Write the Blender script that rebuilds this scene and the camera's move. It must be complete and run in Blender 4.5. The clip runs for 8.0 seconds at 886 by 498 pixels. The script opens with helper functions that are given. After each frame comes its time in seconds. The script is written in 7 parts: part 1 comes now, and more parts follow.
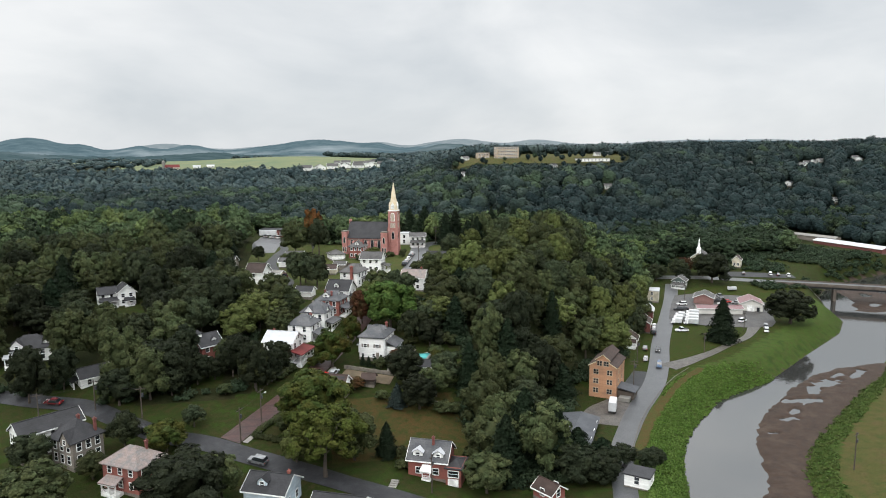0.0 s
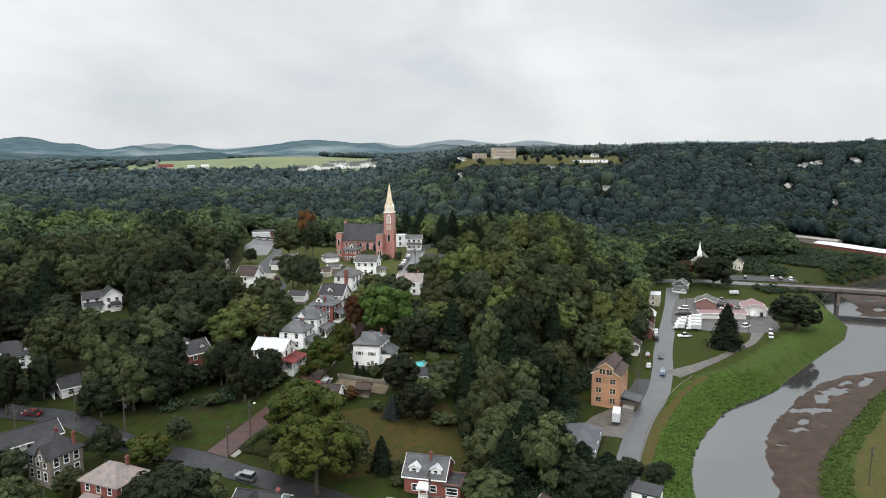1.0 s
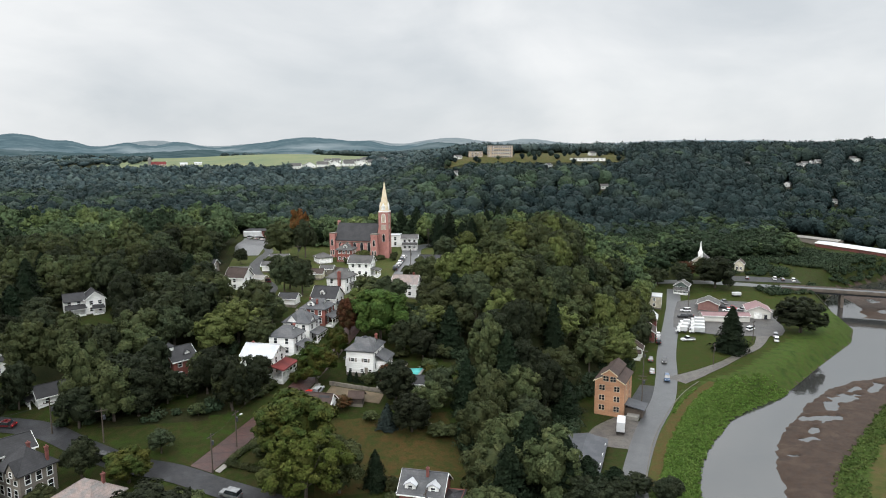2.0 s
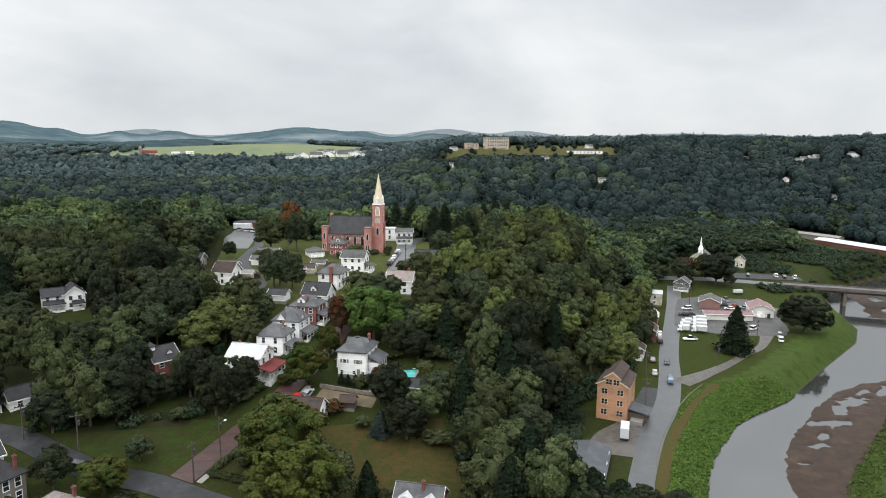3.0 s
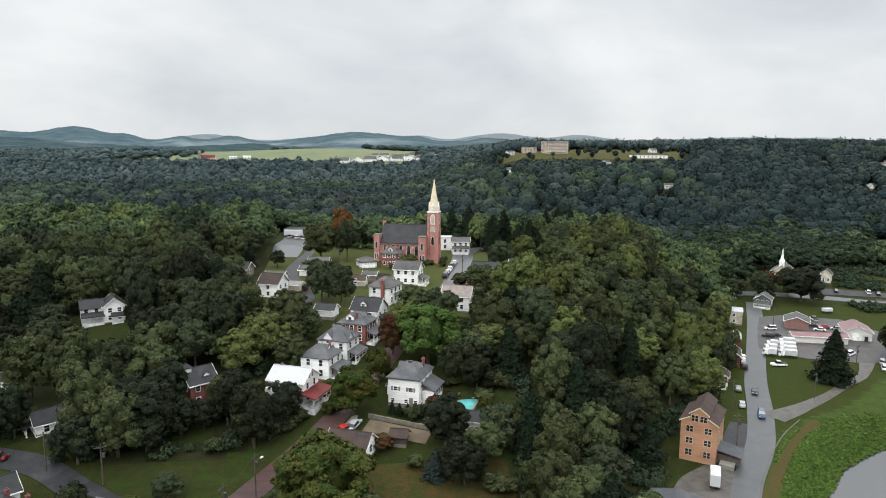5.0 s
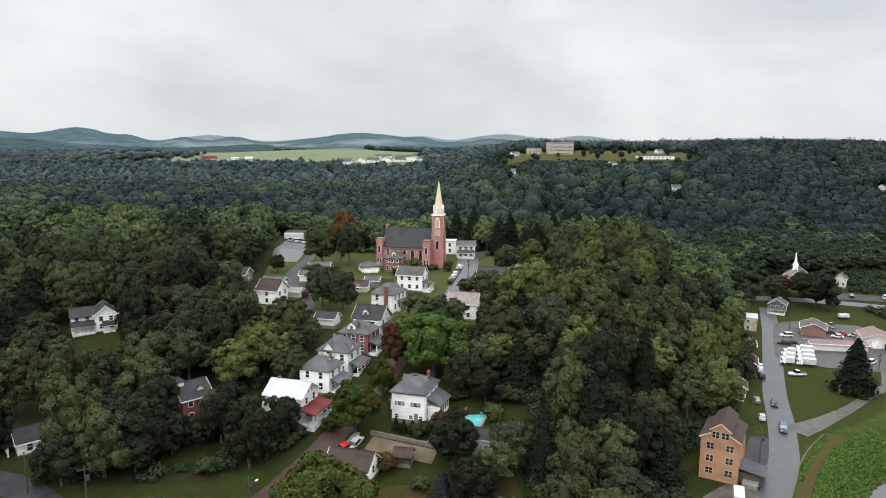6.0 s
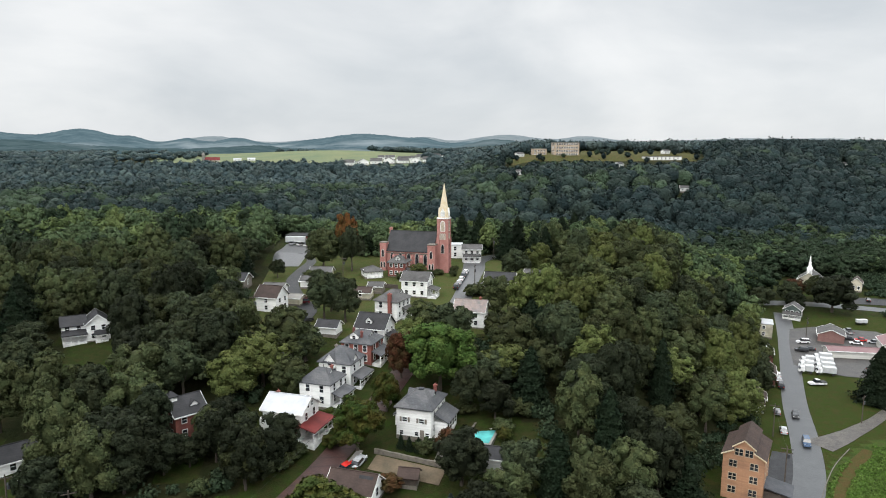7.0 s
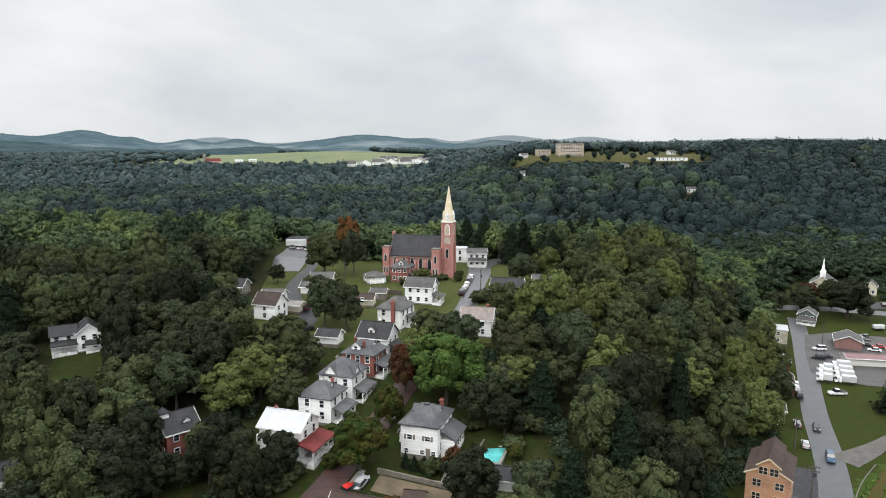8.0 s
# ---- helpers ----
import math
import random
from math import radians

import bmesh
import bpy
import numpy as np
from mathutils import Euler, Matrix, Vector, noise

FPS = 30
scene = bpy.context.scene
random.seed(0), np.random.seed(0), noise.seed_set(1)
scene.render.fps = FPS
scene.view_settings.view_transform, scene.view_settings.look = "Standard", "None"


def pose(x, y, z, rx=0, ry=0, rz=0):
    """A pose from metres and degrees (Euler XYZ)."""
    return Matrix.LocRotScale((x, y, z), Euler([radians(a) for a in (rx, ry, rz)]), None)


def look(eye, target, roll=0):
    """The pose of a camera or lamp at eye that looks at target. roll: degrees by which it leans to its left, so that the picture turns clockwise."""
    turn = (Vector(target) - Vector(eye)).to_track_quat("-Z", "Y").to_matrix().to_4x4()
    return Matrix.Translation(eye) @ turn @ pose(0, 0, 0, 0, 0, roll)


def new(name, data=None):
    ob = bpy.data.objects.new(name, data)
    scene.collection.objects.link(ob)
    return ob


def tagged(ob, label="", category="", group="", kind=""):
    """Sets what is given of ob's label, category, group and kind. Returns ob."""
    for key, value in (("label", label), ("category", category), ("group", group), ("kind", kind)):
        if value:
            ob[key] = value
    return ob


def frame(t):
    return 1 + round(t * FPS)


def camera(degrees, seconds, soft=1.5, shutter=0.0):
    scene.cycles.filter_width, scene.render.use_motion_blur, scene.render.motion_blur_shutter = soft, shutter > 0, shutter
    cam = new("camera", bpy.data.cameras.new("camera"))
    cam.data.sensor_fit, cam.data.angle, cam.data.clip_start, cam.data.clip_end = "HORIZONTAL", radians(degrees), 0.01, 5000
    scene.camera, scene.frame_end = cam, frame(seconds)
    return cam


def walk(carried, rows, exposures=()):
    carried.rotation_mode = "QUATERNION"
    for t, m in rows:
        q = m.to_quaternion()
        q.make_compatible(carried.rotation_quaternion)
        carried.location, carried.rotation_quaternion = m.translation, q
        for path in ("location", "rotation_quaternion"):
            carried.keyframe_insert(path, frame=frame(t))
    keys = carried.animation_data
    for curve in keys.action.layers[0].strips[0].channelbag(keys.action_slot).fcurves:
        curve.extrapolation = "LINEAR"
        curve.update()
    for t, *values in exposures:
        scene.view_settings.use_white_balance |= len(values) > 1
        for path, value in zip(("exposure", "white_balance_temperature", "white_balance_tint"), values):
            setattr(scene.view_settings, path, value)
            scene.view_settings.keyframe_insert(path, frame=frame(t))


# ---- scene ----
cam = camera(66.0, 8.0, soft=1.0)
PATH = [
    (0, (-0.695, 6.896, 74.557), (-0.344, 8.845, 74.27), -0.5),
    (0.5, (-0.181, 10.358, 74.537), (0.175, 12.305, 74.252), -0.4),
    (1, (0.097, 14.217, 74.445), (0.46, 16.163, 74.16), -0.3),
    (1.5, (0.543, 18.28, 74.281), (0.912, 20.225, 73.998), -0.3),
    (3, (1.851, 31.448, 74.191), (2.246, 33.383, 73.876), 0.4),
    (3.5, (2.022, 35.98, 73.963), (2.421, 37.914, 73.647), 0.5),
    (4, (2.191, 40.832, 73.833), (2.507, 42.783, 73.524), 0.5),
    (4.5, (2.798, 45.549, 73.799), (3.056, 47.509, 73.494), 0.4),
    (6, (3.234, 58.543, 73.829), (3.469, 60.507, 73.528), 0.3),
    (6.5, (3.371, 62.617, 73.936), (3.601, 64.581, 73.636), 0.3),
    (7, (3.304, 66.584, 73.92), (3.53, 68.549, 73.621), 0.2),
    (7.5, (3.174, 70.525, 74.019), (3.396, 72.491, 73.721), 0.2),
    (8, (3.279, 74.348, 74.069), (3.499, 76.314, 73.772), 0.1),
]
walk(cam, [(t, look(eye, target, roll)) for t, eye, target, roll in PATH])

# ---- overcast sky and a weak, wide sun behind the cloud ----
SUN_HEIGHT, SUN_TURN = 44.0, 214.0
world = bpy.data.worlds.new("overcast_sky")
scene.world = world
world.use_nodes = True
wt = world.node_tree
wt.nodes.clear()
w_out = wt.nodes.new("ShaderNodeOutputWorld")
w_bg = wt.nodes.new("ShaderNodeBackground")
w_sky = wt.nodes.new("ShaderNodeTexSky")
w_sky.sky_type, w_sky.sun_disc = "NISHITA", False
w_sky.sun_elevation, w_sky.sun_rotation = radians(SUN_HEIGHT), radians(SUN_TURN)
w_dim = wt.nodes.new("ShaderNodeVectorMath")
w_dim.operation = "SCALE"
w_dim.inputs["Scale"].default_value = 0.1
w_co = wt.nodes.new("ShaderNodeTexCoord")
w_map = wt.nodes.new("ShaderNodeMapping")
w_map.inputs["Scale"].default_value = (1.0, 1.0, 2.4)
w_no = wt.nodes.new("ShaderNodeTexNoise")
w_no.inputs["Scale"].default_value = 2.3
w_no.inputs["Detail"].default_value = 6.0
w_no.inputs["Roughness"].default_value = 0.5
w_no.inputs["Distortion"].default_value = 0.35
w_ramp = wt.nodes.new("ShaderNodeValToRGB")
w_ramp.color_ramp.elements[0].position, w_ramp.color_ramp.elements[0].color = 0.36, (0.66, 0.70, 0.735, 1)
w_ramp.color_ramp.elements[1].position, w_ramp.color_ramp.elements[1].color = 0.62, (0.92, 0.935, 0.945, 1)
w_sep = wt.nodes.new("ShaderNodeSeparateXYZ")
w_up = wt.nodes.new("ShaderNodeMapRange")          # cloud is brighter towards the zenith
w_up.inputs["From Min"].default_value, w_up.inputs["From Max"].default_value = 0.2, 0.62
w_up.inputs["To Min"].default_value, w_up.inputs["To Max"].default_value = 1.0, 3.7
w_cl = wt.nodes.new("ShaderNodeVectorMath")
w_cl.operation = "SCALE"
w_mix = wt.nodes.new("ShaderNodeMix")
w_mix.data_type = "RGBA"
w_mix.inputs["Factor"].default_value = 0.95
wl = wt.links.new
wl(w_co.outputs["Generated"], w_map.inputs["Vector"])
wl(w_map.outputs["Vector"], w_no.inputs["Vector"])
wl(w_no.outputs["Fac"], w_ramp.inputs["Fac"])
wl(w_co.outputs["Generated"], w_sep.inputs["Vector"])
wl(w_sep.outputs["Z"], w_up.inputs["Value"])
wl(w_ramp.outputs["Color"], w_cl.inputs[0])
wl(w_up.outputs["Result"], w_cl.inputs["Scale"])
wl(w_sky.outputs["Color"], w_dim.inputs[0])
wl(w_dim.outputs["Vector"], w_mix.inputs["A"])
wl(w_cl.outputs["Vector"], w_mix.inputs["B"])
wl(w_mix.outputs["Result"], w_bg.inputs["Color"])
wl(w_bg.outputs["Background"], w_out.inputs["Surface"])

sun = new("sun", bpy.data.lights.new("sun", "SUN"))
sun.data.energy, sun.data.angle, sun.data.color = 1.5, radians(40), (1.0, 0.975, 0.94)
sun_to = Vector((math.sin(radians(SUN_TURN)) * math.cos(radians(SUN_HEIGHT)), math.cos(radians(SUN_TURN)) * math.cos(radians(SUN_HEIGHT)), math.sin(radians(SUN_HEIGHT))))
sun.matrix_world = look(sun_to * 400, (0, 0, 0))
scene.view_settings.exposure = 0.0

# ---- materials ----
def mat(name, color, rough=0.7, vary=0.25, size=1.0, fine=0.08, bump=0.3, metal=0.0, by_object=0.1, island=0.0, second=None, gloss=0.5, hue=0.0, third=None):
    """A surface with two scales of stain (size and fine, metres), relief, and a change of tone from piece to piece."""
    m = bpy.data.materials.new(name)
    m.use_nodes = True
    t = m.node_tree
    n, l = t.nodes, t.links.new
    bsdf = n["Principled BSDF"]
    geo = n.new("ShaderNodeNewGeometry")
    big = n.new("ShaderNodeTexNoise")
    big.inputs["Scale"].default_value, big.inputs["Detail"].default_value = 1.0 / size, 4
    small = n.new("ShaderNodeTexNoise")
    small.inputs["Scale"].default_value, small.inputs["Detail"].default_value = 1.0 / fine, 3
    l(geo.outputs["Position"], big.inputs["Vector"])
    l(geo.outputs["Position"], small.inputs["Vector"])
    mixed = n.new("ShaderNodeMix")
    mixed.data_type = "RGBA"
    other = second or tuple(c * 0.6 for c in color)
    mixed.inputs["A"].default_value, mixed.inputs["B"].default_value = (*color, 1), (*other, 1)
    spread = n.new("ShaderNodeMapRange")
    spread.inputs["From Min"].default_value, spread.inputs["From Max"].default_value = 0.4, 0.66
    l(big.outputs["Fac"], spread.inputs["Value"])
    l(spread.outputs["Result"], mixed.inputs["Factor"])
    tone = n.new("ShaderNodeMath")
    tone.operation = "MULTIPLY_ADD"
    tone.inputs[1].default_value, tone.inputs[2].default_value = 2 * vary, 1 - vary
    l(small.outputs["Fac"], tone.inputs[0])
    value = tone.outputs["Value"]
    for amount, kind, out in ((by_object, "ShaderNodeObjectInfo", "Random"), (island, "ShaderNodeNewGeometry", "Random Per Island")):
        if amount:
            src = n.new(kind)
            sc = n.new("ShaderNodeMath")
            sc.operation = "MULTIPLY_ADD"
            sc.inputs[1].default_value, sc.inputs[2].default_value = 2 * amount, 1 - amount
            l(src.outputs[out], sc.inputs[0])
            mul = n.new("ShaderNodeMath")
            mul.operation = "MULTIPLY"
            l(value, mul.inputs[0])
            l(sc.outputs["Value"], mul.inputs[1])
            value = mul.outputs["Value"]
    if third:
        broad, wide, blend = n.new("ShaderNodeTexNoise"), n.new("ShaderNodeMapRange"), n.new("ShaderNodeMix")
        broad.inputs["Scale"].default_value, broad.inputs["Detail"].default_value, broad.inputs["Roughness"].default_value = 0.45 / size, 6, 0.65
        wide.inputs["From Min"].default_value, wide.inputs["From Max"].default_value = 0.5, 0.66
        blend.data_type = "RGBA"
        blend.inputs["B"].default_value = (*third, 1)
        l(geo.outputs["Position"], broad.inputs["Vector"])
        l(broad.outputs["Fac"], wide.inputs["Value"])
        l(wide.outputs["Result"], blend.inputs["Factor"])
        l(mixed.outputs["Result"], blend.inputs["A"])
        mixed = blend
    hsv = n.new("ShaderNodeHueSaturation")
    l(mixed.outputs["Result"], hsv.inputs["Color"])
    l(value, hsv.inputs["Value"])
    if hue:
        src = n.new("ShaderNodeObjectInfo")
        sc = n.new("ShaderNodeMath")
        sc.operation = "MULTIPLY_ADD"
        sc.inputs[1].default_value, sc.inputs[2].default_value = hue, 0.5 - hue / 2
        l(src.outputs["Random"], sc.inputs[0])
        l(sc.outputs["Value"], hsv.inputs["Hue"])
    l(hsv.outputs["Color"], bsdf.inputs["Base Color"])
    bsdf.inputs["Roughness"].default_value, bsdf.inputs["Metallic"].default_value = rough, metal
    bsdf.inputs["Specular IOR Level"].default_value = gloss
    if bump:
        b = n.new("ShaderNodeBump")
        b.inputs["Strength"].default_value, b.inputs["Distance"].default_value = bump, fine
        l(small.outputs["Fac"], b.inputs["Height"])
        l(b.outputs["Normal"], bsdf.inputs["Normal"])
    return m


def courses(m, high, wide, dark=0.6, proud=0.02, axis_z=True):
    """Adds lapped courses (shingles, siding, brick) of that height and width to a material's tone and relief."""
    t = m.node_tree
    n, l = t.nodes, t.links.new
    bsdf = n["Principled BSDF"]
    tex = n.new("ShaderNodeTexCoord")
    br = n.new("ShaderNodeTexBrick")
    br.inputs["Scale"].default_value = 1.0
    br.inputs["Brick Width"].default_value, br.inputs["Row Height"].default_value = wide, high
    br.inputs["Mortar Size"].default_value = high * 0.09
    br.inputs["Color1"].default_value, br.inputs["Color2"].default_value = (1, 1, 1, 1), (0.8, 0.8, 0.8, 1)
    br.inputs["Mortar"].default_value = (dark, dark, dark, 1)
    sep, add, com = n.new("ShaderNodeSeparateXYZ"), n.new("ShaderNodeMath"), n.new("ShaderNodeCombineXYZ")
    l(tex.outputs["Object"], sep.inputs["Vector"])
    l(sep.outputs["X"], add.inputs[0])
    l(sep.outputs["Y"], add.inputs[1])
    l(add.outputs["Value"], com.inputs["X"])
    l(sep.outputs["Z"], com.inputs["Y"])
    l(com.outputs["Vector"], br.inputs["Vector"])
    old = bsdf.inputs["Base Color"].links[0].from_socket
    mul = n.new("ShaderNodeMix")
    mul.data_type, mul.blend_type = "RGBA", "MULTIPLY"
    mul.inputs["Factor"].default_value = 1.0
    l(old, mul.inputs["A"])
    l(br.outputs["Color"], mul.inputs["B"])
    l(mul.outputs["Result"], bsdf.inputs["Base Color"])
    return m


GRASS = mat("grass", (0.0159, 0.0234, 0.0058), 0.9, 0.7, 1.6, 0.22, 0.9, second=(0.0258, 0.0237, 0.0090), gloss=0.04, third=(0.0193, 0.0344, 0.0065))
GARDEN = mat("garden_grass", (0.041, 0.052, 0.0155), 0.9, 0.55, 1.8, 0.25, 0.8, second=(0.052, 0.049, 0.019), gloss=0.04, third=(0.031, 0.049, 0.012))
LAWN = mat("lawn", (0.0212, 0.0335, 0.0063), 0.9, 0.55, 1.8, 0.22, 0.8, second=(0.0247, 0.0274, 0.0075), gloss=0.04, third=(0.0324, 0.0302, 0.0096))
DRY = mat("dry_grass", (0.0390, 0.0310, 0.0110), 0.9, 0.7, 1.5, 0.22, 0.9, second=(0.0230, 0.0310, 0.0085), gloss=0.04, third=(0.052, 0.032, 0.0125))
# far field: base colour paled to include distance haze
FIELD = mat("field", (0.1237, 0.1343, 0.0748), 0.9, 0.15, 60.0, 4.0, 0.2, second=(0.0866, 0.1122, 0.0680), gloss=0.03)
FOREST_FLOOR = mat("forest_floor", (0.0132, 0.0168, 0.0066), 0.95, 0.4, 5.0, 0.5, 0.6, second=(0.021, 0.0198, 0.0096), gloss=0.03)
MUD = mat("river_mud", (0.034, 0.0205, 0.0135), 0.7, 0.45, 1.6, 0.3, 0.6, second=(0.022, 0.0145, 0.0105), gloss=0.15, third=(0.045, 0.030, 0.021))
WATER = mat("river_water", (0.0255, 0.0255, 0.0238), 0.05, 0.12, 14.0, 2.0, 0.012, second=(0.0204, 0.02125, 0.02082), gloss=0.7)
ASPHALT = mat("wet_asphalt", (0.043, 0.045, 0.0475), 0.4, 0.26, 2.0, 0.3, 0.15, second=(0.034, 0.036, 0.0385), gloss=0.5, third=(0.056, 0.058, 0.061))
ASPHALT_DARK = mat("dark_wet_asphalt", (0.0183, 0.0189, 0.0207), 0.5, 0.3, 1.6, 0.3, 0.15, second=(0.0260, 0.0260, 0.0275), gloss=0.12, third=(0.0340, 0.0348, 0.0374))
BRICK_ROAD = courses(mat("brick_paving", (0.0561, 0.0255, 0.02167), 0.55, 0.25, 2.5, 0.25, 0.3, second=(0.0374, 0.02082, 0.01912), gloss=0.3), 0.5, 0.5)
CONCRETE = mat("concrete", (0.1762, 0.1665, 0.1469), 0.8, 0.15, 2.0, 0.2, 0.2, second=(0.1322, 0.1273, 0.1175))
SIDING = courses(mat("white_siding", (0.78, 0.78, 0.76), 0.6, 0.06, 3.0, 0.3, 0.05, second=(0.68, 0.68, 0.66)), 0.2, 8.0, 0.86)
SIDING_GREY = courses(mat("grey_siding", (0.18, 0.156, 0.132), 0.6, 0.08, 3.0, 0.3, 0.05, second=(0.15, 0.132, 0.114)), 0.2, 8.0, 0.8)
SIDING_BLUE = courses(mat("pale_blue_siding", (0.425, 0.51, 0.561), 0.6, 0.06, 3.0, 0.3, 0.05), 0.2, 8.0, 0.86)
SIDING_GREEN = courses(mat("grey_green_siding", (0.075, 0.105, 0.095), 0.6, 0.06, 3.0, 0.3, 0.05), 0.2, 8.0, 0.8)
SIDING_CREAM = courses(mat("cream_siding", (0.5084, 0.4674, 0.3608), 0.6, 0.06, 3.0, 0.3, 0.05), 0.2, 8.0, 0.86)
SIDING_PALE = courses(mat("pale_metal_siding", (0.54, 0.53, 0.49), 0.5, 0.08, 3.0, 0.3, 0.05, second=(0.47, 0.46, 0.43)), 0.4, 8.0, 0.9)
BRICK = courses(mat("red_brick", (0.24, 0.085, 0.068), 0.8, 0.18, 2.0, 0.15, 0.3, second=(0.17, 0.065, 0.055), gloss=0.2), 0.15, 0.45, 0.8)
BRICK_PINK = courses(mat("church_brick", (0.40, 0.195, 0.17), 0.8, 0.16, 3.0, 0.2, 0.3, second=(0.32, 0.145, 0.125), gloss=0.2), 0.15, 0.45, 0.82)
BRICK_DARK = courses(mat("dark_brick", (0.16, 0.048, 0.04), 0.8, 0.2, 2.0, 0.15, 0.3), 0.15, 0.45, 0.8)
DULL_BRICK = courses(mat("dull_pink_brick", (0.24, 0.135, 0.12), 0.8, 0.18, 2.0, 0.2, 0.3, second=(0.19, 0.105, 0.095), gloss=0.2), 0.15, 0.45, 0.82)
ORANGE_BOARD = courses(mat("orange_board", (0.40, 0.212, 0.118), 0.75, 0.16, 3.0, 0.4, 0.15, second=(0.31, 0.165, 0.095)), 0.3, 9.0, 0.86)
SLATE = courses(mat("grey_slate", (0.05443, 0.05702, 0.06221), 0.5, 0.3, 2.5, 0.35, 0.2, second=(0.08813, 0.08813, 0.09072), gloss=0.22), 0.35, 0.6, 0.75)
SHINGLE_DARK = courses(mat("dark_shingle", (0.0275, 0.0275, 0.03), 0.6, 0.25, 2.5, 0.3, 0.2, gloss=0.22), 0.3, 0.5, 0.75)
SHINGLE_BROWN = courses(mat("brown_shingle", (0.04712, 0.02945, 0.02356), 0.65, 0.25, 2.5, 0.3, 0.2, gloss=0.22), 0.3, 0.5, 0.75)
SHINGLE_PINK = courses(mat("weathered_pink_slate", (0.2, 0.152, 0.135), 0.7, 0.35, 1.4, 0.3, 0.2, second=(0.135, 0.125, 0.12)), 0.35, 0.6, 0.75)
SHINGLE_GREY = courses(mat("grey_shingle", (0.08129, 0.07885, 0.0765), 0.65, 0.2, 2.5, 0.3, 0.2, gloss=0.22), 0.3, 0.5, 0.8)
METAL_WHITE = mat("white_metal_roof", (0.37, 0.38, 0.39), 0.42, 0.08, 2.0, 0.4, 0.05, second=(0.31, 0.32, 0.335))
METAL_RED = mat("red_metal_roof", (0.1152, 0.01848, 0.01694), 0.6, 0.1, 3.0, 0.4, 0.05, gloss=0.15)
METAL_DULLRED = mat("dull_red_roof", (0.1287, 0.0592, 0.0629), 0.5, 0.12, 3.0, 0.4, 0.05, second=(0.156, 0.08732, 0.08732))
METAL_GREY = mat("grey_metal_roof", (0.038, 0.041, 0.047), 0.58, 0.3, 2.0, 0.4, 0.08, second=(0.055, 0.058, 0.064), gloss=0.25)
WHITE_PAINT = mat("white_paint", (0.8, 0.8, 0.78), 0.5, 0.05, 1.0, 0.2, 0.03)
CREAM_PAINT = mat("cream_spire", (0.56, 0.46, 0.31), 0.6, 0.14, 1.2, 0.3, 0.1, second=(0.62, 0.55, 0.42), gloss=0.2)
GLASS = mat("window_glass", (0.02, 0.024, 0.03), 0.06, 0.1, 1.0, 0.5, 0.0, gloss=1.0)
PALE_STONE = mat("pale_stone_trim", (0.46, 0.41, 0.36), 0.8, 0.14, 0.8, 0.2, 0.2)
LOUVRE = courses(mat("cream_louvre", (0.50, 0.43, 0.33), 0.7, 0.12, 0.6, 0.15, 0.1), 0.3, 6.0, 0.6)
BARK = mat("bark", (0.063, 0.049, 0.0385), 0.9, 0.35, 0.8, 0.1, 0.6)
WOOD_DARK = mat("weathered_wood", (0.063, 0.049, 0.0385), 0.85, 0.25, 1.0, 0.1, 0.3)
STONE = mat("stone_wall", (0.1352, 0.1196, 0.0988), 0.85, 0.3, 0.8, 0.2, 0.5)
BRIDGE_STONE = mat("weathered_bridge_concrete", (0.105, 0.088, 0.074), 0.85, 0.25, 2.0, 0.3, 0.3, second=(0.075, 0.063, 0.054), gloss=0.2)
POOL = mat("pool_water", (0.096, 0.4, 0.384), 0.08, 0.05, 3.0, 0.5, 0.02)
TYRE = mat("tyre_rubber", (0.02, 0.02, 0.02), 0.8, 0.2, 0.5, 0.05, 0.1)
TRUCK_PANEL = mat("white_truck_panel", (0.4760, 0.4845, 0.4887), 0.4, 0.08, 1.5, 0.3, 0.03, second=(0.4080, 0.4165, 0.4250))
BLUE_TARP = mat("blue_tarp", (0.03, 0.25, 0.55), 0.5, 0.15, 1.0, 0.2, 0.2)


def leaf_mat(name, a, b, hue=0.02, tone=0.2, island=0.24, size=2.6, fine=0.45, vary=0.34):
    return mat(name, a, 0.6, vary, size, fine, 1.0, by_object=tone, island=island, second=b, gloss=0.04, hue=hue)



LEAF = leaf_mat("leaves", (0.0343, 0.0442, 0.0194), (0.0502, 0.0559, 0.0234), 0.018, 0.34)
LEAF_LIGHT = leaf_mat("light_leaves", (0.0619, 0.0782, 0.0254), (0.0790, 0.0897, 0.0293), 0.016, 0.32)
LEAF_DEEP = leaf_mat("deep_green_leaves", (0.0263, 0.0348, 0.0189), (0.0358, 0.0425, 0.0208), 0.02, 0.3)
LEAF_BRIGHT = leaf_mat("bright_maple_leaves", (0.0401, 0.0739, 0.0184), (0.0580, 0.0859, 0.0213))
LEAF_YELLOW = leaf_mat("turning_maple_leaves", (0.0277, 0.0411, 0.0105), (0.0505, 0.0497, 0.0122))
LEAF_TINGED = leaf_mat("tinged_leaves", (0.0241, 0.0417, 0.0091), (0.0516, 0.0430, 0.0111))
LEAF_LOOSE = leaf_mat("loose_light_leaves", (0.0504, 0.0702, 0.0153), (0.0666, 0.0756, 0.0189))
LEAF_KNOT_DULL = leaf_mat("far_bank_leaves", (0.044, 0.072, 0.018), (0.062, 0.080, 0.024), 0.0, 0.0, 0.4)
LEAF_RED = leaf_mat("reddish_leaves", (0.06417, 0.02767, 0.01451), (0.04492, 0.03418, 0.01451))
LEAF_ORANGE = leaf_mat("orange_leaves", (0.125, 0.056, 0.019), (0.070, 0.054, 0.018))
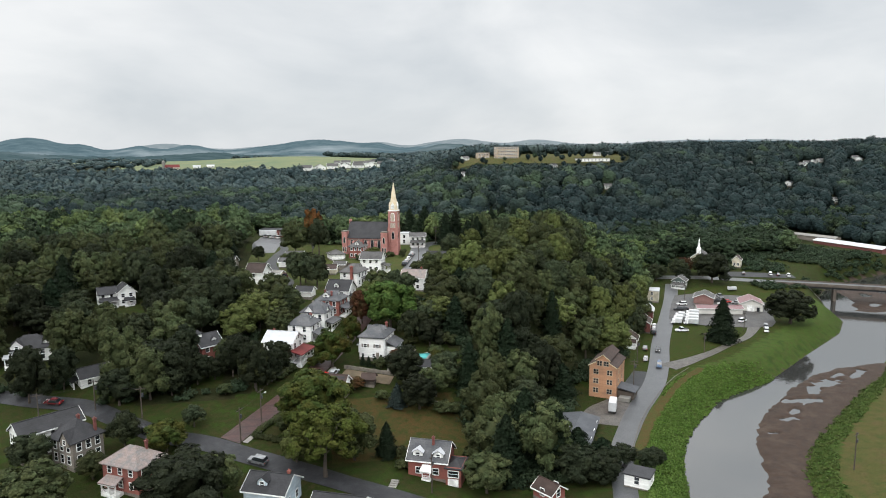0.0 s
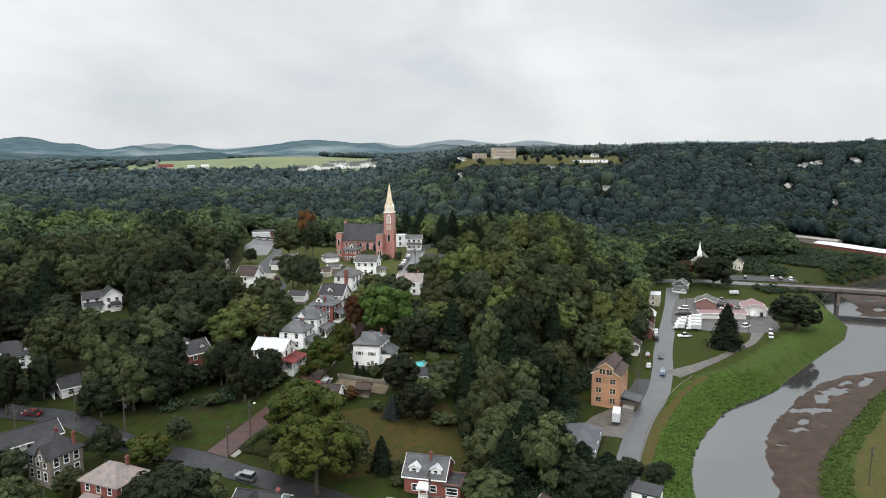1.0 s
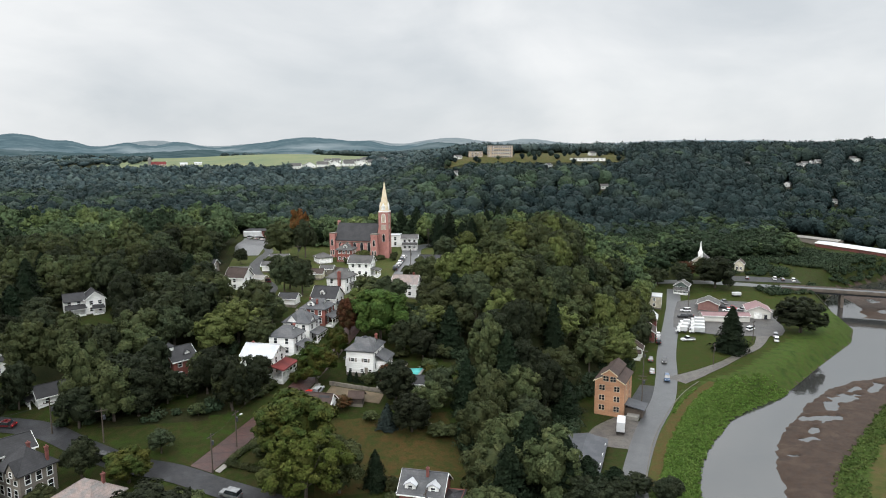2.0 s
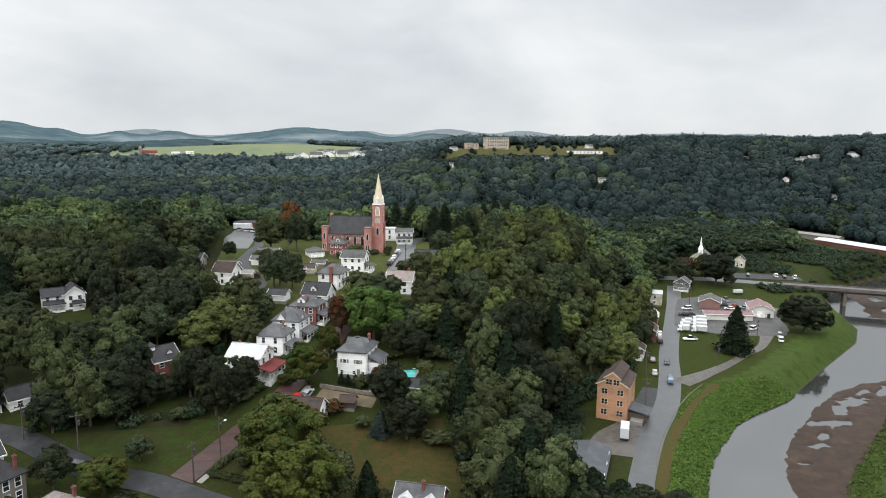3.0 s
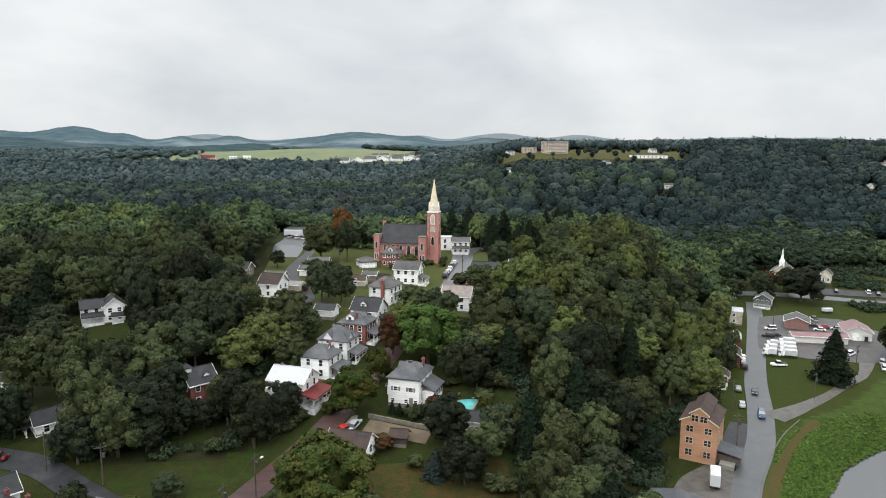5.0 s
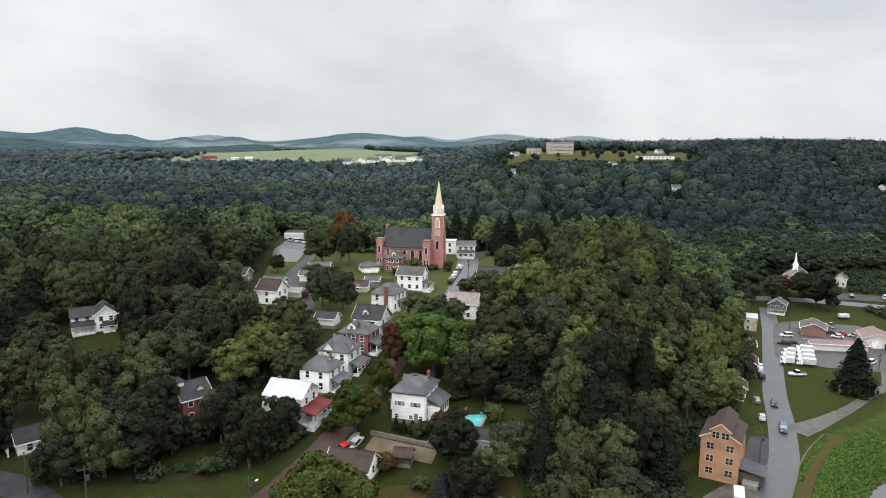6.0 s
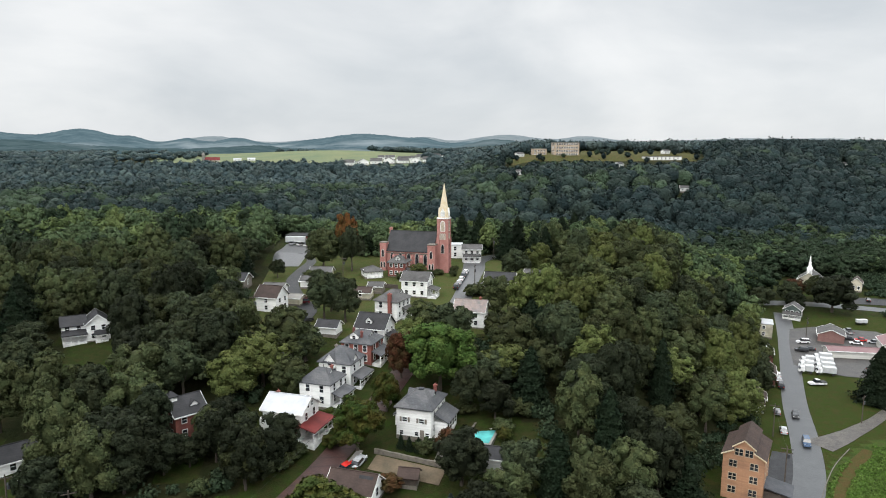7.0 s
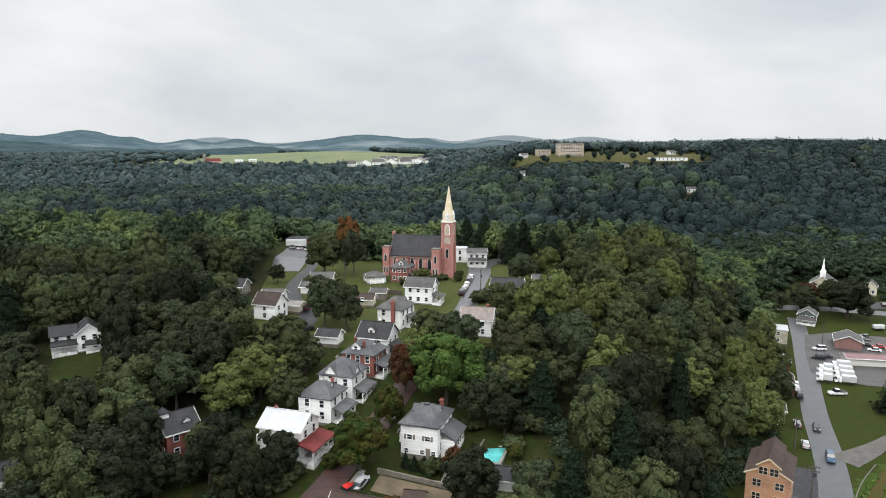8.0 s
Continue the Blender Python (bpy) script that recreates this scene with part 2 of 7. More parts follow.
LEAF_DARK = leaf_mat("dark_needles", (0.00806, 0.01426, 0.00744), (0.01178, 0.01798, 0.0093), 0.02)
LEAF_BLUE = leaf_mat("blue_spruce_needles", (0.02604, 0.0372, 0.03472), (0.02232, 0.031, 0.02604), 0.02)
LEAF_KNOT = leaf_mat("riverside_leaves", (0.0555, 0.1003, 0.0193), (0.0749, 0.1161, 0.0265), 0.0, 0.0, 0.4)
# plateau leaves: the air's haze is mixed into the colour as blue
LEAF_HAZED_PLATEAU = leaf_mat("hazed_plateau_leaves", (0.0324, 0.0492, 0.0480), (0.0444, 0.0600, 0.0558), 0.0, 0.0, 0.3, 20.0, 3.0, 0.4)
LEAF_WOOD_LIGHT = leaf_mat("light_wood_leaves", (0.0733, 0.1027, 0.0391), (0.0915, 0.1162, 0.0431), 0.0, 0.0, 0.2, 9.0, 0.9, 0.4)
LEAF_WOOD_DEEP = leaf_mat("deep_wood_leaves", (0.0205, 0.0342, 0.0186), (0.0292, 0.0414, 0.0225), 0.0, 0.0, 0.2, 9.0, 0.9, 0.4)
TAN_WALL = mat("tan_wall", (0.4, 0.31, 0.22), 0.7, 0.1, 3.0, 0.4, 0.05)
EARTH = mat("pale_earth", (0.132, 0.1023, 0.0693), 0.9, 0.25, 2.5, 0.3, 0.3, second=(0.0924, 0.0759, 0.0528), gloss=0.1)

DRY_BROWN = mat("dry_verge_grass", (0.050, 0.036, 0.014), 0.9, 0.5, 1.6, 0.25, 0.6, second=(0.036, 0.040, 0.012), gloss=0.04)
BANK = mat("bank_grass", (0.0322, 0.0551, 0.0109), 0.9, 0.6, 1.6, 0.25, 0.9, second=(0.0361, 0.0438, 0.0128), gloss=0.04, third=(0.0204, 0.0347, 0.0083))
LEAF_WOOD = leaf_mat("wood_leaves", (0.0514, 0.0800, 0.0392), (0.0731, 0.0982, 0.0461), 0.0, 0.0, 0.2, 9.0, 0.9, 0.4)
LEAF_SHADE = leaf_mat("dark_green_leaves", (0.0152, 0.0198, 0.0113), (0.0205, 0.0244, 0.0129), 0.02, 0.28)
# far valley and plateau leaves: blue added to the base colours for distance haze
LEAF_HAZED_FAR = leaf_mat("hazed_valley_leaves", (0.0178, 0.0290, 0.0263), (0.0255, 0.0369, 0.0296), 0.0, 0.0, 0.25, 16.0, 1.8, 0.45)
LEAF_HAZED_FAR_LIGHT = leaf_mat("light_hazed_valley_leaves", (0.0306, 0.0484, 0.0295), (0.0400, 0.0581, 0.0331), 0.0, 0.0, 0.25, 16.0, 1.8, 0.45)
LEAF_HAZED_FAR_DEEP = leaf_mat("deep_hazed_valley_leaves", (0.0129, 0.0227, 0.0231), (0.0183, 0.0282, 0.0265), 0.0, 0.0, 0.25, 16.0, 1.8, 0.45)
LEAF_HAZED_PLATEAU_DEEP = leaf_mat("deep_hazed_plateau_leaves", (0.0236, 0.0385, 0.0414), (0.0322, 0.0483, 0.0489), 0.0, 0.0, 0.2, 20.0, 3.0, 0.4)
MEADOW = mat("river_meadow", (0.052, 0.048, 0.017), 0.9, 0.55, 2.5, 0.3, 0.8, second=(0.035, 0.044, 0.013), gloss=0.04, third=(0.060, 0.046, 0.021))
WET_LOT = mat("wet_lot_asphalt", (0.03, 0.031, 0.034), 0.34, 0.4, 3.0, 0.5, 0.12, second=(0.019, 0.02, 0.0225), gloss=0.4)
GRAVEL_DARK = mat("dark_wet_gravel", (0.033, 0.0315, 0.03075), 0.6, 0.35, 3.5, 0.35, 0.4, second=(0.051, 0.0465, 0.04275), gloss=0.35)
GRAVEL = mat("wet_gravel", (0.078, 0.069, 0.060), 0.55, 0.4, 2.2, 0.3, 0.5, second=(0.040, 0.036, 0.033), gloss=0.35)

# ---- building helpers ----
def mesh_ob(name, verts, faces, mats, parent=None, mat_ids=None, smooth_shade=False):
    me = bpy.data.meshes.new(name)
    me.from_pydata([tuple(v) for v in verts], [], [tuple(f) for f in faces])
    for m in (mats if isinstance(mats, (list, tuple)) else [mats]):
        me.materials.append(m)
    if mat_ids is not None:
        me.polygons.foreach_set("material_index", np.asarray(mat_ids, dtype=np.int32))
    if smooth_shade:
        me.polygons.foreach_set("use_smooth", np.ones(len(me.polygons), dtype=bool))
    me.update()
    ob = new(name, me)
    if parent is not None:
        ob.parent = parent
    return ob


def part(name, bm, material, parent, label="", m=None):
    me = bpy.data.meshes.new(name)
    bm.to_mesh(me)
    bm.free()
    me.materials.append(material)
    ob = new(name, me)
    ob.parent = parent
    if m is not None:
        ob.matrix_basis = m
    if label:
        ob["label"] = label
    return ob


def shared(name, me, parent, m, label=""):
    ob = new(name, me)
    ob.parent = parent
    ob.matrix_basis = m
    if label:
        ob["label"] = label
    return ob


def thing(name, m, label, category, group=""):
    ob = new(name)
    ob.matrix_basis = m
    ob.empty_display_size = 0.5
    return tagged(ob, label, category, group)


def box_into(bm, x0, x1, y0, y1, z0, z1, bevel=0.0):
    vs = [bm.verts.new(p) for p in ((x0, y0, z0), (x1, y0, z0), (x1, y1, z0), (x0, y1, z0), (x0, y0, z1), (x1, y0, z1), (x1, y1, z1), (x0, y1, z1))]
    fs = [bm.faces.new([vs[i] for i in q]) for q in ((3, 2, 1, 0), (4, 5, 6, 7), (0, 1, 5, 4), (1, 2, 6, 5), (2, 3, 7, 6), (3, 0, 4, 7))]
    if bevel:
        edges = list({e for f in fs for e in f.edges})
        bmesh.ops.bevel(bm, geom=edges, offset=bevel, segments=1, affect="EDGES")
    return bm


def box(x0, x1, y0, y1, z0, z1, bevel=0.0):
    return box_into(bmesh.new(), x0, x1, y0, y1, z0, z1, bevel)


def prism_into(bm, ring, top):
    """Joins two rings of as many points (bottom and top) into a closed solid."""
    a, b = [bm.verts.new(p) for p in ring], [bm.verts.new(p) for p in top]
    n = len(a)
    bm.faces.new(a[::-1])
    bm.faces.new(b)
    for i in range(n):
        bm.faces.new((a[i], a[(i + 1) % n], b[(i + 1) % n], b[i]))
    return bm


def slab_into(bm, quad, thick):
    """A sheet through the corners, thickened downwards."""
    return prism_into(bm, [(x, y, z - thick) for x, y, z in quad], quad)


def poly_sd(px, py, poly):
    """Signed distance to a closed outline: negative inside."""
    poly = np.asarray(poly, float)
    best = np.full(px.shape, 1e9)
    inside = np.zeros(px.shape, bool)
    for (ax, ay), (bx, by) in zip(poly, np.roll(poly, -1, axis=0)):
        dx, dy = bx - ax, by - ay
        s = np.clip(((px - ax) * dx + (py - ay) * dy) / (dx * dx + dy * dy + 1e-9), 0, 1)
        best = np.minimum(best, (px - ax - s * dx) ** 2 + (py - ay - s * dy) ** 2)
        cross = ((ay > py) != (by > py)) & (px < (bx - ax) * (py - ay) / (by - ay + 1e-12) + ax)
        inside ^= cross
    return np.where(inside, -1, 1) * np.sqrt(best)


def line_dist(px, py, line):
    best = np.full(np.shape(px), 1e9)
    for (ax, ay), (bx, by) in zip(line[:-1], line[1:]):
        dx, dy = bx - ax, by - ay
        s = np.clip(((px - ax) * dx + (py - ay) * dy) / (dx * dx + dy * dy), 0, 1)
        best = np.minimum(best, (px - ax - s * dx) ** 2 + (py - ay - s * dy) ** 2)
    return np.sqrt(best)


# ---- the lie of the land ----
def smooth(a, b, v):
    s = np.clip((v - a) / (b - a), 0.0, 1.0)
    return s * s * (3 - 2 * s)

SPINE_Y = [60, 110, 145, 160, 180, 200, 225, 250, 280, 320, 350, 395, 450, 520, 600, 700]
SPINE_Z = [3, 4, 6, 8, 11.3, 15.2, 20, 24.6, 26, 28, 28.5, 24, 10, 5, 8, 10]
ROAD_Y = [60, 110, 140, 165, 190, 222, 255, 290, 330, 400, 700]
ROAD_X = [40, 54, 67, 81, 97, 115, 133, 150, 170, 195, 300]
WATER_Z = -5.5

def road_x(y):
    return np.interp(y, ROAD_Y, ROAD_X)

def land(x, y):
    """Height of the land without the river's channel."""
    x, y = np.asarray(x, float), np.asarray(y, float)
    spine = np.interp(y, SPINE_Y, SPINE_Z)
    left = smooth(5, -45, x)
    spine = spine + left * (np.interp(y, [250, 330, 395, 450, 520, 600, 700], [0, 0.6, 5.5, 16, 14, 14, 12]))
    d = road_x(y) - x
    near = smooth(225, 195, y)
    valley = np.interp(y, [60, 120, 150, 185, 250, 300, 340, 380, 450, 600], [5, 4.5, 2.5, 0, 0, 0.6, 3, 6, 6, 8])
    z = valley + (spine - valley) * smooth(10 + 14 * near, 56 + 4 * near, d)
    # far side of the valley
    az = x / np.maximum(y, 1.0)
    r = smooth(0.05, 0.24, az)
    far_l = np.interp(y, [480, 600, 900, 1000, 1080, 1300, 2600, 5000], [10, 22, 25, 33, 42, 46, 48, 50])
    far_r = np.interp(y, [430, 470, 560, 690, 850, 1400, 2600, 5000], [5, 11, 40, 66, 68, 66, 60, 60])
    far_l = far_l + 17 * smooth(1110, 1450, y) * np.exp(-((az + 0.035) / 0.16) ** 2) * smooth(2400, 1600, y) + 5 * smooth(1060, 1100, y) * smooth(1500, 1250, y) * np.exp(-((az - 0.05) / 0.08) ** 2)
    far_r = far_r + 6 * smooth(0.8, 0.95, az) * smooth(520, 660, y)
    far = far_l * (1 - r) + far_r * r
    w = smooth(410, 520, y + 0.06 * x)
    return z * (1 - w) + far * w

RIVER = [(20, 40), (55, 90), (70, 118), (81.5, 142.6), (86.9, 154.4), (95, 168), (103.3, 177.8), (120.8, 194.5), (134, 202), (150, 209), (183, 233), (219, 258), (236, 276), (247, 300), (262, 325), (290, 352), (360, 380), (700, 420),
         (700, 360), (380, 330), (330, 300), (289, 263.5), (238.5, 236.5), (205.4, 221.5), (193.4, 210), (172.2, 196.6), (146.2, 177.6), (125.2, 161.6), (112.2, 147.4), (106.8, 137.4), (98.4, 119), (84, 85), (50, 40)]
RIVER_MID_Y = [40, 90, 140, 160, 185, 200, 225, 262, 300, 340, 400]
RIVER_MID_X = [36, 70, 92, 106, 127, 152, 188, 248, 285, 310, 700]


def ground_z(x, y):
    x, y = np.asarray(x, float), np.asarray(y, float)
    z = land(x, y)
    far_bank = smooth(0, 14, x - np.interp(y, RIVER_MID_Y, RIVER_MID_X)) * smooth(330, 270, y)
    z = z * (1 - far_bank) + (-2.6 + 1.4 * smooth(20, 60, x - np.interp(y, RIVER_MID_Y, RIVER_MID_X))) * far_bank
    s = poly_sd(x, y, RIVER)
    rise = smooth(-2.5, 9.0, s)
    return np.where(s < 9.0, (WATER_Z - 1.3) * (1 - rise) + z * rise, z)


def gz(x, y):
    return float(ground_z(np.array([x]), np.array([y]))[0])


def axis_steps(parts):
    out = []
    for a, b, step in parts:
        out.extend(np.arange(a, b, step))
    return np.array(out + [parts[-1][1]])


gx = axis_steps([(-4900, -1200, 180), (-1200, -300, 40), (-300, -140, 10), (-140, 60, 4), (60, 270, 2.0), (270, 420, 6), (420, 1200, 30), (1200, 4900, 180)])
gy = axis_steps([(-900, 0, 90), (0, 110, 8), (110, 320, 2.0), (320, 460, 4), (460, 900, 12), (900, 1600, 40), (1600, 4900, 165)])
GX, GY = np.meshgrid(gx, gy)
GZ = ground_z(GX, GY)
nx, ny = len(gx), len(gy)

# woods, open ground and paths in plan
WOOD_EAST = [(31, 138), (34, 175), (39, 192), (37, 212), (24, 216), (20, 232), (36, 238), (40, 252), (62, 262), (60, 280), (66, 300), (75, 332), (125, 345), (164, 340), (150, 300), (133, 275), (117, 250), (104, 228), (92, 214), (77, 203), (70, 192), (64, 178), (56, 162), (57, 138)]
WOOD_WEST = [(-20, 183), (-20, 200), (-24, 208), (-18, 222), (-12, 238), (-16, 244), (-24, 243), (-32, 255), (-34, 285), (-33, 300), (-34, 330), (-37, 400), (-64, 440), (-225, 440), (-100, 190), (-78, 190), (-60, 194), (-56, 184), (-40, 182)]
WOOD_NORTH = [(-64, 440), (-37, 408), (-14, 408), (-14, 368), (4, 346), (34, 348), (58, 346), (80, 333), (125, 345), (164, 340), (185, 352), (205, 400), (200, 440)]
wood = np.minimum(np.minimum(poly_sd(GX, GY, WOOD_EAST), poly_sd(GX, GY, WOOD_WEST)), poly_sd(GX, GY, WOOD_NORTH))


# open yards: from, to, half width
YARDS = [((-84, 205), (-73, 201), 4), ((188, 372), (212, 395), 8), ((-34, 200), (-32, 192), 3.6), ((-56, 201), (-50, 198), 3), ((-140, 352), (-146, 366), 7), ((-122, 358), (-128, 374), 7), ((-12, 200), (-10, 188), 5), ((-67, 247), (-56.5, 214), 7.2), ((-62, 196), (-52, 172), 5.5), ((-24, 266), (-20, 244), 5), ((-40, 294), (-36, 280), 4), ((221, 372), (214, 358), 5), ((-27, 330), (-23, 300), 5), ((47, 280), (38, 246), 3.5), ((61, 288), (56, 268), 3.5), ((64, 274), (60, 262), 3.0),
         ((84, 197), (70, 165), 9), ((63, 168), (56, 148), 8.5), ((49, 150), (47, 156), 3), ((114, 243), (104, 226), 4), ((127, 262), (124, 254), 2.5), ((27, 200), (24, 182), 5), ((-10, 330), (2, 300), 9), ((-130, 300), (-108, 262), 6)]


def face_mid(a):
    return (a[:-1, :-1] + a[1:, :-1] + a[:-1, 1:] + a[1:, 1:]) / 4


fx, fy, fw = face_mid(GX), face_mid(GY), face_mid(wood)
fs = poly_sd(fx, fy, RIVER)
faz = fx / np.maximum(fy, 1)
ids = np.ones(fx.shape, int)                                   # grass
ids[(fw < 0)] = 4                                              # forest floor
ids[(fy > 440)] = 4
ids[(fy > 1075) & (faz > -0.27) & (faz < 0.13)] = 3            # farm fields
ids[(fy > 1500)] = 3
ids[(fy > 660) & (faz > 0.2) & (faz < 0.46)] = 7
ids[(fs > -30) & (fs < 0.5)] = 5                               # river bed
right_bank = (fx > np.interp(fy, RIVER_MID_Y, RIVER_MID_X)) & (fs > 6) & (fy < 330)
ids[right_bank] = 7
ids[(fx > -2) & (fx < 32) & (fy > 150) & (fy < 178)] = 2       # dry meadow behind the brick house
ids[(fx > 66) & (fx < 330) & (fy > 200) & (fy < 330) & (fw > 0) & (fs > 9)] = 0
left_bank = (fx < np.interp(fy, RIVER_MID_Y, RIVER_MID_X)) & (fs > 0.5) & (fs < 15) & (fy < 300)
ids[left_bank] = 6
ids[(fx > np.interp(fy, RIVER_MID_Y, RIVER_MID_X)) & (fs > 0.5) & (fs < 9) & (fy < 330)] = 6
ids[(fx > -34) & (fx < 62) & (fy > 244) & (fy < 350) & (fw > 0)] = 8
for p_, q_, w_ in YARDS:
    ids[(line_dist(fx, fy, [p_, q_]) < w_ + 0.5) & (ids == 4)] = 1
vid = np.arange(nx * ny).reshape(ny, nx)
quads = np.stack([vid[:-1, :-1], vid[:-1, 1:], vid[1:, 1:], vid[1:, :-1]], axis=-1).reshape(-1, 4)
ground = mesh_ob("ground", np.stack([GX, GY, GZ], axis=-1).reshape(-1, 3).tolist(), quads.tolist(), [LAWN, GRASS, DRY, FIELD, FOREST_FLOOR, MUD, BANK, MEADOW, GARDEN], mat_ids=ids.ravel(), smooth_shade=True)
tagged(ground, "rolling green ground with lawns, woods and fields", "ground", kind="structure")

# water: one flat sheet inside the channel
wbm = bmesh.new()
wbm.faces.new([wbm.verts.new((x, y, WATER_Z)) for x, y in [(0, 30), (30, 90), (55, 120), (78, 160), (100, 185), (130, 212), (180, 243), (215, 268), (232, 300), (270, 345), (360, 392), (700, 430), (700, 340), (390, 318), (335, 280), (300, 250), (215, 208), (175, 182), (130, 150), (112, 125), (95, 80), (60, 30)]])
bmesh.ops.triangulate(wbm, faces=wbm.faces[:])
bmesh.ops.recalc_face_normals(wbm, faces=wbm.faces[:])
wme = bpy.data.meshes.new("water")
wbm.to_mesh(wme)
wbm.free()
wme.materials.append(WATER)
tagged(new("water", wme), "slow grey-brown river water reflecting the cloud", "river", kind="structure")

# sand bar with pools of standing water
BAR = [(92, 128), (97.8, 139.4), (106, 151), (112.8, 164.3), (122, 178.2), (133, 187), (144.7, 197.2), (154, 204), (163, 210.4), (174, 215), (184, 219), (207, 221.5), (209, 209), (199, 201.5), (178, 188), (152, 169), (131, 153), (119, 140), (113, 129), (107, 118)]


def mud_bar(name, label, outline, pools, rut=None, high=0.5):
    """Low mud above the water; pools: x, y, half length, half width, turn of its standing water; rut: line of wheel tracks."""
    o = np.array(outline, float)
    bx, by = np.meshgrid(np.arange(o[:, 0].min() - 3, o[:, 0].max() + 3, 0.8), np.arange(o[:, 1].min() - 3, o[:, 1].max() + 3, 0.8))
    bs = -poly_sd(bx, by, outline)
    flat = list(zip(bx.ravel(), by.ravel()))
    bn = np.array([noise.noise((x * 0.13, y * 0.13, 1.7)) * 0.6 + noise.noise((x * 0.42, y * 0.42, 4.2)) * 0.4 for x, y in flat]).reshape(bx.shape)
    bz = WATER_Z - 0.25 + (0.25 + high) * smooth(-0.5, 3.6, bs + 1.6 * bn) + bn * 0.26
    for x, y, a, b, turn in pools:
        c_, s_ = math.cos(radians(turn)), math.sin(radians(turn))
        u, v = (bx - x) * c_ + (by - y) * s_, -(bx - x) * s_ + (by - y) * c_
        bz -= (high + 0.4) * smooth(1.5, 0.6, np.hypot(u / a, v / b) * (1 + 0.5 * bn) + 1.3 * bn)
    if rut:
        d = line_dist(bx, by, rut)
        bz -= 0.14 * np.exp(-((d - 0.9) / 0.45) ** 2) + 0.1 * np.exp(-((d - 3.4) / 0.5) ** 2)
    keep = (bs > -1.5)
    bid = -np.ones(bx.shape, int)
    bid[keep] = np.arange(keep.sum())
    bq = np.stack([bid[:-1, :-1], bid[:-1, 1:], bid[1:, 1:], bid[1:, :-1]], axis=-1).reshape(-1, 4)
    bq = bq[(bq >= 0).all(axis=1)]
    ob = mesh_ob(name, np.stack([bx[keep], by[keep], bz[keep]], axis=-1).tolist(), bq.tolist(), MUD, smooth_shade=True)
    return tagged(ob, label, "sand bar", kind="structure")


mud_bar("sand_bar", "brown muddy sand bar with pools and wheel tracks beside the river", BAR,
        [(149, 190.6, 5.0, 3.2, 10), (167, 203.2, 7.5, 2.8, 22), (158, 198.4, 3.8, 1.9, 40), (133.4, 179.0, 3.6, 2.0, 8), (139, 183.6, 4.0, 1.2, 35), (123.3, 170.6, 1.8, 1.2, 0), (184.5, 210, 5.5, 1.6, 30), (177, 210.5, 5.5, 1.8, 25)],
        [(112, 148), (115, 152.7), (119.9, 160.4), (130.1, 170.9), (144.5, 182.3), (160, 193)])
mud_bar("sand_bar", "dark wet mud flat at the river's bend by the bridge", [(282, 340), (270, 312), (255, 293), (262, 288), (272, 287), (292, 306), (304, 322), (300, 340)], [(276, 303, 5, 2, 50), (288, 322, 6, 2.4, 50)], high=0.35)


def catmull(points, step=2.0):
    p = np.asarray(points, float)
    p = np.vstack([2 * p[0] - p[1], p, 2 * p[-1] - p[-2]])
    out = []
    for i in range(1, len(p) - 2):
        n = max(2, int(np.linalg.norm(p[i + 1] - p[i]) / step))
        for t in np.linspace(0, 1, n, endpoint=False):
            a, b, c, d = p[i - 1], p[i], p[i + 1], p[i + 2]
            out.append(0.5 * (2 * b + (c - a) * t + (2 * a - 5 * b + 4 * c - d) * t * t + (3 * b - a - 3 * c + d) * t ** 3))
    return np.array(out + [p[-2]])


def ribbon(name, line, widths, material, lift, label, category, kind="structure", thick=0.0):
    """A strip of paving that follows the ground along a line."""
    c = catmull(line)
    s = np.linspace(0, 1, len(c))
    w = np.interp(s, np.linspace(0, 1, len(widths)), widths)
    tang = np.gradient(c, axis=0)
    tang /= np.linalg.norm(tang, axis=1)[:, None] + 1e-9
    side = np.stack([tang[:, 1], -tang[:, 0]], axis=1)
    across = 7
    verts, faces = [], []
    for i in range(len(c)):
        for k in range(across):
            q = c[i] + side[i] * w[i] * (k / (across - 1) - 0.5)
            verts.append((q[0], q[1]))
    v = np.array(verts)
    z = ground_z(v[:, 0], v[:, 1]) + lift
    verts = np.column_stack([v, z]).tolist()
    for i in range(len(c) - 1):
        for k in range(across - 1):
            a = i * across + k
            faces.append((a, a + 1, a + across + 1, a + across))
    ob = mesh_ob(name, verts, faces, material, smooth_shade=True)
    return tagged(ob, label, category, kind=kind)


RIVER_ROAD = [(38, 78), (50, 108), (58.5, 128), (67.6, 150), (76.8, 165.6), (88.6, 183.2), (102.4, 201), (114.6, 221), (125, 240), (134.5, 256), (145, 273), (155, 289.5), (165, 306), (173, 320), (182, 336)]
BRICK_LINE = [(-23, 163), (-15, 175), (-7, 187), (-1.5, 197), (6, 212), (16, 234), (25, 254), (29, 263)]
UPPER_LINE = [(29, 263), (33, 275), (36.5, 288), (40, 302), (44, 318), (48, 334), (60, 344), (85, 352)]
CROSS_LINE = [(-95, 196), (-75, 188), (-60, 183), (-48, 174), (-38, 167), (-28, 162.5), (-18, 156), (-4, 147), (10, 137), (25, 128), (45, 118)]
BACK_LINE = [(-20, 236), (-18.5, 247), (-16, 257), (-14, 268), (-19, 285), (-22, 303), (-20, 320), (-18, 338), (-24, 352)]
road = ribbon("road", RIVER_ROAD, [5.0, 5.0, 5.2, 5.8, 6.6, 6.8, 6.6, 6.4, 6.4, 6.4], ASPHALT, 0.10, "wet grey asphalt road along the river", "road")
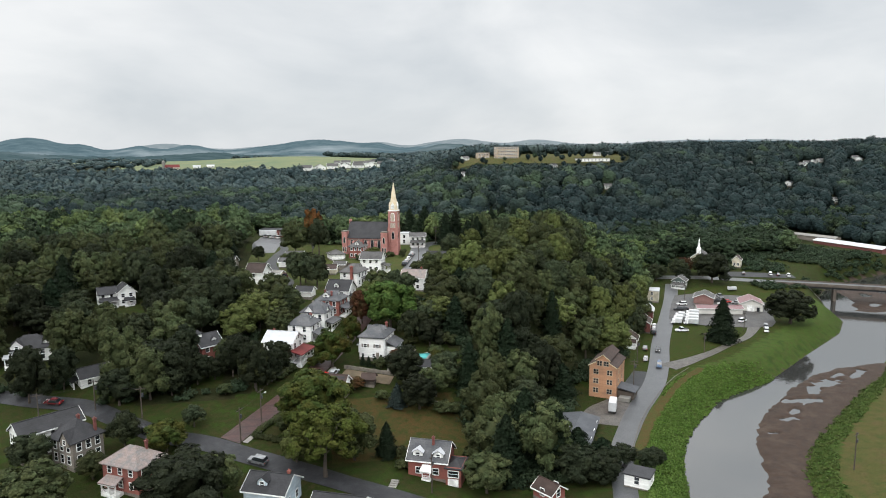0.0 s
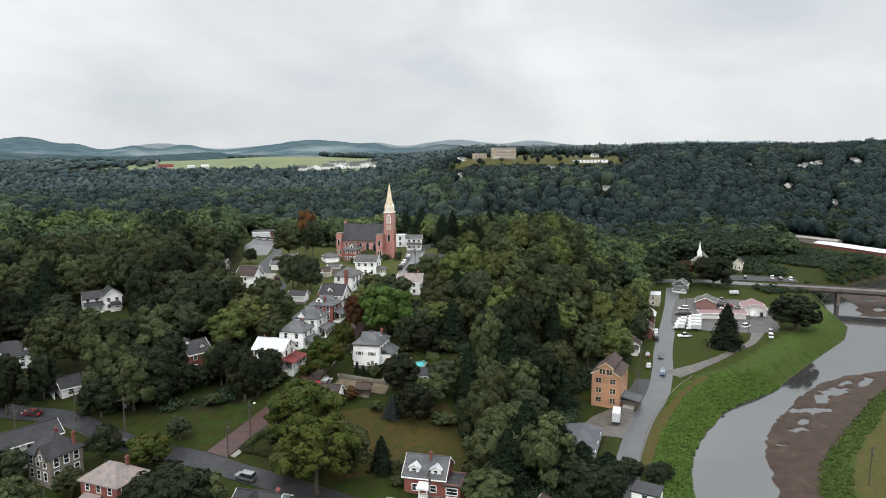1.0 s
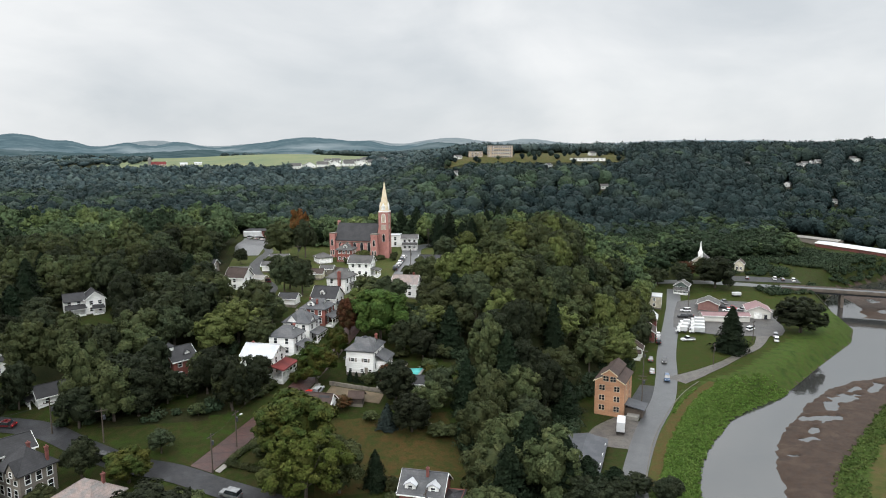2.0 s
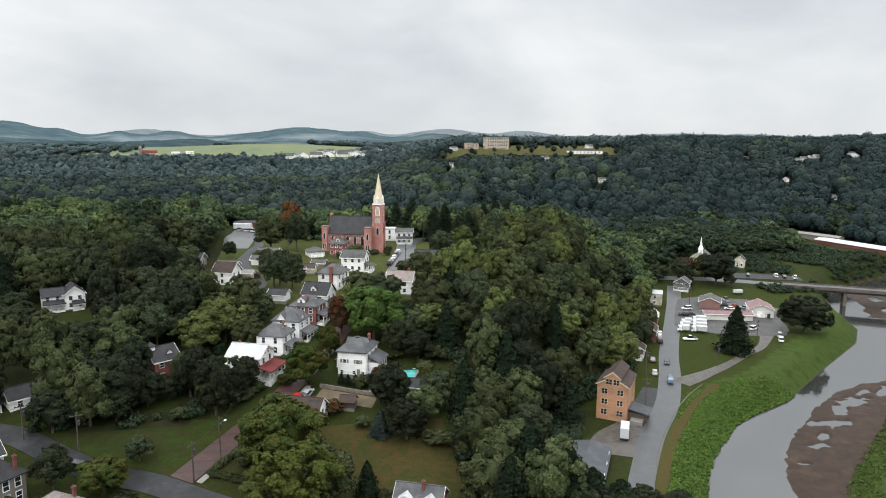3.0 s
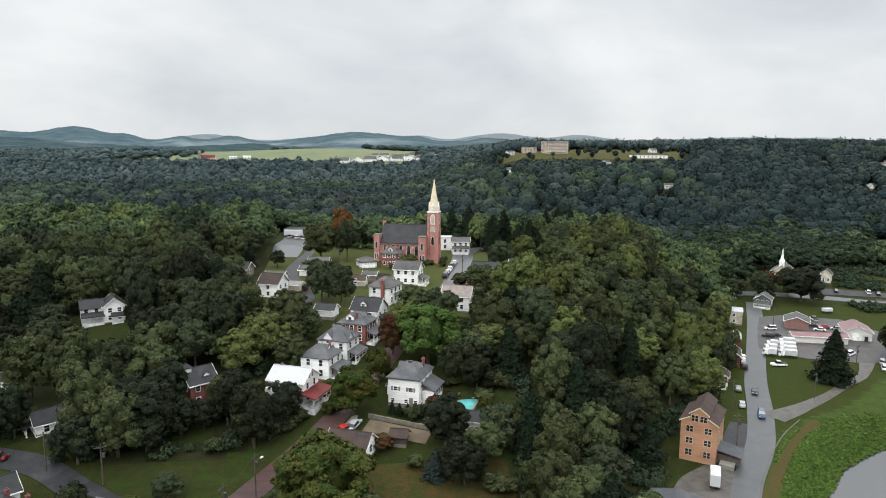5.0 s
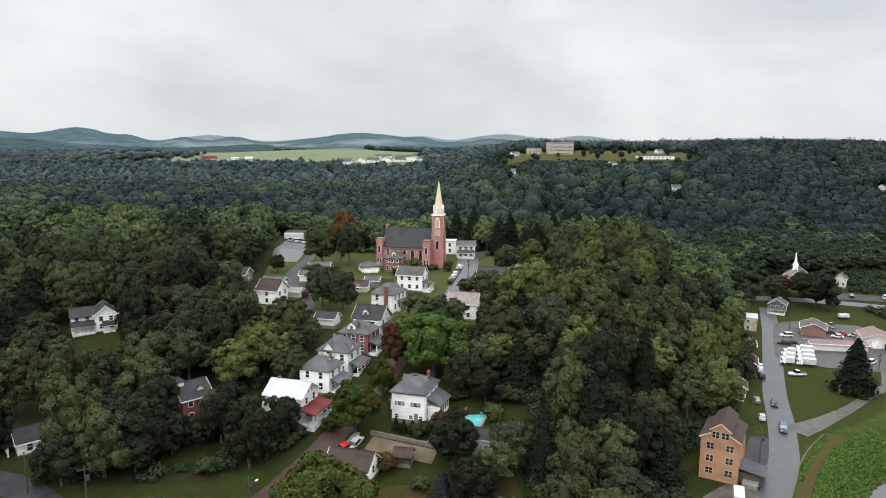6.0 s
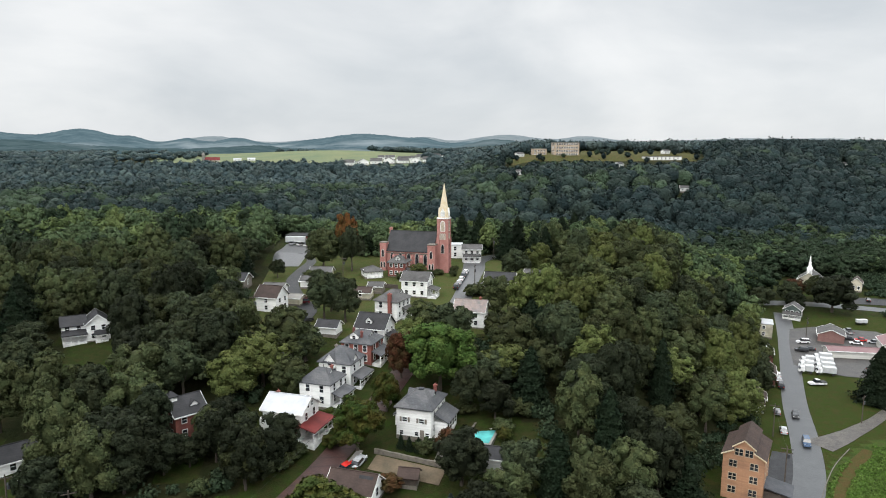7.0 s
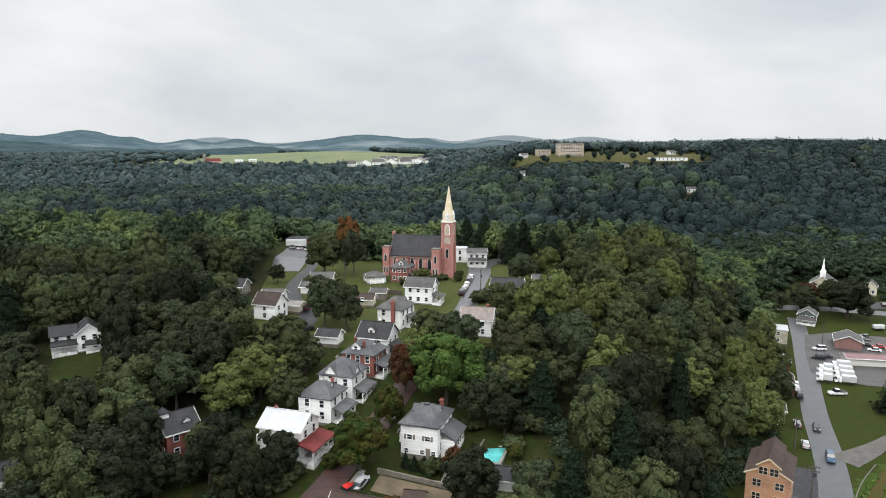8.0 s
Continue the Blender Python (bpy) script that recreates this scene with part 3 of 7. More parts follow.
ribbon("road_brick", BRICK_LINE, [5.4], BRICK_ROAD, 0.13, "steep red brick street climbing the hill", "road")
ribbon("road_upper", UPPER_LINE, [6.2, 6.2, 8.5, 8, 5], ASPHALT, 0.10, "grey asphalt street past the brick church", "road")
ribbon("road_cross", CROSS_LINE, [5.6], ASPHALT_DARK, 0.16, "wet dark asphalt street at the hill's foot", "road")
ribbon("road_back", BACK_LINE, [5.2, 5.5, 4.5, 4.2, 3.2], ASPHALT_DARK, 0.10, "wet lane behind the houses", "road")
ribbon("path_river", [(115, 216), (125, 220.4), (140, 228.6), (152, 236.6), (165, 245), (178, 259)], [7.5, 4.6, 3.2, 3.0, 3.2, 5], GRAVEL, 0.14, "gravel drive along the river bank", "road")
ribbon("pavement_brick", [(-19.5, 161.5), (-11.3, 173.5), (-3.4, 185.3), (1.8, 195)], [1.3], CONCRETE, 0.2, "narrow concrete pavement beside the brick street", "pavement")


def patch(name, outline, material, lift, label, category, step=1.0):
    """A paved area of any outline that follows the ground."""
    o = np.array(outline, float)
    px, py = np.meshgrid(np.arange(o[:, 0].min() - 1, o[:, 0].max() + 2, step), np.arange(o[:, 1].min() - 1, o[:, 1].max() + 2, step))
    d = poly_sd(px, py, outline)
    ddx, ddy = poly_sd(px + 0.05, py, outline) - d, poly_sd(px, py + 0.05, outline) - d
    pull = np.where(d > 0, d, 0) / 0.05
    keep = d < step * 0.99
    qx, qy = px - pull * ddx, py - pull * ddy
    at = -np.ones(px.shape, int)
    at[keep] = np.arange(keep.sum())
    q = np.stack([at[:-1, :-1], at[:-1, 1:], at[1:, 1:], at[1:, :-1]], axis=-1).reshape(-1, 4)
    q = q[(q >= 0).all(axis=1)]
    ob = mesh_ob(name, np.stack([qx[keep], qy[keep], ground_z(qx[keep], qy[keep]) + lift], axis=-1).tolist(), q.tolist(), material, smooth_shade=True)
    return tagged(ob, label, category, kind="structure")


patch("yard_shop", [(148, 276), (156, 290), (164, 303), (172, 315), (184, 317), (205, 309), (209, 292), (200, 279), (190, 262), (184, 256), (173, 257), (158, 263), (152, 268)], GRAVEL_DARK, 0.17, "wet dark gravel yard among the sheds", "yard")
ribbon("yard_mill", [(72, 172), (78, 181), (87, 189)], [13, 13, 9], GRAVEL, 0.07, "stony wet yard beside the mill", "yard")
ribbon("yard_mill_side", [(92, 192), (99, 203), (105, 213)], [10, 10, 7], ASPHALT_DARK, 0.08, "dark asphalt parking strip beside the mill", "yard")
ribbon("car_park", [(-27, 326), (-27, 345), (-26, 365), (-26, 382)], [10, 13, 13, 13], WET_LOT, 0.12, "wet asphalt car park behind the houses", "car park")
ribbon("drive_wood", [(4, 191.3), (10, 188.6), (17, 185.6)], [4.6], EARTH, 0.16, "pale earth drive below the white house", "drive")
ribbon("road_valley", [(120, 352), (160, 351), (190, 350), (215, 343), (240, 331), (262, 319)], [7], ASPHALT, 0.12, "grey road across the valley to the bridge", "road")
ribbon("lot_far", [(222, 352), (240, 347), (258, 340)], [11, 11, 8], ASPHALT_DARK, 0.18, "wet car park by the bridge", "car park")
ribbon("verge_river", [(71, 148.5), (77.9, 158.6), (84, 168.6), (92.6, 179.8), (102.8, 191.8), (113.4, 202.8), (126, 212.4)], [3.2, 3.2, 3.4, 3.4, 3.2, 2.6], DRY_BROWN, 0.09, "brown dry grass verge along the river road", "verge")
ribbon("kerb_river", [(69.5, 148.9), (75.9, 159.6), (83, 171), (90.9, 182), (100.4, 193.6), (111.3, 205), (121.5, 213.4)], [0.22], STONE, 0.3, "low guard kerb along the river road", "kerb")


# ---- trees ----
rng = np.random.default_rng(7)
ICO = bmesh.new()
bmesh.ops.create_icosphere(ICO, subdivisions=1, radius=1.0)
ICO_V = np.array([v.co[:] for v in ICO.verts])
ICO_F = np.array([[v.index for v in f.verts] for f in ICO.faces])
ICO.free()
ICO2 = bmesh.new()
bmesh.ops.create_icosphere(ICO2, subdivisions=2, radius=1.0)
ICO2_V = np.array([v.co[:] for v in ICO2.verts])
ICO2_F = np.array([[v.index for v in f.verts] for f in ICO2.faces])
ICO2.free()


def leaf_sprays(at, out, size, r, tilt=0.36):
    """Small leaf sprays: one uneven triangle at each place, tilted about its outward way."""
    n = len(at)
    nrm = out + r.normal(0, tilt, (n, 3))
    nrm /= np.linalg.norm(nrm, axis=1)[:, None] + 1e-9
    u = np.cross(nrm, r.normal(0, 1, (n, 3)))
    u /= np.linalg.norm(u, axis=1)[:, None] + 1e-9
    v = np.cross(nrm, u)
    s = (size * r.uniform(0.65, 1.35, n))[:, None]
    lean = r.uniform(-0.3, 0.3, (n, 1))
    verts = np.stack([at - u * s * 0.6 - v * s * 0.35, at + u * s * 0.6 - v * s * 0.35, at + u * s * lean + v * s * 0.75], axis=1).reshape(-1, 3)
    return verts, np.arange(n * 3).reshape(-1, 3)


def fill_mesh(name, verts, tris, sprays, material):
    """A mesh straight from arrays of corners, smooth-shaded triangles and flat leaf sprays."""
    me = bpy.data.meshes.new(name)
    nt, nq = len(tris), len(sprays)
    me.vertices.add(len(verts))
    me.vertices.foreach_set("co", np.ascontiguousarray(verts, dtype=np.float32).ravel())
    me.loops.add((nt + nq) * 3)
    me.loops.foreach_set("vertex_index", np.concatenate([np.asarray(tris, dtype=np.int32).ravel(), np.asarray(sprays, dtype=np.int32).ravel()]))
    me.polygons.add(nt + nq)
    me.polygons.foreach_set("loop_start", (np.arange(nt + nq) * 3).astype(np.int32))
    me.materials.append(material)
    me.polygons.foreach_set("use_smooth", np.arange(nt + nq) < nt)
    me.update(calc_edges=True)
    return me


def lumpy(seed, ball_v, amount):
    """Swell of a ball's corners: a few broad lumps and fine unevenness."""
    r = np.random.default_rng(seed)
    k = r.normal(0, 2.2, (4, 3))
    ph = r.uniform(0, 6.28, 4)
    return 1 + amount * (np.sin(ball_v @ k.T + ph).mean(axis=1) * 1.6 + r.uniform(-0.35, 0.35, len(ball_v)))[:, None]


def broad_arrays(seed, boughs, leaves, size, height=15.0, radius=6.0, low=0.04, ball=None, bulk=1.0):
    """Corners, triangles and leaf quads of a crown: leafy boughs as rounded uneven masses, leaf sprays all over their open sides."""
    r = np.random.default_rng(seed)
    ball_v, ball_f = ball if ball is not None else (ICO2_V, ICO2_F)
    mid, half = height * (0.5 + low / 2), height * (1 - low) / 2
    i = np.arange(boughs) + 0.5
    up = 1 - 1.76 * i / boughs                      # spread evenly from the top down
    turn = i * 2.39996 + r.uniform(-0.5, 0.5, boughs)
    flat = np.clip(1 - np.abs(up) ** 2.4, 0, 1) ** 0.5
    d = np.stack([flat * np.cos(turn), flat * np.sin(turn), up], axis=1)
    lop = 1 + 0.13 * np.sin(turn * 2 + r.uniform(0, 6)) + 0.1 * np.sin(turn * 3 + r.uniform(0, 6))
    k = r.uniform(0.56, 0.74, boughs) + 0.06 * (1 - bulk)
    centre = d * k[:, None] * np.array([radius, radius, half]) * np.stack([lop, lop, np.ones(boughs)], axis=1)
    centre[:, 2] += mid
    bough_r = r.uniform(0.27, 0.43, boughs) * radius * (0.5 + 0.5 * bulk) * (18 / max(boughs, 12)) ** 0.35
    squash = np.array([1.0, 1.0, 0.82])
    verts = [ball_v * np.array([radius * 0.5, radius * 0.5, half * 0.62]) * bulk * lumpy(seed, ball_v, 0.16) + np.array([0, 0, mid])]
    tris = [ball_f]
    for n, (c, s) in enumerate(zip(centre, bough_r)):
        tris.append(ball_f + len(ball_v) * len(verts))
        verts.append(ball_v * s * squash * 0.64 * bulk * lumpy(seed * 31 + n, ball_v, 0.3) + c)
    verts, tris = np.vstack(verts), np.vstack(tris)
    # small rounded tufts sit on each bough; leaf sprays cover the tufts where no other bough hides them
    tufts = max(boughs * 7, leaves // 22)
    home = r.choice(boughs, tufts, p=bough_r ** 2 / (bough_r ** 2).sum())
    way = r.normal(0, 1, (tufts, 3)) + d[home] * 0.9 + np.array([0, 0, 0.35])
    way /= np.linalg.norm(way, axis=1)[:, None]
    tuft_r = bough_r[home] * r.uniform(0.22, 0.4, tufts)
    tuft_at = centre[home] + way * (bough_r[home] * r.uniform(0.62, 0.95, tufts))[:, None] * squash
    many = int(leaves * 1.9)
    pick = r.choice(tufts, many, p=tuft_r ** 2 / (tuft_r ** 2).sum())
    o = r.normal(0, 1, (many, 3)) + way[pick] * 0.9 + np.array([0, 0, 0.35])
    o /= np.linalg.norm(o, axis=1)[:, None]
    at = tuft_at[pick] + o * (tuft_r[pick] * r.uniform(0.8, 1.2, many))[:, None]
    hid = np.zeros(many, bool)
    for n, (c, s) in enumerate(zip(centre, bough_r)):
        hid |= (np.linalg.norm((at - c) / (s * squash), axis=1) < 0.72)
    show = np.flatnonzero(~hid)[:leaves]
    lv, lq = leaf_sprays(at[show], o[show] * 0.7 + way[pick[show]] * 0.5, size, r, 0.42)
    return np.vstack([verts, lv]), tris, lq + len(verts)


def broad_crown(name, seed, material, boughs, leaves, size, low=0.2, radius=6.0, height=15.0, bulk=1.0):
    return fill_mesh(name, *broad_arrays(seed, boughs, leaves, size, height, radius, low, None, bulk), material)


def conifer_crown(name, seed, material, height=16.0, radius=3.6, leaves=1500, size=0.75, taper=0.85, ragged=0.12):
    r = np.random.default_rng(seed)
    verts, tris = [], []
    tiers = 11
    for i in range(tiers):
        f = i / tiers
        z, rad = height * (0.08 + 0.86 * f), radius * (1 - f) ** taper + 0.15
        for a in np.linspace(0, 2 * np.pi, 9, endpoint=False) + r.uniform(0, 1):
            k = r.uniform(0.55, 1.0)
            tip = np.array([np.cos(a) * rad * k, np.sin(a) * rad * k, z - 0.28 * rad])
            w = rad * 0.34
            sd = np.array([-np.sin(a), np.cos(a), 0]) * w
            n0 = sum(len(v) for v in verts)
            verts.append(np.array([[0, 0, z + 0.6], tip * [0.6, 0.6, 1] + sd, tip, tip * [0.6, 0.6, 1] - sd, [0, 0, z - 0.7]]))
            tris.append(np.array([[0, 1, 2], [0, 2, 3], [4, 2, 1], [4, 3, 2]]) + n0)
    verts, tris = np.vstack(verts), np.vstack(tris)
    f = r.uniform(0, 1, leaves) ** 1.35
    a = r.uniform(0, 2 * np.pi, leaves)
    lop = 1 + ragged * (np.sin(a * 3 + f * 17) + np.sin(a * 5 - f * 29 + seed) + np.sin(f * 60 + a))
    rad = (radius * (1 - f) ** taper + 0.1) * r.uniform(0.4, 1.05, leaves) * lop
    at = np.stack([np.cos(a) * rad, np.sin(a) * rad, height * (0.07 + 0.92 * f) - 0.22 * rad], axis=1)
    o = np.stack([np.cos(a), np.sin(a), np.full(leaves, 0.35)], axis=1)
    lv, lq = leaf_sprays(at, o, size, r)
    return fill_mesh(name, np.vstack([verts, lv]), tris, lq + len(verts), material)


def trunk_mesh(name, seed, height=15.0, thick=0.32, top=0.62, limbs=5, spread=3.0):
    """A tapered, slightly bent trunk with limbs rising into the crown."""
    r = np.random.default_rng(seed)
    bm = bmesh.new()

    def limb(points, radii, sides=6):
        rings = []
        for (x, y, z), rad in zip(points, radii):
            rings.append([bm.verts.new((x + rad * math.cos(2 * math.pi * k / sides), y + rad * math.sin(2 * math.pi * k / sides), z)) for k in range(sides)])
        for a, b in zip(rings[:-1], rings[1:]):
            for k in range(sides):
                bm.faces.new((a[k], a[(k + 1) % sides], b[(k + 1) % sides], b[k]))
        bm.faces.new(rings[0][::-1])
        bm.faces.new(rings[-1])

    bend = r.uniform(-0.35, 0.35, (4, 2))
    zs = [-0.6, height * 0.15, height * 0.35, height * top]
    limb([(b[0] * k / 3, b[1] * k / 3, z) for k, (b, z) in enumerate(zip(bend, zs))], [thick * 1.5, thick, thick * 0.75, thick * 0.25])
    for i in range(limbs):
        a = 2 * math.pi * i / limbs + r.uniform(-0.4, 0.4)
        z0 = height * r.uniform(0.22, 0.42)
        e = spread * r.uniform(0.6, 1.0)
        limb([(0, 0, z0), (math.cos(a) * e * 0.5, math.sin(a) * e * 0.5, z0 + height * 0.13), (math.cos(a) * e, math.sin(a) * e, z0 + height * 0.3)], [thick * 0.45, thick * 0.3, thick * 0.1], 5)
    me = bpy.data.meshes.new(name)
    bm.to_mesh(me)
    bm.free()
    me.materials.append(BARK)
    return me


TREE_KINDS = {}


def tree_kind(key, crown, trunk, name, label, category="tree", radius=6.0, height=15.0):
    TREE_KINDS[key] = (crown, trunk, name, label, category, radius, height)


TRUNKS = [trunk_mesh("trunk", s, spread=3.6) for s in (1, 2, 3)]
TRUNK_THIN = trunk_mesh("trunk", 9, 16.0, 0.22, 0.9, 0)
GREEN_LABELS = ["dense dark green broadleaf tree in full summer leaf", "rounded green hardwood tree with uneven crown", "tall green deciduous tree on the wooded slope", "spreading green tree with layered leafy boughs"]
for i in range(7):
    tree_kind(f"near{i}", broad_crown("crown", 100 + i, (LEAF, LEAF_LIGHT, LEAF, LEAF_DEEP, LEAF, LEAF_LIGHT, LEAF_DEEP)[i], (18, 24, 16, 21, 26, 17, 22)[i], 6400, 0.4, (0.04, 0.1, 0.02, 0.12, 0.08, 0.03, 0.06)[i]), TRUNKS[i % 3], "tree", GREEN_LABELS[i % 4])
for i in range(2):
    tree_kind(f"dark{i}", broad_crown("crown", 320 + i, LEAF_SHADE, 24 + i, 6800, 0.4, -0.02), TRUNKS[i], "tree", ("dense very dark green tree with leaves to the ground", "rounded dark green tree in thick leaf")[i])
tree_kind("loose", broad_crown("crown", 330, LEAF_LOOSE, 30, 9000, 0.36, 0.2, bulk=0.55), TRUNKS[1], "tree", "tall loose light green tree with bare lower trunk")
tree_kind("bright", broad_crown("crown", 301, LEAF_BRIGHT, 30, 16000, 0.36, 0.04, bulk=0.95), TRUNKS[0], "maple_tree", "bright green maple with a dense leafy crown")
tree_kind("yellow", broad_crown("crown", 302, LEAF_YELLOW, 32, 18000, 0.34, 0.03, bulk=0.92), TRUNKS[1], "maple_tree", "large maple turning yellow-green at the top")
tree_kind("red", broad_crown("crown", 303, LEAF_RED, 20, 6000, 0.42, 0.05), TRUNKS[2], "tree", "small tree with dull reddish-brown leaves")
tree_kind("tinged", broad_crown("crown", 307, LEAF_TINGED, 22, 8000, 0.38, 0.03), TRUNKS[1], "tree", "green roadside tree tinged with early orange")
tree_kind("orange", broad_crown("crown", 304, LEAF_ORANGE, 18, 4000, 0.5, 0.08), TRUNKS[2], "tree", "tree turning orange near the church")
tree_kind("spruce", conifer_crown("crown", 401, LEAF_DARK, 16, 4.4, 7000, 0.5, 0.78, 0.16), TRUNK_THIN, "spruce_tree", "dark green conical spruce tree", radius=4.4, height=16)
tree_kind("pine", conifer_crown("crown", 402, LEAF_DARK, 17, 4.2, 6500, 0.5, 0.62, 0.2), TRUNK_THIN, "conifer_tree", "dark ragged conifer among the broadleaf woods", radius=4.2, height=17)
tree_kind("blue", conifer_crown("crown", 403, LEAF_BLUE, 16, 4.6, 4600, 0.6), TRUNK_THIN, "blue_spruce", "small blue-grey spruce on the meadow edge", radius=4.6, height=16)
tree_kind("bush", broad_crown("crown", 305, LEAF, 14, 3000, 0.9, 0.0, 8.0), TRUNKS[0], "bush", "low rounded green garden bush", "bush", 8.0)
tree_kind("bush_yellow", broad_crown("crown", 306, LEAF_YELLOW, 14, 2600, 0.9, 0.0, 8.0), TRUNKS[0], "bush", "low yellow-green garden shrub", "bush", 8.0)

TREE_SPOTS = []


def plant(key, x, y, high=15.0, radius=6.0, group=""):
    """One tree of a kind, that many metres high, with a crown of that radius."""
    crown, trunk, name, label, category, r0, h0 = TREE_KINDS[key]
    m = Matrix.Translation((x, y, gz(x, y))) @ Matrix.Rotation(rng.uniform(0, 6.28), 4, "Z") @ Matrix.Diagonal((radius / r0, radius / r0, high / h0, 1))
    ob = new(name)
    ob.empty_display_size = 0.5
    ob.matrix_basis = m
    tagged(ob, label, category, group)
    shared("trunk", trunk, ob, Matrix(), "")
    shared("crown", crown, ob, Matrix(), "")
    TREE_SPOTS.append((x, y, radius * 0.62))
    return ob


MID = [broad_arrays(500 + i, 17, 1300, 0.7, ball=(ICO_V, ICO_F)) for i in range(6)]


def grove(name, label, spots, share=(0.45, 0.3, 0.25)):
    """The trees of a wood past those that stand as things of their own, joined; spots: x, y, height, radius."""
    vs, ts, qs, n, kinds_t, kinds_q = [], [], [], 0, [], []
    for x, y, high, radius in spots:
        v, t, q = MID[rng.integers(6)]
        kind = rng.choice(3, p=share)
        a = rng.uniform(0, 6.28)
        c, s = math.cos(a) * radius / 6.0, math.sin(a) * radius / 6.0
        w = np.stack([v[:, 0] * c - v[:, 1] * s + x, v[:, 0] * s + v[:, 1] * c + y, v[:, 2] * high / 15.0 + gz(x, y)], axis=1)
        vs.append(w)
        ts.append(t + n)
        qs.append(q + n)
        kinds_t.append(np.full(len(t), kind))
        kinds_q.append(np.full(len(q), kind))
        n += len(v)
    me = fill_mesh(name, np.vstack(vs), np.vstack(ts), np.vstack(qs), LEAF_WOOD)
    me.materials.append(LEAF_WOOD_LIGHT)
    me.materials.append(LEAF_WOOD_DEEP)
    me.polygons.foreach_set("material_index", np.concatenate(kinds_t + kinds_q).astype(np.int32))
    return tagged(new(name, me), label, "woods", kind="stuff")


# ---- windows, doors and houses ----
def window_meshes(w, h):
    """Frame with a cross bar, and a recessed pane, in the plane y = 0 facing -y, centred."""
    bm = bmesh.new()
    f = 0.13
    box_into(bm, -w / 2 - f, -w / 2, -0.07, 0.02, -h / 2 - f, h / 2 + f)
    box_into(bm, w / 2, w / 2 + f, -0.07, 0.02, -h / 2 - f, h / 2 + f)
    box_into(bm, -w / 2, w / 2, -0.07, 0.02, h / 2, h / 2 + f)
    box_into(bm, -w / 2 - f * 0.5, w / 2 + f * 0.5, -0.11, 0.02, -h / 2 - f, -h / 2)
    box_into(bm, -w / 2, w / 2, -0.05, 0.02, -0.035, 0.035)
    me = bpy.data.meshes.new("window")
    bm.to_mesh(me)
    bm.free()
    me.materials.append(WHITE_PAINT)
    pb = box(-w / 2, w / 2, -0.02, 0.015, -h / 2, h / 2)
    pm = bpy.data.meshes.new("pane")
    pb.to_mesh(pm)
    pb.free()
    pm.materials.append(GLASS)
    return me, pm


WINDOWS = {}


def put_window(parent, x, y, z, turn, w=0.95, h=1.5, label="", frame_mat=None):
    key = (w, h, frame_mat.name if frame_mat else "")
    if key not in WINDOWS:
        WINDOWS[key] = window_meshes(w, h)
        if frame_mat:
            WINDOWS[key][0].materials[0] = frame_mat
    me, pm = WINDOWS[key]
    ob = shared("window", me, parent, pose(x, y, z, 0, 0, turn), label)
    shared("pane", pm, ob, Matrix())
    return ob


def put_door(parent, x, y, z, turn, w=1.0, h=2.05, material=None):
    ob = part("door", box(-w / 2, w / 2, -0.07, 0.03, 0, h, 0.02), material or WOOD_DARK, parent, m=pose(x, y, z, 0, 0, turn))
    return ob


def wall_windows(parent, w, d, z0, storeys, faces, high=2.8, size=(0.95, 1.5)):
    """faces: how many windows a storey on the front, right, back and left wall."""
    for face, count in enumerate(faces):
        length = w if face in (0, 2) else d
        for s in range(storeys):
            for i in range(count):
                u = (i + 0.5) / count - 0.5
                a = u * length * 0.9
                z = z0 + 1.55 + s * high
                x, y, turn = ((a, -d / 2 - 0.01, 0), (w / 2 + 0.01, a, 90), (-a, d / 2 + 0.01, 180), (-w / 2 - 0.01, -a, 270))[face]
                put_window(parent, x, y, z, turn, *size)


def gable_walls(w, d, h, rise, sink=2.5, along="x"):
    """A house body with gable ends, ridge along x or y."""
    bm = box(-w / 2, w / 2, -d / 2, d / 2, -sink, h)
    if rise:
        if along == "x":
            for sx in (-1, 1):
                prism_into(bm, [(sx * w / 2, -d / 2, h), (sx * w / 2, d / 2, h), (sx * w / 2, 0, h + rise)], [(sx * (w / 2 - 0.25), -d / 2, h), (sx * (w / 2 - 0.25), d / 2, h), (sx * (w / 2 - 0.25), 0, h + rise)])
        else:
            for sy in (-1, 1):
                prism_into(bm, [(-w / 2, sy * d / 2, h), (w / 2, sy * d / 2, h), (0, sy * d / 2, h + rise)], [(-w / 2, sy * (d / 2 - 0.25), h), (w / 2, sy * (d / 2 - 0.25), h), (0, sy * (d / 2 - 0.25), h + rise)])
    bmesh.ops.recalc_face_normals(bm, faces=bm.faces[:])
    return bm


def gable_roof(w, d, h, rise, over=0.45, thick=0.18, along="x"):
    bm = bmesh.new()
    if along == "y":
        w, d = d, w
    k = (d / 2 + over) / (d / 2)
    zr, ze = h + rise + 0.12, h + rise + 0.12 - rise * k
    x0, x1, yo = -w / 2 - over, w / 2 + over, d / 2 + over
    slab_into(bm, [(x0, -yo, ze), (x1, -yo, ze), (x1, 0, zr), (x0, 0, zr)], thick)
    slab_into(bm, [(x0, 0, zr), (x1, 0, zr), (x1, yo, ze), (x0, yo, ze)], thick)
    box_into(bm, x0, x1, -0.12, 0.12, zr - 0.06, zr + 0.06)
    if along == "y":
        bmesh.ops.rotate(bm, verts=bm.verts[:], cent=(0, 0, 0), matrix=Matrix.Rotation(radians(90), 3, "Z"))
    bmesh.ops.recalc_face_normals(bm, faces=bm.faces[:])
    return bm


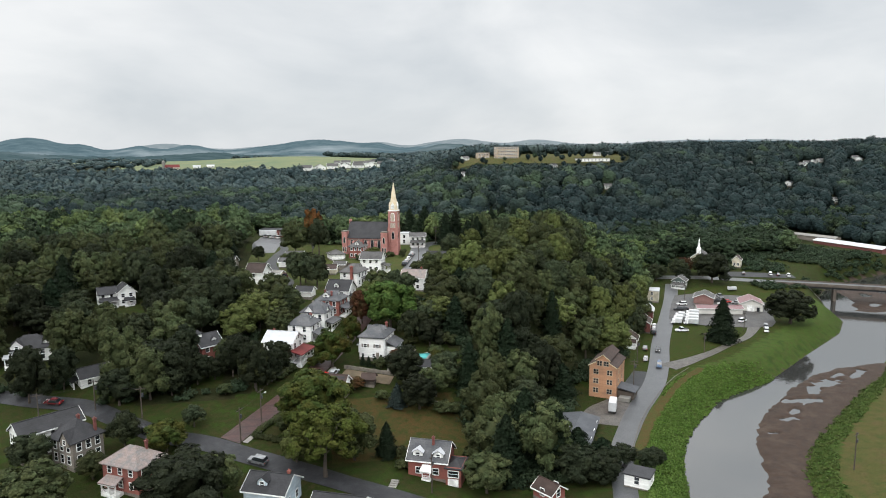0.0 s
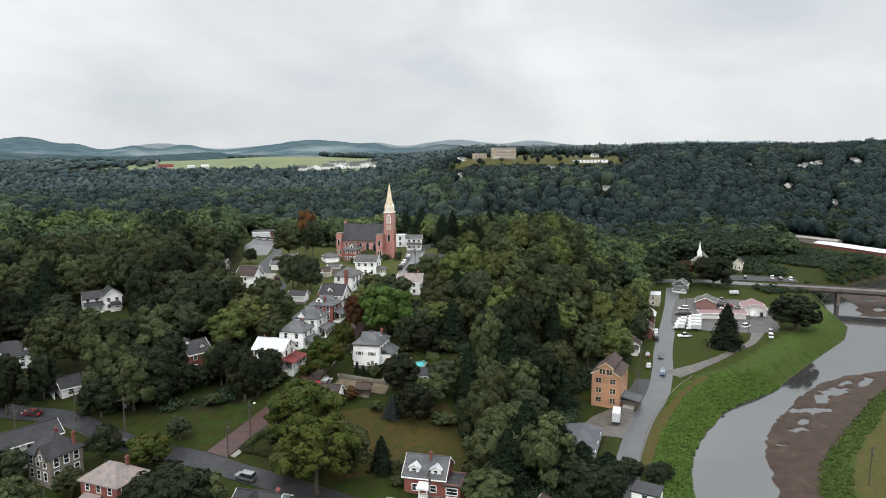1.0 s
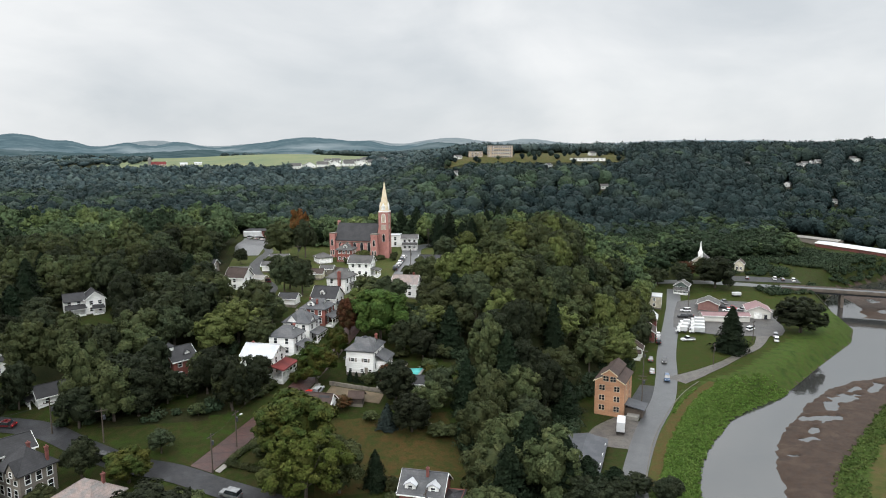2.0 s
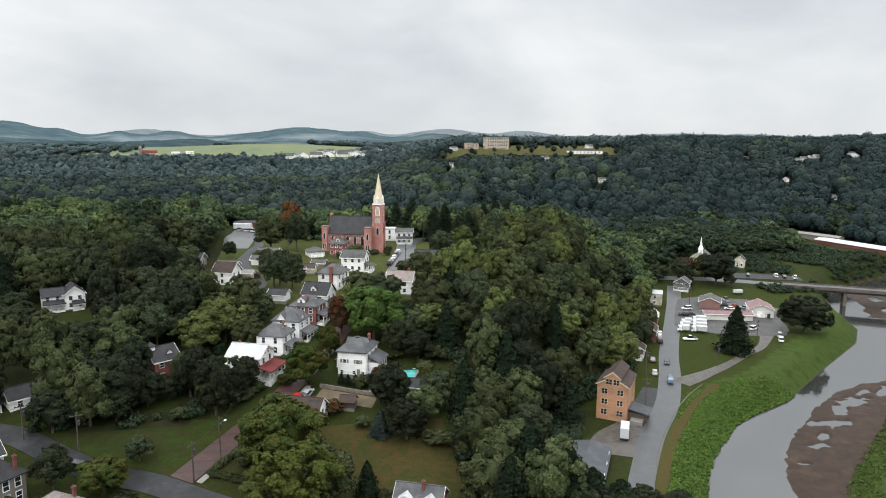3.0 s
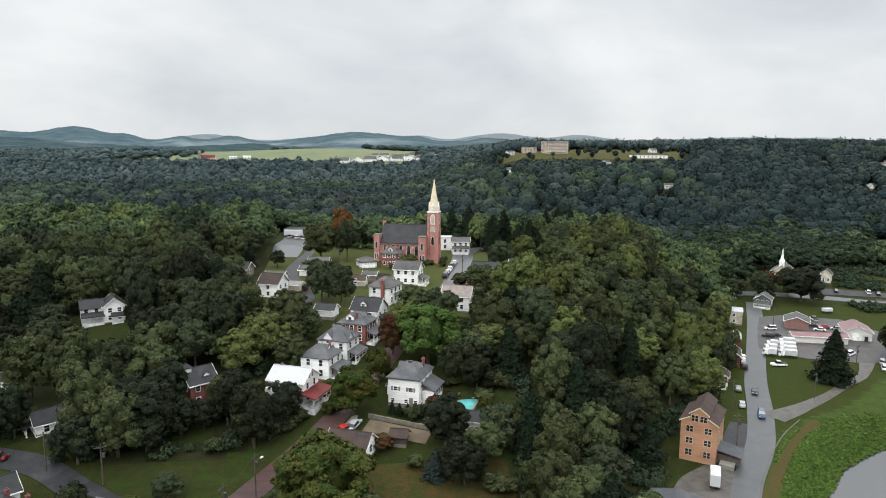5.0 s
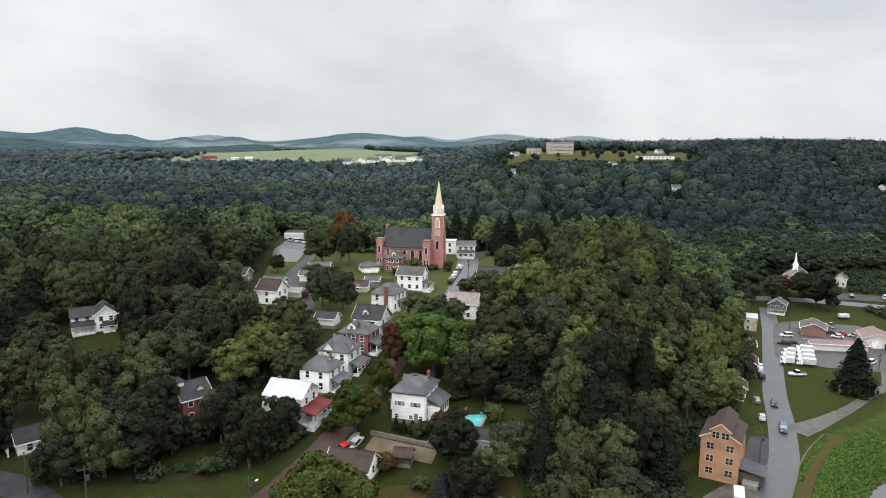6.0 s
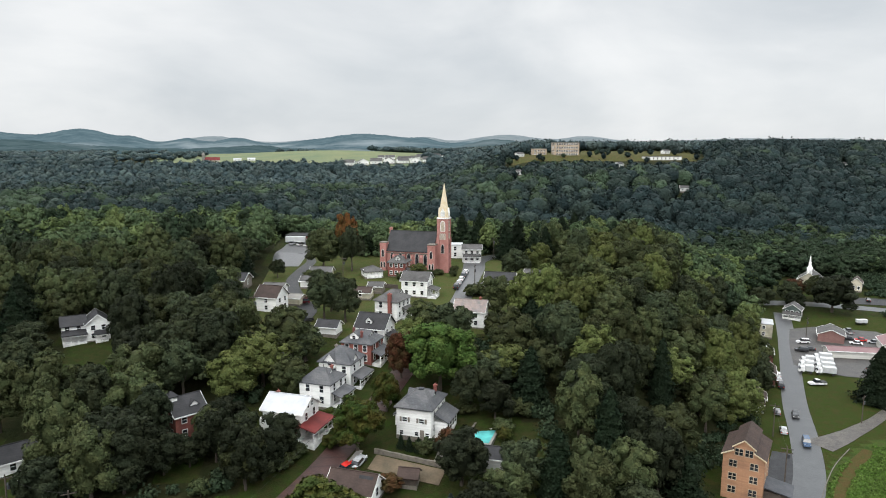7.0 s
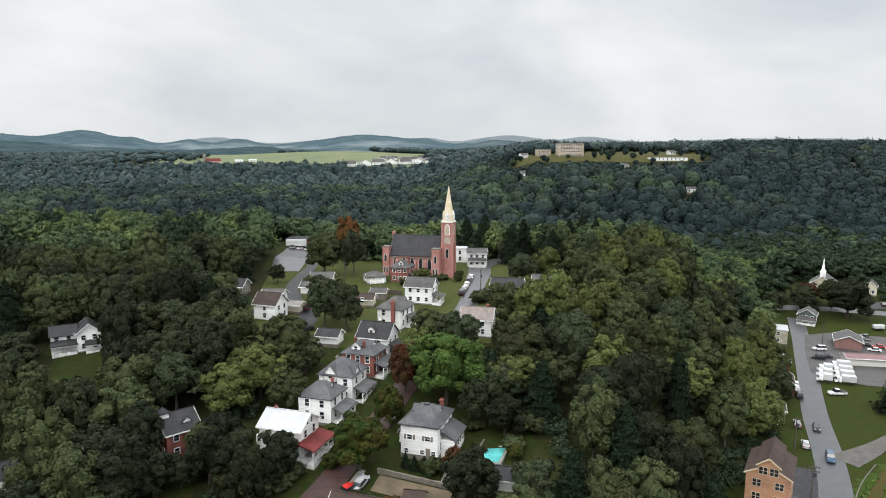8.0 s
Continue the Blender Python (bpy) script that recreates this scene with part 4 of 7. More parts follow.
def gable_trim(w, d, h, rise, over=0.45, along="x"):
    """White boards along the gable's edges."""
    bm = bmesh.new()
    if along == "y":
        w, d = d, w
    k = (d / 2 + over) / (d / 2)
    zr, ze = h + rise + 0.15, h + rise + 0.15 - rise * k
    yo = d / 2 + over
    for sx in (-1, 1):
        xa, xb = sx * (w / 2 + over), sx * (w / 2 + over + 0.06)
        for sy in (-1, 1):
            prism_into(bm, [(xa, sy * yo, ze - 0.22), (xa, 0, zr - 0.22), (xa, 0, zr + 0.02), (xa, sy * yo, ze + 0.02)], [(xb, sy * yo, ze - 0.22), (xb, 0, zr - 0.22), (xb, 0, zr + 0.02), (xb, sy * yo, ze + 0.02)])
    for sy in (-1, 1):
        box_into(bm, -w / 2 - over, w / 2 + over, sy * yo - 0.06, sy * yo + 0.06, ze - 0.28, ze - 0.02)
    if along == "y":
        bmesh.ops.rotate(bm, verts=bm.verts[:], cent=(0, 0, 0), matrix=Matrix.Rotation(radians(90), 3, "Z"))
    bmesh.ops.recalc_face_normals(bm, faces=bm.faces[:])
    return bm


def hip_roof(w, d, h, rise, over=0.5, ridge=None, flat=0.0):
    """Hipped roof; ridge: length of its ridge along x."""
    bm = bmesh.new()
    ridge = max(w - d, 0.0) if ridge is None else ridge
    x, y = w / 2 + over, d / 2 + over
    ze = h - 0.15
    e = [(-x, -y, ze), (x, -y, ze), (x, y, ze), (-x, y, ze)]
    r, f = ridge / 2 + 0.02, flat / 2 + 0.02
    t = [(-r, -f, h + rise), (r, -f, h + rise), (r, f, h + rise), (-r, f, h + rise)]
    prism_into(bm, e, t)
    box_into(bm, -x, x, -y, y, ze - 0.2, ze + 0.004)
    for a, b in zip(e, t):
        dirv = Vector(b) - Vector(a)
        n = Vector((0, 0, 0.07))
        s = Vector((dirv.y, -dirv.x, 0)).normalized() * 0.1
        prism_into(bm, [Vector(a) - s, Vector(a) + s, Vector(a) + n], [Vector(b) - s, Vector(b) + s, Vector(b) + n])
    bmesh.ops.recalc_face_normals(bm, faces=bm.faces[:])
    return bm


def chimney(parent, x, y, z0, z1, material=None, w=0.5):
    z1 = z1 - 0.45
    bm = box(x - w / 2, x + w / 2, y - w / 2, y + w / 2, z0, z1)
    box_into(bm, x - w / 2 - 0.09, x + w / 2 + 0.09, y - w / 2 - 0.09, y + w / 2 + 0.09, z1 - 0.25, z1 + 0.05)
    box_into(bm, x - w / 5, x + w / 5, y - w / 5, y + w / 5, z1 + 0.05, z1 + 0.35)
    return part("chimney", bm, material or BRICK_DARK, parent)


def dormer(parent, x, y, z, turn, wall, roof, w=1.7, h=1.35, deep=2.6, rise=0.8):
    """A gabled dormer whose front stands at x, y, z and faces along turn (0: -y)."""
    m = pose(x, y, z, 0, 0, turn)
    bm = box(-w / 2, w / 2, 0, deep, -0.4, h)
    prism_into(bm, [(-w / 2, 0, h), (w / 2, 0, h), (0, 0, h + rise)], [(-w / 2, 0.2, h), (w / 2, 0.2, h), (0, 0.2, h + rise)])
    bmesh.ops.recalc_face_normals(bm, faces=bm.faces[:])
    ob = part("dormer", bm, wall, parent, m=m)
    rb = bmesh.new()
    o = 0.25
    k = (w / 2 + o) / (w / 2)
    zr, ze = h + rise + 0.1, h + rise + 0.1 - rise * k
    slab_into(rb, [(-w / 2 - o, -o, ze), (0, -o, zr), (0, deep, zr), (-w / 2 - o, deep, ze)], 0.12)
    slab_into(rb, [(0, -o, zr), (w / 2 + o, -o, ze), (w / 2 + o, deep, ze), (0, deep, zr)], 0.12)
    bmesh.ops.recalc_face_normals(rb, faces=rb.faces[:])
    part("dormer_roof", rb, roof, ob)
    put_window(ob, 0, -0.01, h * 0.52, 0, 0.8, 0.95)
    return ob


def porch(parent, w, d, x, y, turn, z0, h, roof, posts=4, floor_mat=None, rail=True):
    """An open porch: floor, posts, railing and a lean-to roof; its back edge at x, y, running along local x, reaching out -y."""
    m = pose(x, y, 0, 0, 0, turn)
    deck = part("porch_floor", box(-w / 2, w / 2, -d, 0, -2.2, z0), floor_mat or WHITE_PAINT, parent, m=m)
    for i in range(posts):
        px = (i / max(posts - 1, 1) - 0.5) * (w - 0.3)
        pb = box(px - 0.11, px + 0.11, -d + 0.08, -d + 0.3, z0, h)
        box_into(pb, px - 0.17, px + 0.17, -d + 0.02, -d + 0.36, z0, z0 + 0.2)
        part("porch_post", pb, WHITE_PAINT, parent, m=m)
    if rail:
        rb = box(-w / 2 + 0.1, w / 2 - 0.1, -d + 0.14, -d + 0.22, z0 + 0.78, z0 + 0.88)
        box_into(rb, -w / 2 + 0.1, w / 2 - 0.1, -d + 0.16, -d + 0.2, z0 + 0.12, z0 + 0.18)
        k = int(w / 0.35)
        for i in range(k):
            px = (i / (k - 1) - 0.5) * (w - 0.4)
            box_into(rb, px - 0.025, px + 0.025, -d + 0.155, -d + 0.205, z0 + 0.15, z0 + 0.8)
        part("porch_railing", rb, WHITE_PAINT, parent, m=m)
    rf = bmesh.new()
    slab_into(rf, [(-w / 2 - 0.35, -d - 0.35, h), (w / 2 + 0.35, -d - 0.35, h), (w / 2 + 0.1, 0.0, h + 0.8), (-w / 2 - 0.1, 0.0, h + 0.8)], 0.22)
    bmesh.ops.recalc_face_normals(rf, faces=rf.faces[:])
    part("porch_roof", rf, roof, parent, m=m)
    fb = box(-w / 2 - 0.3, w / 2 + 0.3, -d - 0.3, -d - 0.16, h - 0.45, h - 0.18)
    part("porch_beam", fb, WHITE_PAINT, parent, m=m)
    return deck


def house(label, x, y, turn, w, d, h, rise, roof_kind, wall, roof, windows=(3, 2, 3, 2), storeys=2, along="x", z=None, name="house", category="house", ridge=None, trim=True, over=0.45, group="", sink=2.5, flat=0.0, size=(0.95, 1.5), high=2.8):
    z = gz(x, y) if z is None else z
    ob = thing(name, pose(x, y, z, 0, 0, turn), label, category, group)
    if roof_kind == "gable":
        part("wall", gable_walls(w, d, h, rise, sink, along), wall, ob)
        part("roof", gable_roof(w, d, h, rise, over, along=along), roof, ob)
        if trim:
            part("trim", gable_trim(w, d, h, rise, over, along), WHITE_PAINT, ob)
    elif roof_kind == "hip":
        part("wall", box(-w / 2, w / 2, -d / 2, d / 2, -sink, h), wall, ob)
        part("roof", hip_roof(w, d, h, rise, over, ridge, flat), roof, ob)
    else:
        wb = box(-w / 2, w / 2, -d / 2, d / 2, -sink, h)
        part("wall", wb, wall, ob)
        rb = box(-w / 2 - 0.25, w / 2 + 0.25, -d / 2 - 0.25, d / 2 + 0.25, h, h + 0.3)
        part("roof", rb, roof, ob)
    part("foundation", box(-w / 2 - 0.06, w / 2 + 0.06, -d / 2 - 0.06, d / 2 + 0.06, -sink, 0.45), STONE, ob)
    low = 0.45
    if storeys > 1 and h < 5.7:
        size, low = (size[0], 1.2), 0.2
    wall_windows(ob, w, d, low, storeys, windows, min(high, (h - 0.45 - low - 1.68 - size[1] / 2) / (storeys - 1)) if storeys > 1 else high, size)
    HOUSE_SPOTS.append((x, y, max(w, d) / 2 + 1.5))
    return ob


HOUSE_SPOTS = []


# ---- the brick church ----
CH = -22.0
church = thing("church", pose(21.6, 321.4, gz(20.2, 320) - 0.1, 0, 0, CH), "large red brick church with grey slate roof and cream spire", "church")
NW, ND, NH, NR = 18.6, 13.0, 7.6, 6.6
part("wall", gable_walls(NW, ND, NH, NR, 3.0), BRICK_PINK, church)
part("roof", gable_roof(NW - 0.6, ND, NH, NR, 0.3), SHINGLE_DARK, church, "dark grey slate nave roof")


def lancet(parent, x, y, z, turn, w, h, material=None, fill=None):
    """A pointed church window: pale stone surround, dark glass."""
    def ring(w, h, yy):
        pts = [(-w / 2, yy, 0), (w / 2, yy, 0), (w / 2, yy, h * 0.68)]
        pts += [(w / 2 * math.cos(a) * (1 - 0.12 * math.sin(a)), yy, h * 0.68 + h * 0.32 * math.sin(a)) for a in (0.5, 1.0)]
        pts += [(0, yy, h)]
        pts += [(-w / 2 * math.cos(a) * (1 - 0.12 * math.sin(a)), yy, h * 0.68 + h * 0.32 * math.sin(a)) for a in (1.0, 0.5)]
        return pts + [(-w / 2, yy, h * 0.68)]
    m = pose(x, y, z, 0, 0, turn)
    bm = prism_into(bmesh.new(), ring(w + 0.4, h + 0.35, -0.06), ring(w + 0.4, h + 0.35, 0.05))
    bmesh.ops.recalc_face_normals(bm, faces=bm.faces[:])
    ob = part("window", bm, PALE_STONE if material is None else material, parent, m=m)
    gb = prism_into(bmesh.new(), ring(w, h, -0.085), ring(w, h, 0.0))
    box_into(gb, -0.04, 0.04, -0.11, -0.08, 0, h * 0.9)
    bmesh.ops.recalc_face_normals(gb, faces=gb.faces[:])
    part("pane", gb, fill or GLASS, ob, m=pose(0, 0, 0.12))
    return ob


for i in range(5):
    lancet(church, -6.4 + 3.2 * i, -ND / 2 - 0.02, 2.6, 0, 1.25, 4.0)
    bb = box(-9.5 + 3.6 * i - 0.3, -9.5 + 3.6 * i + 0.3, -ND / 2 - 0.65, -ND / 2, -2.5, 5.4)
    prism_into(bb, [(-9.5 + 3.6 * i - 0.3, -ND / 2 - 0.65, 5.4), (-9.5 + 3.6 * i + 0.3, -ND / 2 - 0.65, 5.4), (-9.5 + 3.6 * i + 0.3, -ND / 2, 5.4), (-9.5 + 3.6 * i - 0.3, -ND / 2, 5.4)],
               [(-9.5 + 3.6 * i - 0.3, -ND / 2 - 0.04, 6.2), (-9.5 + 3.6 * i + 0.3, -ND / 2 - 0.04, 6.2), (-9.5 + 3.6 * i + 0.3, -ND / 2, 6.2), (-9.5 + 3.6 * i - 0.3, -ND / 2, 6.2)])
    bmesh.ops.recalc_face_normals(bb, faces=bb.faces[:])
    part("buttress", bb, BRICK_PINK, church)
part("cornice", box(-NW / 2, NW / 2, -ND / 2 - 0.14, -ND / 2 - 0.004, NH - 1.15, NH - 0.85), STONE, church)
# corner blocks at both ends
for x0, x1, y0, y1, top, nm in ((-10.9, -8.6, -7.6, -4.6, 10.4, "turret"), (7.6, 10.4, -7.8, -4.4, 10.2, "turret"), (7.8, 10.4, 4.2, 7.4, 10.0, "turret"), (-10.8, -8.6, 3.5, 6.5, 9.4, "turret")):
    tb = box(x0, x1, y0, y1, -2.5, top)
    box_into(tb, x0 - 0.12, x1 + 0.12, y0 - 0.12, y1 + 0.12, top - 0.7, top - 0.4)
    t_ob = part(nm, tb, BRICK_PINK, church)
    cx, cy = (x0 + x1) / 2, (y0 + y1) / 2
    part("coping", box(x0 - 0.18, x1 + 0.18, y0 - 0.18, y1 + 0.18, top, top + 0.28, 0.05), STONE, t_ob)
    lancet(t_ob, cx, y0 - 0.02, 5.2, 0, 0.8, 2.6)
    lancet(t_ob, cx - 0.55, y0 - 0.02, 1.2, 0, 0.5, 2.0)
    lancet(t_ob, cx + 0.55, y0 - 0.02, 1.2, 0, 0.5, 2.0)
chimney(church, -9.8, 2.0, 8.0, 15.4, BRICK_PINK, 1.0)
# tower
TX, TY, TS, TH = 12.3, -2.2, 1.85, 19.6
tb = box(TX - TS, TX + TS, TY - TS, TY + TS, -3, TH)
for z in (6.0, 11.4, 14.4):
    box_into(tb, TX - TS - 0.12, TX + TS + 0.12, TY - TS - 0.12, TY + TS + 0.12, z, z + 0.35)
for sx in (-1, 1):
    for sy in (-1, 1):
        x, y = TX + sx * (TS - 0.1), TY + sy * (TS - 0.1)
        box_into(tb, x - 0.5, x + 0.5, y - 0.5, y + 0.5, -3, 12.6)
        box_into(tb, x - 0.36, x + 0.36, y - 0.36, y + 0.36, 12.6, TH + 0.1)
tower = part("tower", tb, BRICK_PINK, church, "square brick bell tower")
for turn, dx, dy in ((0, 0, -1), (90, 1, 0), (180, 0, 1), (270, -1, 0)):
    lancet(tower, TX + dx * (TS + 0.02), TY + dy * (TS + 0.02), 15.0, turn, 1.5, 3.6, WHITE_PAINT, LOUVRE)
    for o in (-0.75, 0, 0.75):
        lancet(tower, TX + dx * (TS + 0.02) + abs(dy) * o, TY + dy * (TS + 0.02) + abs(dx) * o, 12.0, turn, 0.42, 2.0, None, LOUVRE)
    lancet(tower, TX + dx * (TS + 0.02), TY + dy * (TS + 0.02), 6.8, turn, 1.0, 3.2)
part("cornice", box(TX - TS - 0.35, TX + TS + 0.35, TY - TS - 0.35, TY + TS + 0.35, TH, TH + 0.5), WHITE_PAINT, tower)


def octagon(r, z, x=TX, y=TY):
    return [(x + r * math.cos(math.pi / 8 + k * math.pi / 4), y + r * math.sin(math.pi / 8 + k * math.pi / 4), z) for k in range(8)]


spb = prism_into(bmesh.new(), octagon(2.1, TH + 0.5), octagon(2.0, TH + 2.4))
prism_into(spb, octagon(2.0, TH + 2.4), octagon(1.6, TH + 3.4))
prism_into(spb, octagon(1.6, TH + 3.4), octagon(0.1, TH + 12.8))
for k in range(4):
    a = math.pi / 4 + k * math.pi / 2
    cx, cy = TX + 1.95 * math.cos(a), TY + 1.95 * math.sin(a)
    prism_into(spb, octagon(0.45, TH + 0.5, cx, cy), octagon(0.38, TH + 2.6, cx, cy))
    prism_into(spb, octagon(0.45, TH + 2.6, cx, cy), octagon(0.03, TH + 4.3, cx, cy))
bmesh.ops.recalc_face_normals(spb, faces=spb.faces[:])
spire = part("spire", spb, CREAM_PAINT, tower, "tall cream octagonal spire")
for k in range(4):
    a = k * math.pi / 2
    gb = bmesh.new()
    prism_into(gb, [(-0.8, -2.0, TH + 0.9), (0.8, -2.0, TH + 0.9), (0.8, -2.0, TH + 2.5), (0, -2.0, TH + 3.9), (-0.8, -2.0, TH + 2.5)], [(-0.8, -1.4, TH + 0.9), (0.8, -1.4, TH + 0.9), (0.8, -1.4, TH + 2.5), (0, -1.2, TH + 3.9), (-0.8, -1.4, TH + 2.5)])
    bmesh.ops.recalc_face_normals(gb, faces=gb.faces[:])
    part("gable", gb, WHITE_PAINT, spire, m=Matrix.Translation((TX, TY, 0)) @ Matrix.Rotation(a, 4, "Z"))
cb = box(TX - 0.06, TX + 0.06, TY - 0.06, TY + 0.06, TH + 12.5, TH + 14.4)
box_into(cb, TX - 0.45, TX + 0.45, TY - 0.05, TY + 0.05, TH + 13.6, TH + 13.75)
part("cross", cb, METAL_GREY, spire)
HOUSE_SPOTS += [(14, 325, 8), (22, 322, 8), (30, 318, 7)]

# ---- houses up the hill ----
G = -24.0
a = house("tall white house with grey slate hipped roof and dormers", 14.4, 201.5, G, 7.4, 9.4, 6.6, 2.2, "hip", SIDING, SLATE, (0, 3, 2, 3), z=15.3, ridge=2.2, flat=1.8)
dormer(a, -2.6, 0.4, 6.5, 270, SIDING, SLATE)
dormer(a, 2.6, 0.4, 6.5, 90, SIDING, SLATE)
for sx in (-1.9, 1.7):
    put_window(a, sx, -4.71, 3.9, 0, 1.0, 0.9)
    for sk in (-0.87, 0.87):
        part("shutter", box(sx + sk - 0.22, sx + sk + 0.22, -4.78, -4.715, 3.4, 4.4), SIDING_GREY, a)
for sx in (-2.6, 0.6, 2.9):
    put_window(a, sx, -4.71, 1.1, 0, 0.75, 0.8)
put_door(a, 1.8, -4.71, 0.0, 0, 0.9, 2.0, SIDING_GREY)
part("roof_hatch", box(-0.5, 0.5, -0.45, 0.45, 8.75, 9.15, 0.06), METAL_GREY, a)
chimney(a, 2.2, 2.6, 6.8, 9.6, BRICK, 0.6)
part("eaves_board", box(-4.1, 4.1, -5.1, -5.02, 6.2, 6.5), SHINGLE_DARK, a)
bm = box(3.7, 6.4, -2.6, 4.2, -2.5, 3.2)
part("sun_porch", bm, SIDING, a)
rb = bmesh.new()
slab_into(rb, [(3.75, -3.0, 5.0), (6.9, -3.0, 3.4), (6.9, 4.6, 3.4), (3.75, 4.6, 5.0)], 0.2)
bmesh.ops.recalc_face_normals(rb, faces=rb.faces[:])
part("sun_porch_roof", rb, SLATE, a)
for k in range(4):
    put_window(a, 6.41, -1.7 + 1.65 * k, 2.0, 90, 1.2, 1.4)
porch(a, 4.0, 2.0, -3.7, 1.5, 270, 0.6, 3.0, SLATE, 3)

b = house("white frame house with bright white metal roof", -12.4, 203.4, G, 8.8, 7.2, 5.9, 2.2, "gable", SIDING, METAL_WHITE, (3, 2, 3, 1), z=15.2)
porch(b, 8.4, 3.4, 4.4, -0.6, 90, 0.6, 3.0, METAL_RED, 5)
porch(b, 4.0, 2.2, 2.4, -3.6, 0, 0.6, 3.0, METAL_RED, 3)
put_window(b, 4.41, -0.8, 6.6, 90, 0.7, 1.1)
put_window(b, 4.41, 0.8, 6.6, 90, 0.7, 1.1)
chimney(b, -3.0, 0.3, 7.4, 8.9, BRICK, 0.5)
part("lean_to", box(-6.6, -4.41, -1.5, 2.5, -2.5, 2.8), SIDING, b)

c = house("white house with mottled slate hipped roof and porch", -6.6, 214.0, G, 7.4, 7.2, 5.8, 2.4, "hip", SIDING, SLATE, (2, 2, 2, 2), z=17.3, ridge=1.6, over=0.35)
dormer(c, 2.1, 0.0, 5.9, 90, SIDING, SLATE)
porch(c, 6.4, 2.3, 3.8, 0.2, 90, 0.6, 2.9, SLATE, 4)
chimney(c, 1.2, 2.3, 5.8, 8.4, BRICK, 0.5)
d = house("white house with steep grey cross-gabled roof", -2.6, 223.2, G, 8.0, 7.6, 6.3, 3.0, "hip", SIDING, SLATE, (3, 2, 3, 2), z=18.3, ridge=1.2, over=0.35)
dormer(d, -1.2, -3.85, 5.4, 0, SIDING, SLATE, 3.0, 1.0, 3.0, 1.9)
dormer(d, 3.95, -1.2, 5.6, 90, SIDING, SLATE, 2.6, 0.9, 3.0, 1.6)
porch(d, 6.8, 2.3, 4.1, 0, 90, 0.6, 2.9, SLATE, 4)
chimney(d, -2.6, 2.6, 5.8, 8.8, SIDING_GREY, 0.5)
e = house("red brick house with grey hipped roof and white dormers", 2.2, 233.2, G, 8.0, 7.6, 5.7, 2.5, "hip", BRICK, SLATE, (3, 2, 3, 2), z=20.5, ridge=1.4, over=0.35)
dormer(e, -0.9, -2.9, 5.9, 0, WHITE_PAINT, SLATE, 2.2)
dormer(e, 2.5, 0, 5.9, 90, WHITE_PAINT, SLATE, 2.0)
chimney(e, 0.9, -2.2, 5.6, 8.6)
chimney(e, -3.0, 1.6, 5.6, 8.2)
porch(e, 7.2, 2.4, 4.1, 0, 90, 0.7, 3.0, SLATE, 4)
f = house("white house with dark gabled roof and small dormer", 5.6, 242.6, G, 8.0, 7.6, 5.2, 3.0, "gable", SIDING, SHINGLE_DARK, (2, 2, 2, 1), z=22.1)
dormer(f, -0.6, -2.8, 5.6, 0, WHITE_PAINT, SHINGLE_DARK)
chimney(f, 0.5, 0.4, 7.8, 9.2, WHITE_PAINT, 0.5)
porch(f, 5.5, 2.0, 4.0, 0, 90, 0.6, 2.8, SHINGLE_DARK, 3)
g = house("white hipped house with tall outside brick chimney", 10.9, 259.0, G - 6, 7.0, 8.6, 6.0, 2.5, "hip", SIDING, SHINGLE_GREY, (2, 3, 2, 3), z=24.7, ridge=1.0)
chimney(g, 1.5, -4.7, -1.5, 8.6, BRICK, 0.9)
dormer(g, 1.9, 1.6, 6.1, 90, SIDING, SHINGLE_GREY)
porch(g, 4.6, 2.2, 3.5, 1.4, 90, 0.6, 2.9, SHINGLE_GREY, 3)
h = house("white two-storey house with grey gabled roof", 19.8, 282.6, G + 3, 8.6, 6.8, 5.6, 2.3, "gable", SIDING, SHINGLE_GREY, (3, 2, 3, 1), z=25.9, size=(0.95, 1.35))
porch(h, 4.6, 2.8, 4.3, -1.0, 90, 0.6, 2.8, SHINGLE_GREY, 3)
r_ = house("white house with weathered pinkish slate roof", 32.6, 251.2, G + 4, 8.4, 7.2, 5.0, 2.4, "gable", SIDING, SHINGLE_PINK, (2, 1, 2, 1), z=24.0)
chimney(r_, 2.6, 0.2, 6.9, 8.6, BRICK, 0.6)
s_ = house("white house with dark roof beside the upper street", 47.2, 282.6, -20, 9.6, 7.6, 5.0, 2.3, "gable", SIDING, SHINGLE_DARK, (3, 2, 3, 2), z=25.8)
porch(s_, 5.5, 2.2, -4.8, 0, 270, 0.5, 2.8, SHINGLE_DARK, 3)
house("small grey house half hidden by trees", 61.5, 290.5, -18, 8, 7, 3.6, 2.2, "gable", SIDING_GREY, SHINGLE_GREY, (2, 1, 2, 1), 1)
house("low grey-roofed house under the trees", 64.0, 276.0, -20, 8, 6, 3.2, 1.8, "gable", SIDING_GREY, SHINGLE_GREY, (2, 1, 2, 1), 1)
p_ = house("white two-storey house with balcony porch behind the church", 45.6, 333.6, -8, 7.4, 6.0, 5.5, 1.5, "gable", SIDING, SHINGLE_GREY, (3, 1, 3, 1), z=28.0)
porch(p_, 6.6, 1.8, 0, -3.0, 0, 0.5, 2.9, SHINGLE_GREY, 4)
house("plain white flat-roofed block behind the church", 40.2, 343.0, -8, 5.6, 6, 5.8, 0, "flat", SIDING, METAL_WHITE, (1, 1, 1, 0), z=28.0)
q_ = house("red brick rectory with grey hipped roof beside the church", 15.4, 310.2, CH, 6.4, 6.6, 5.6, 2.0, "hip", BRICK, SHINGLE_GREY, (3, 2, 3, 2), z=27.2, ridge=1.5)
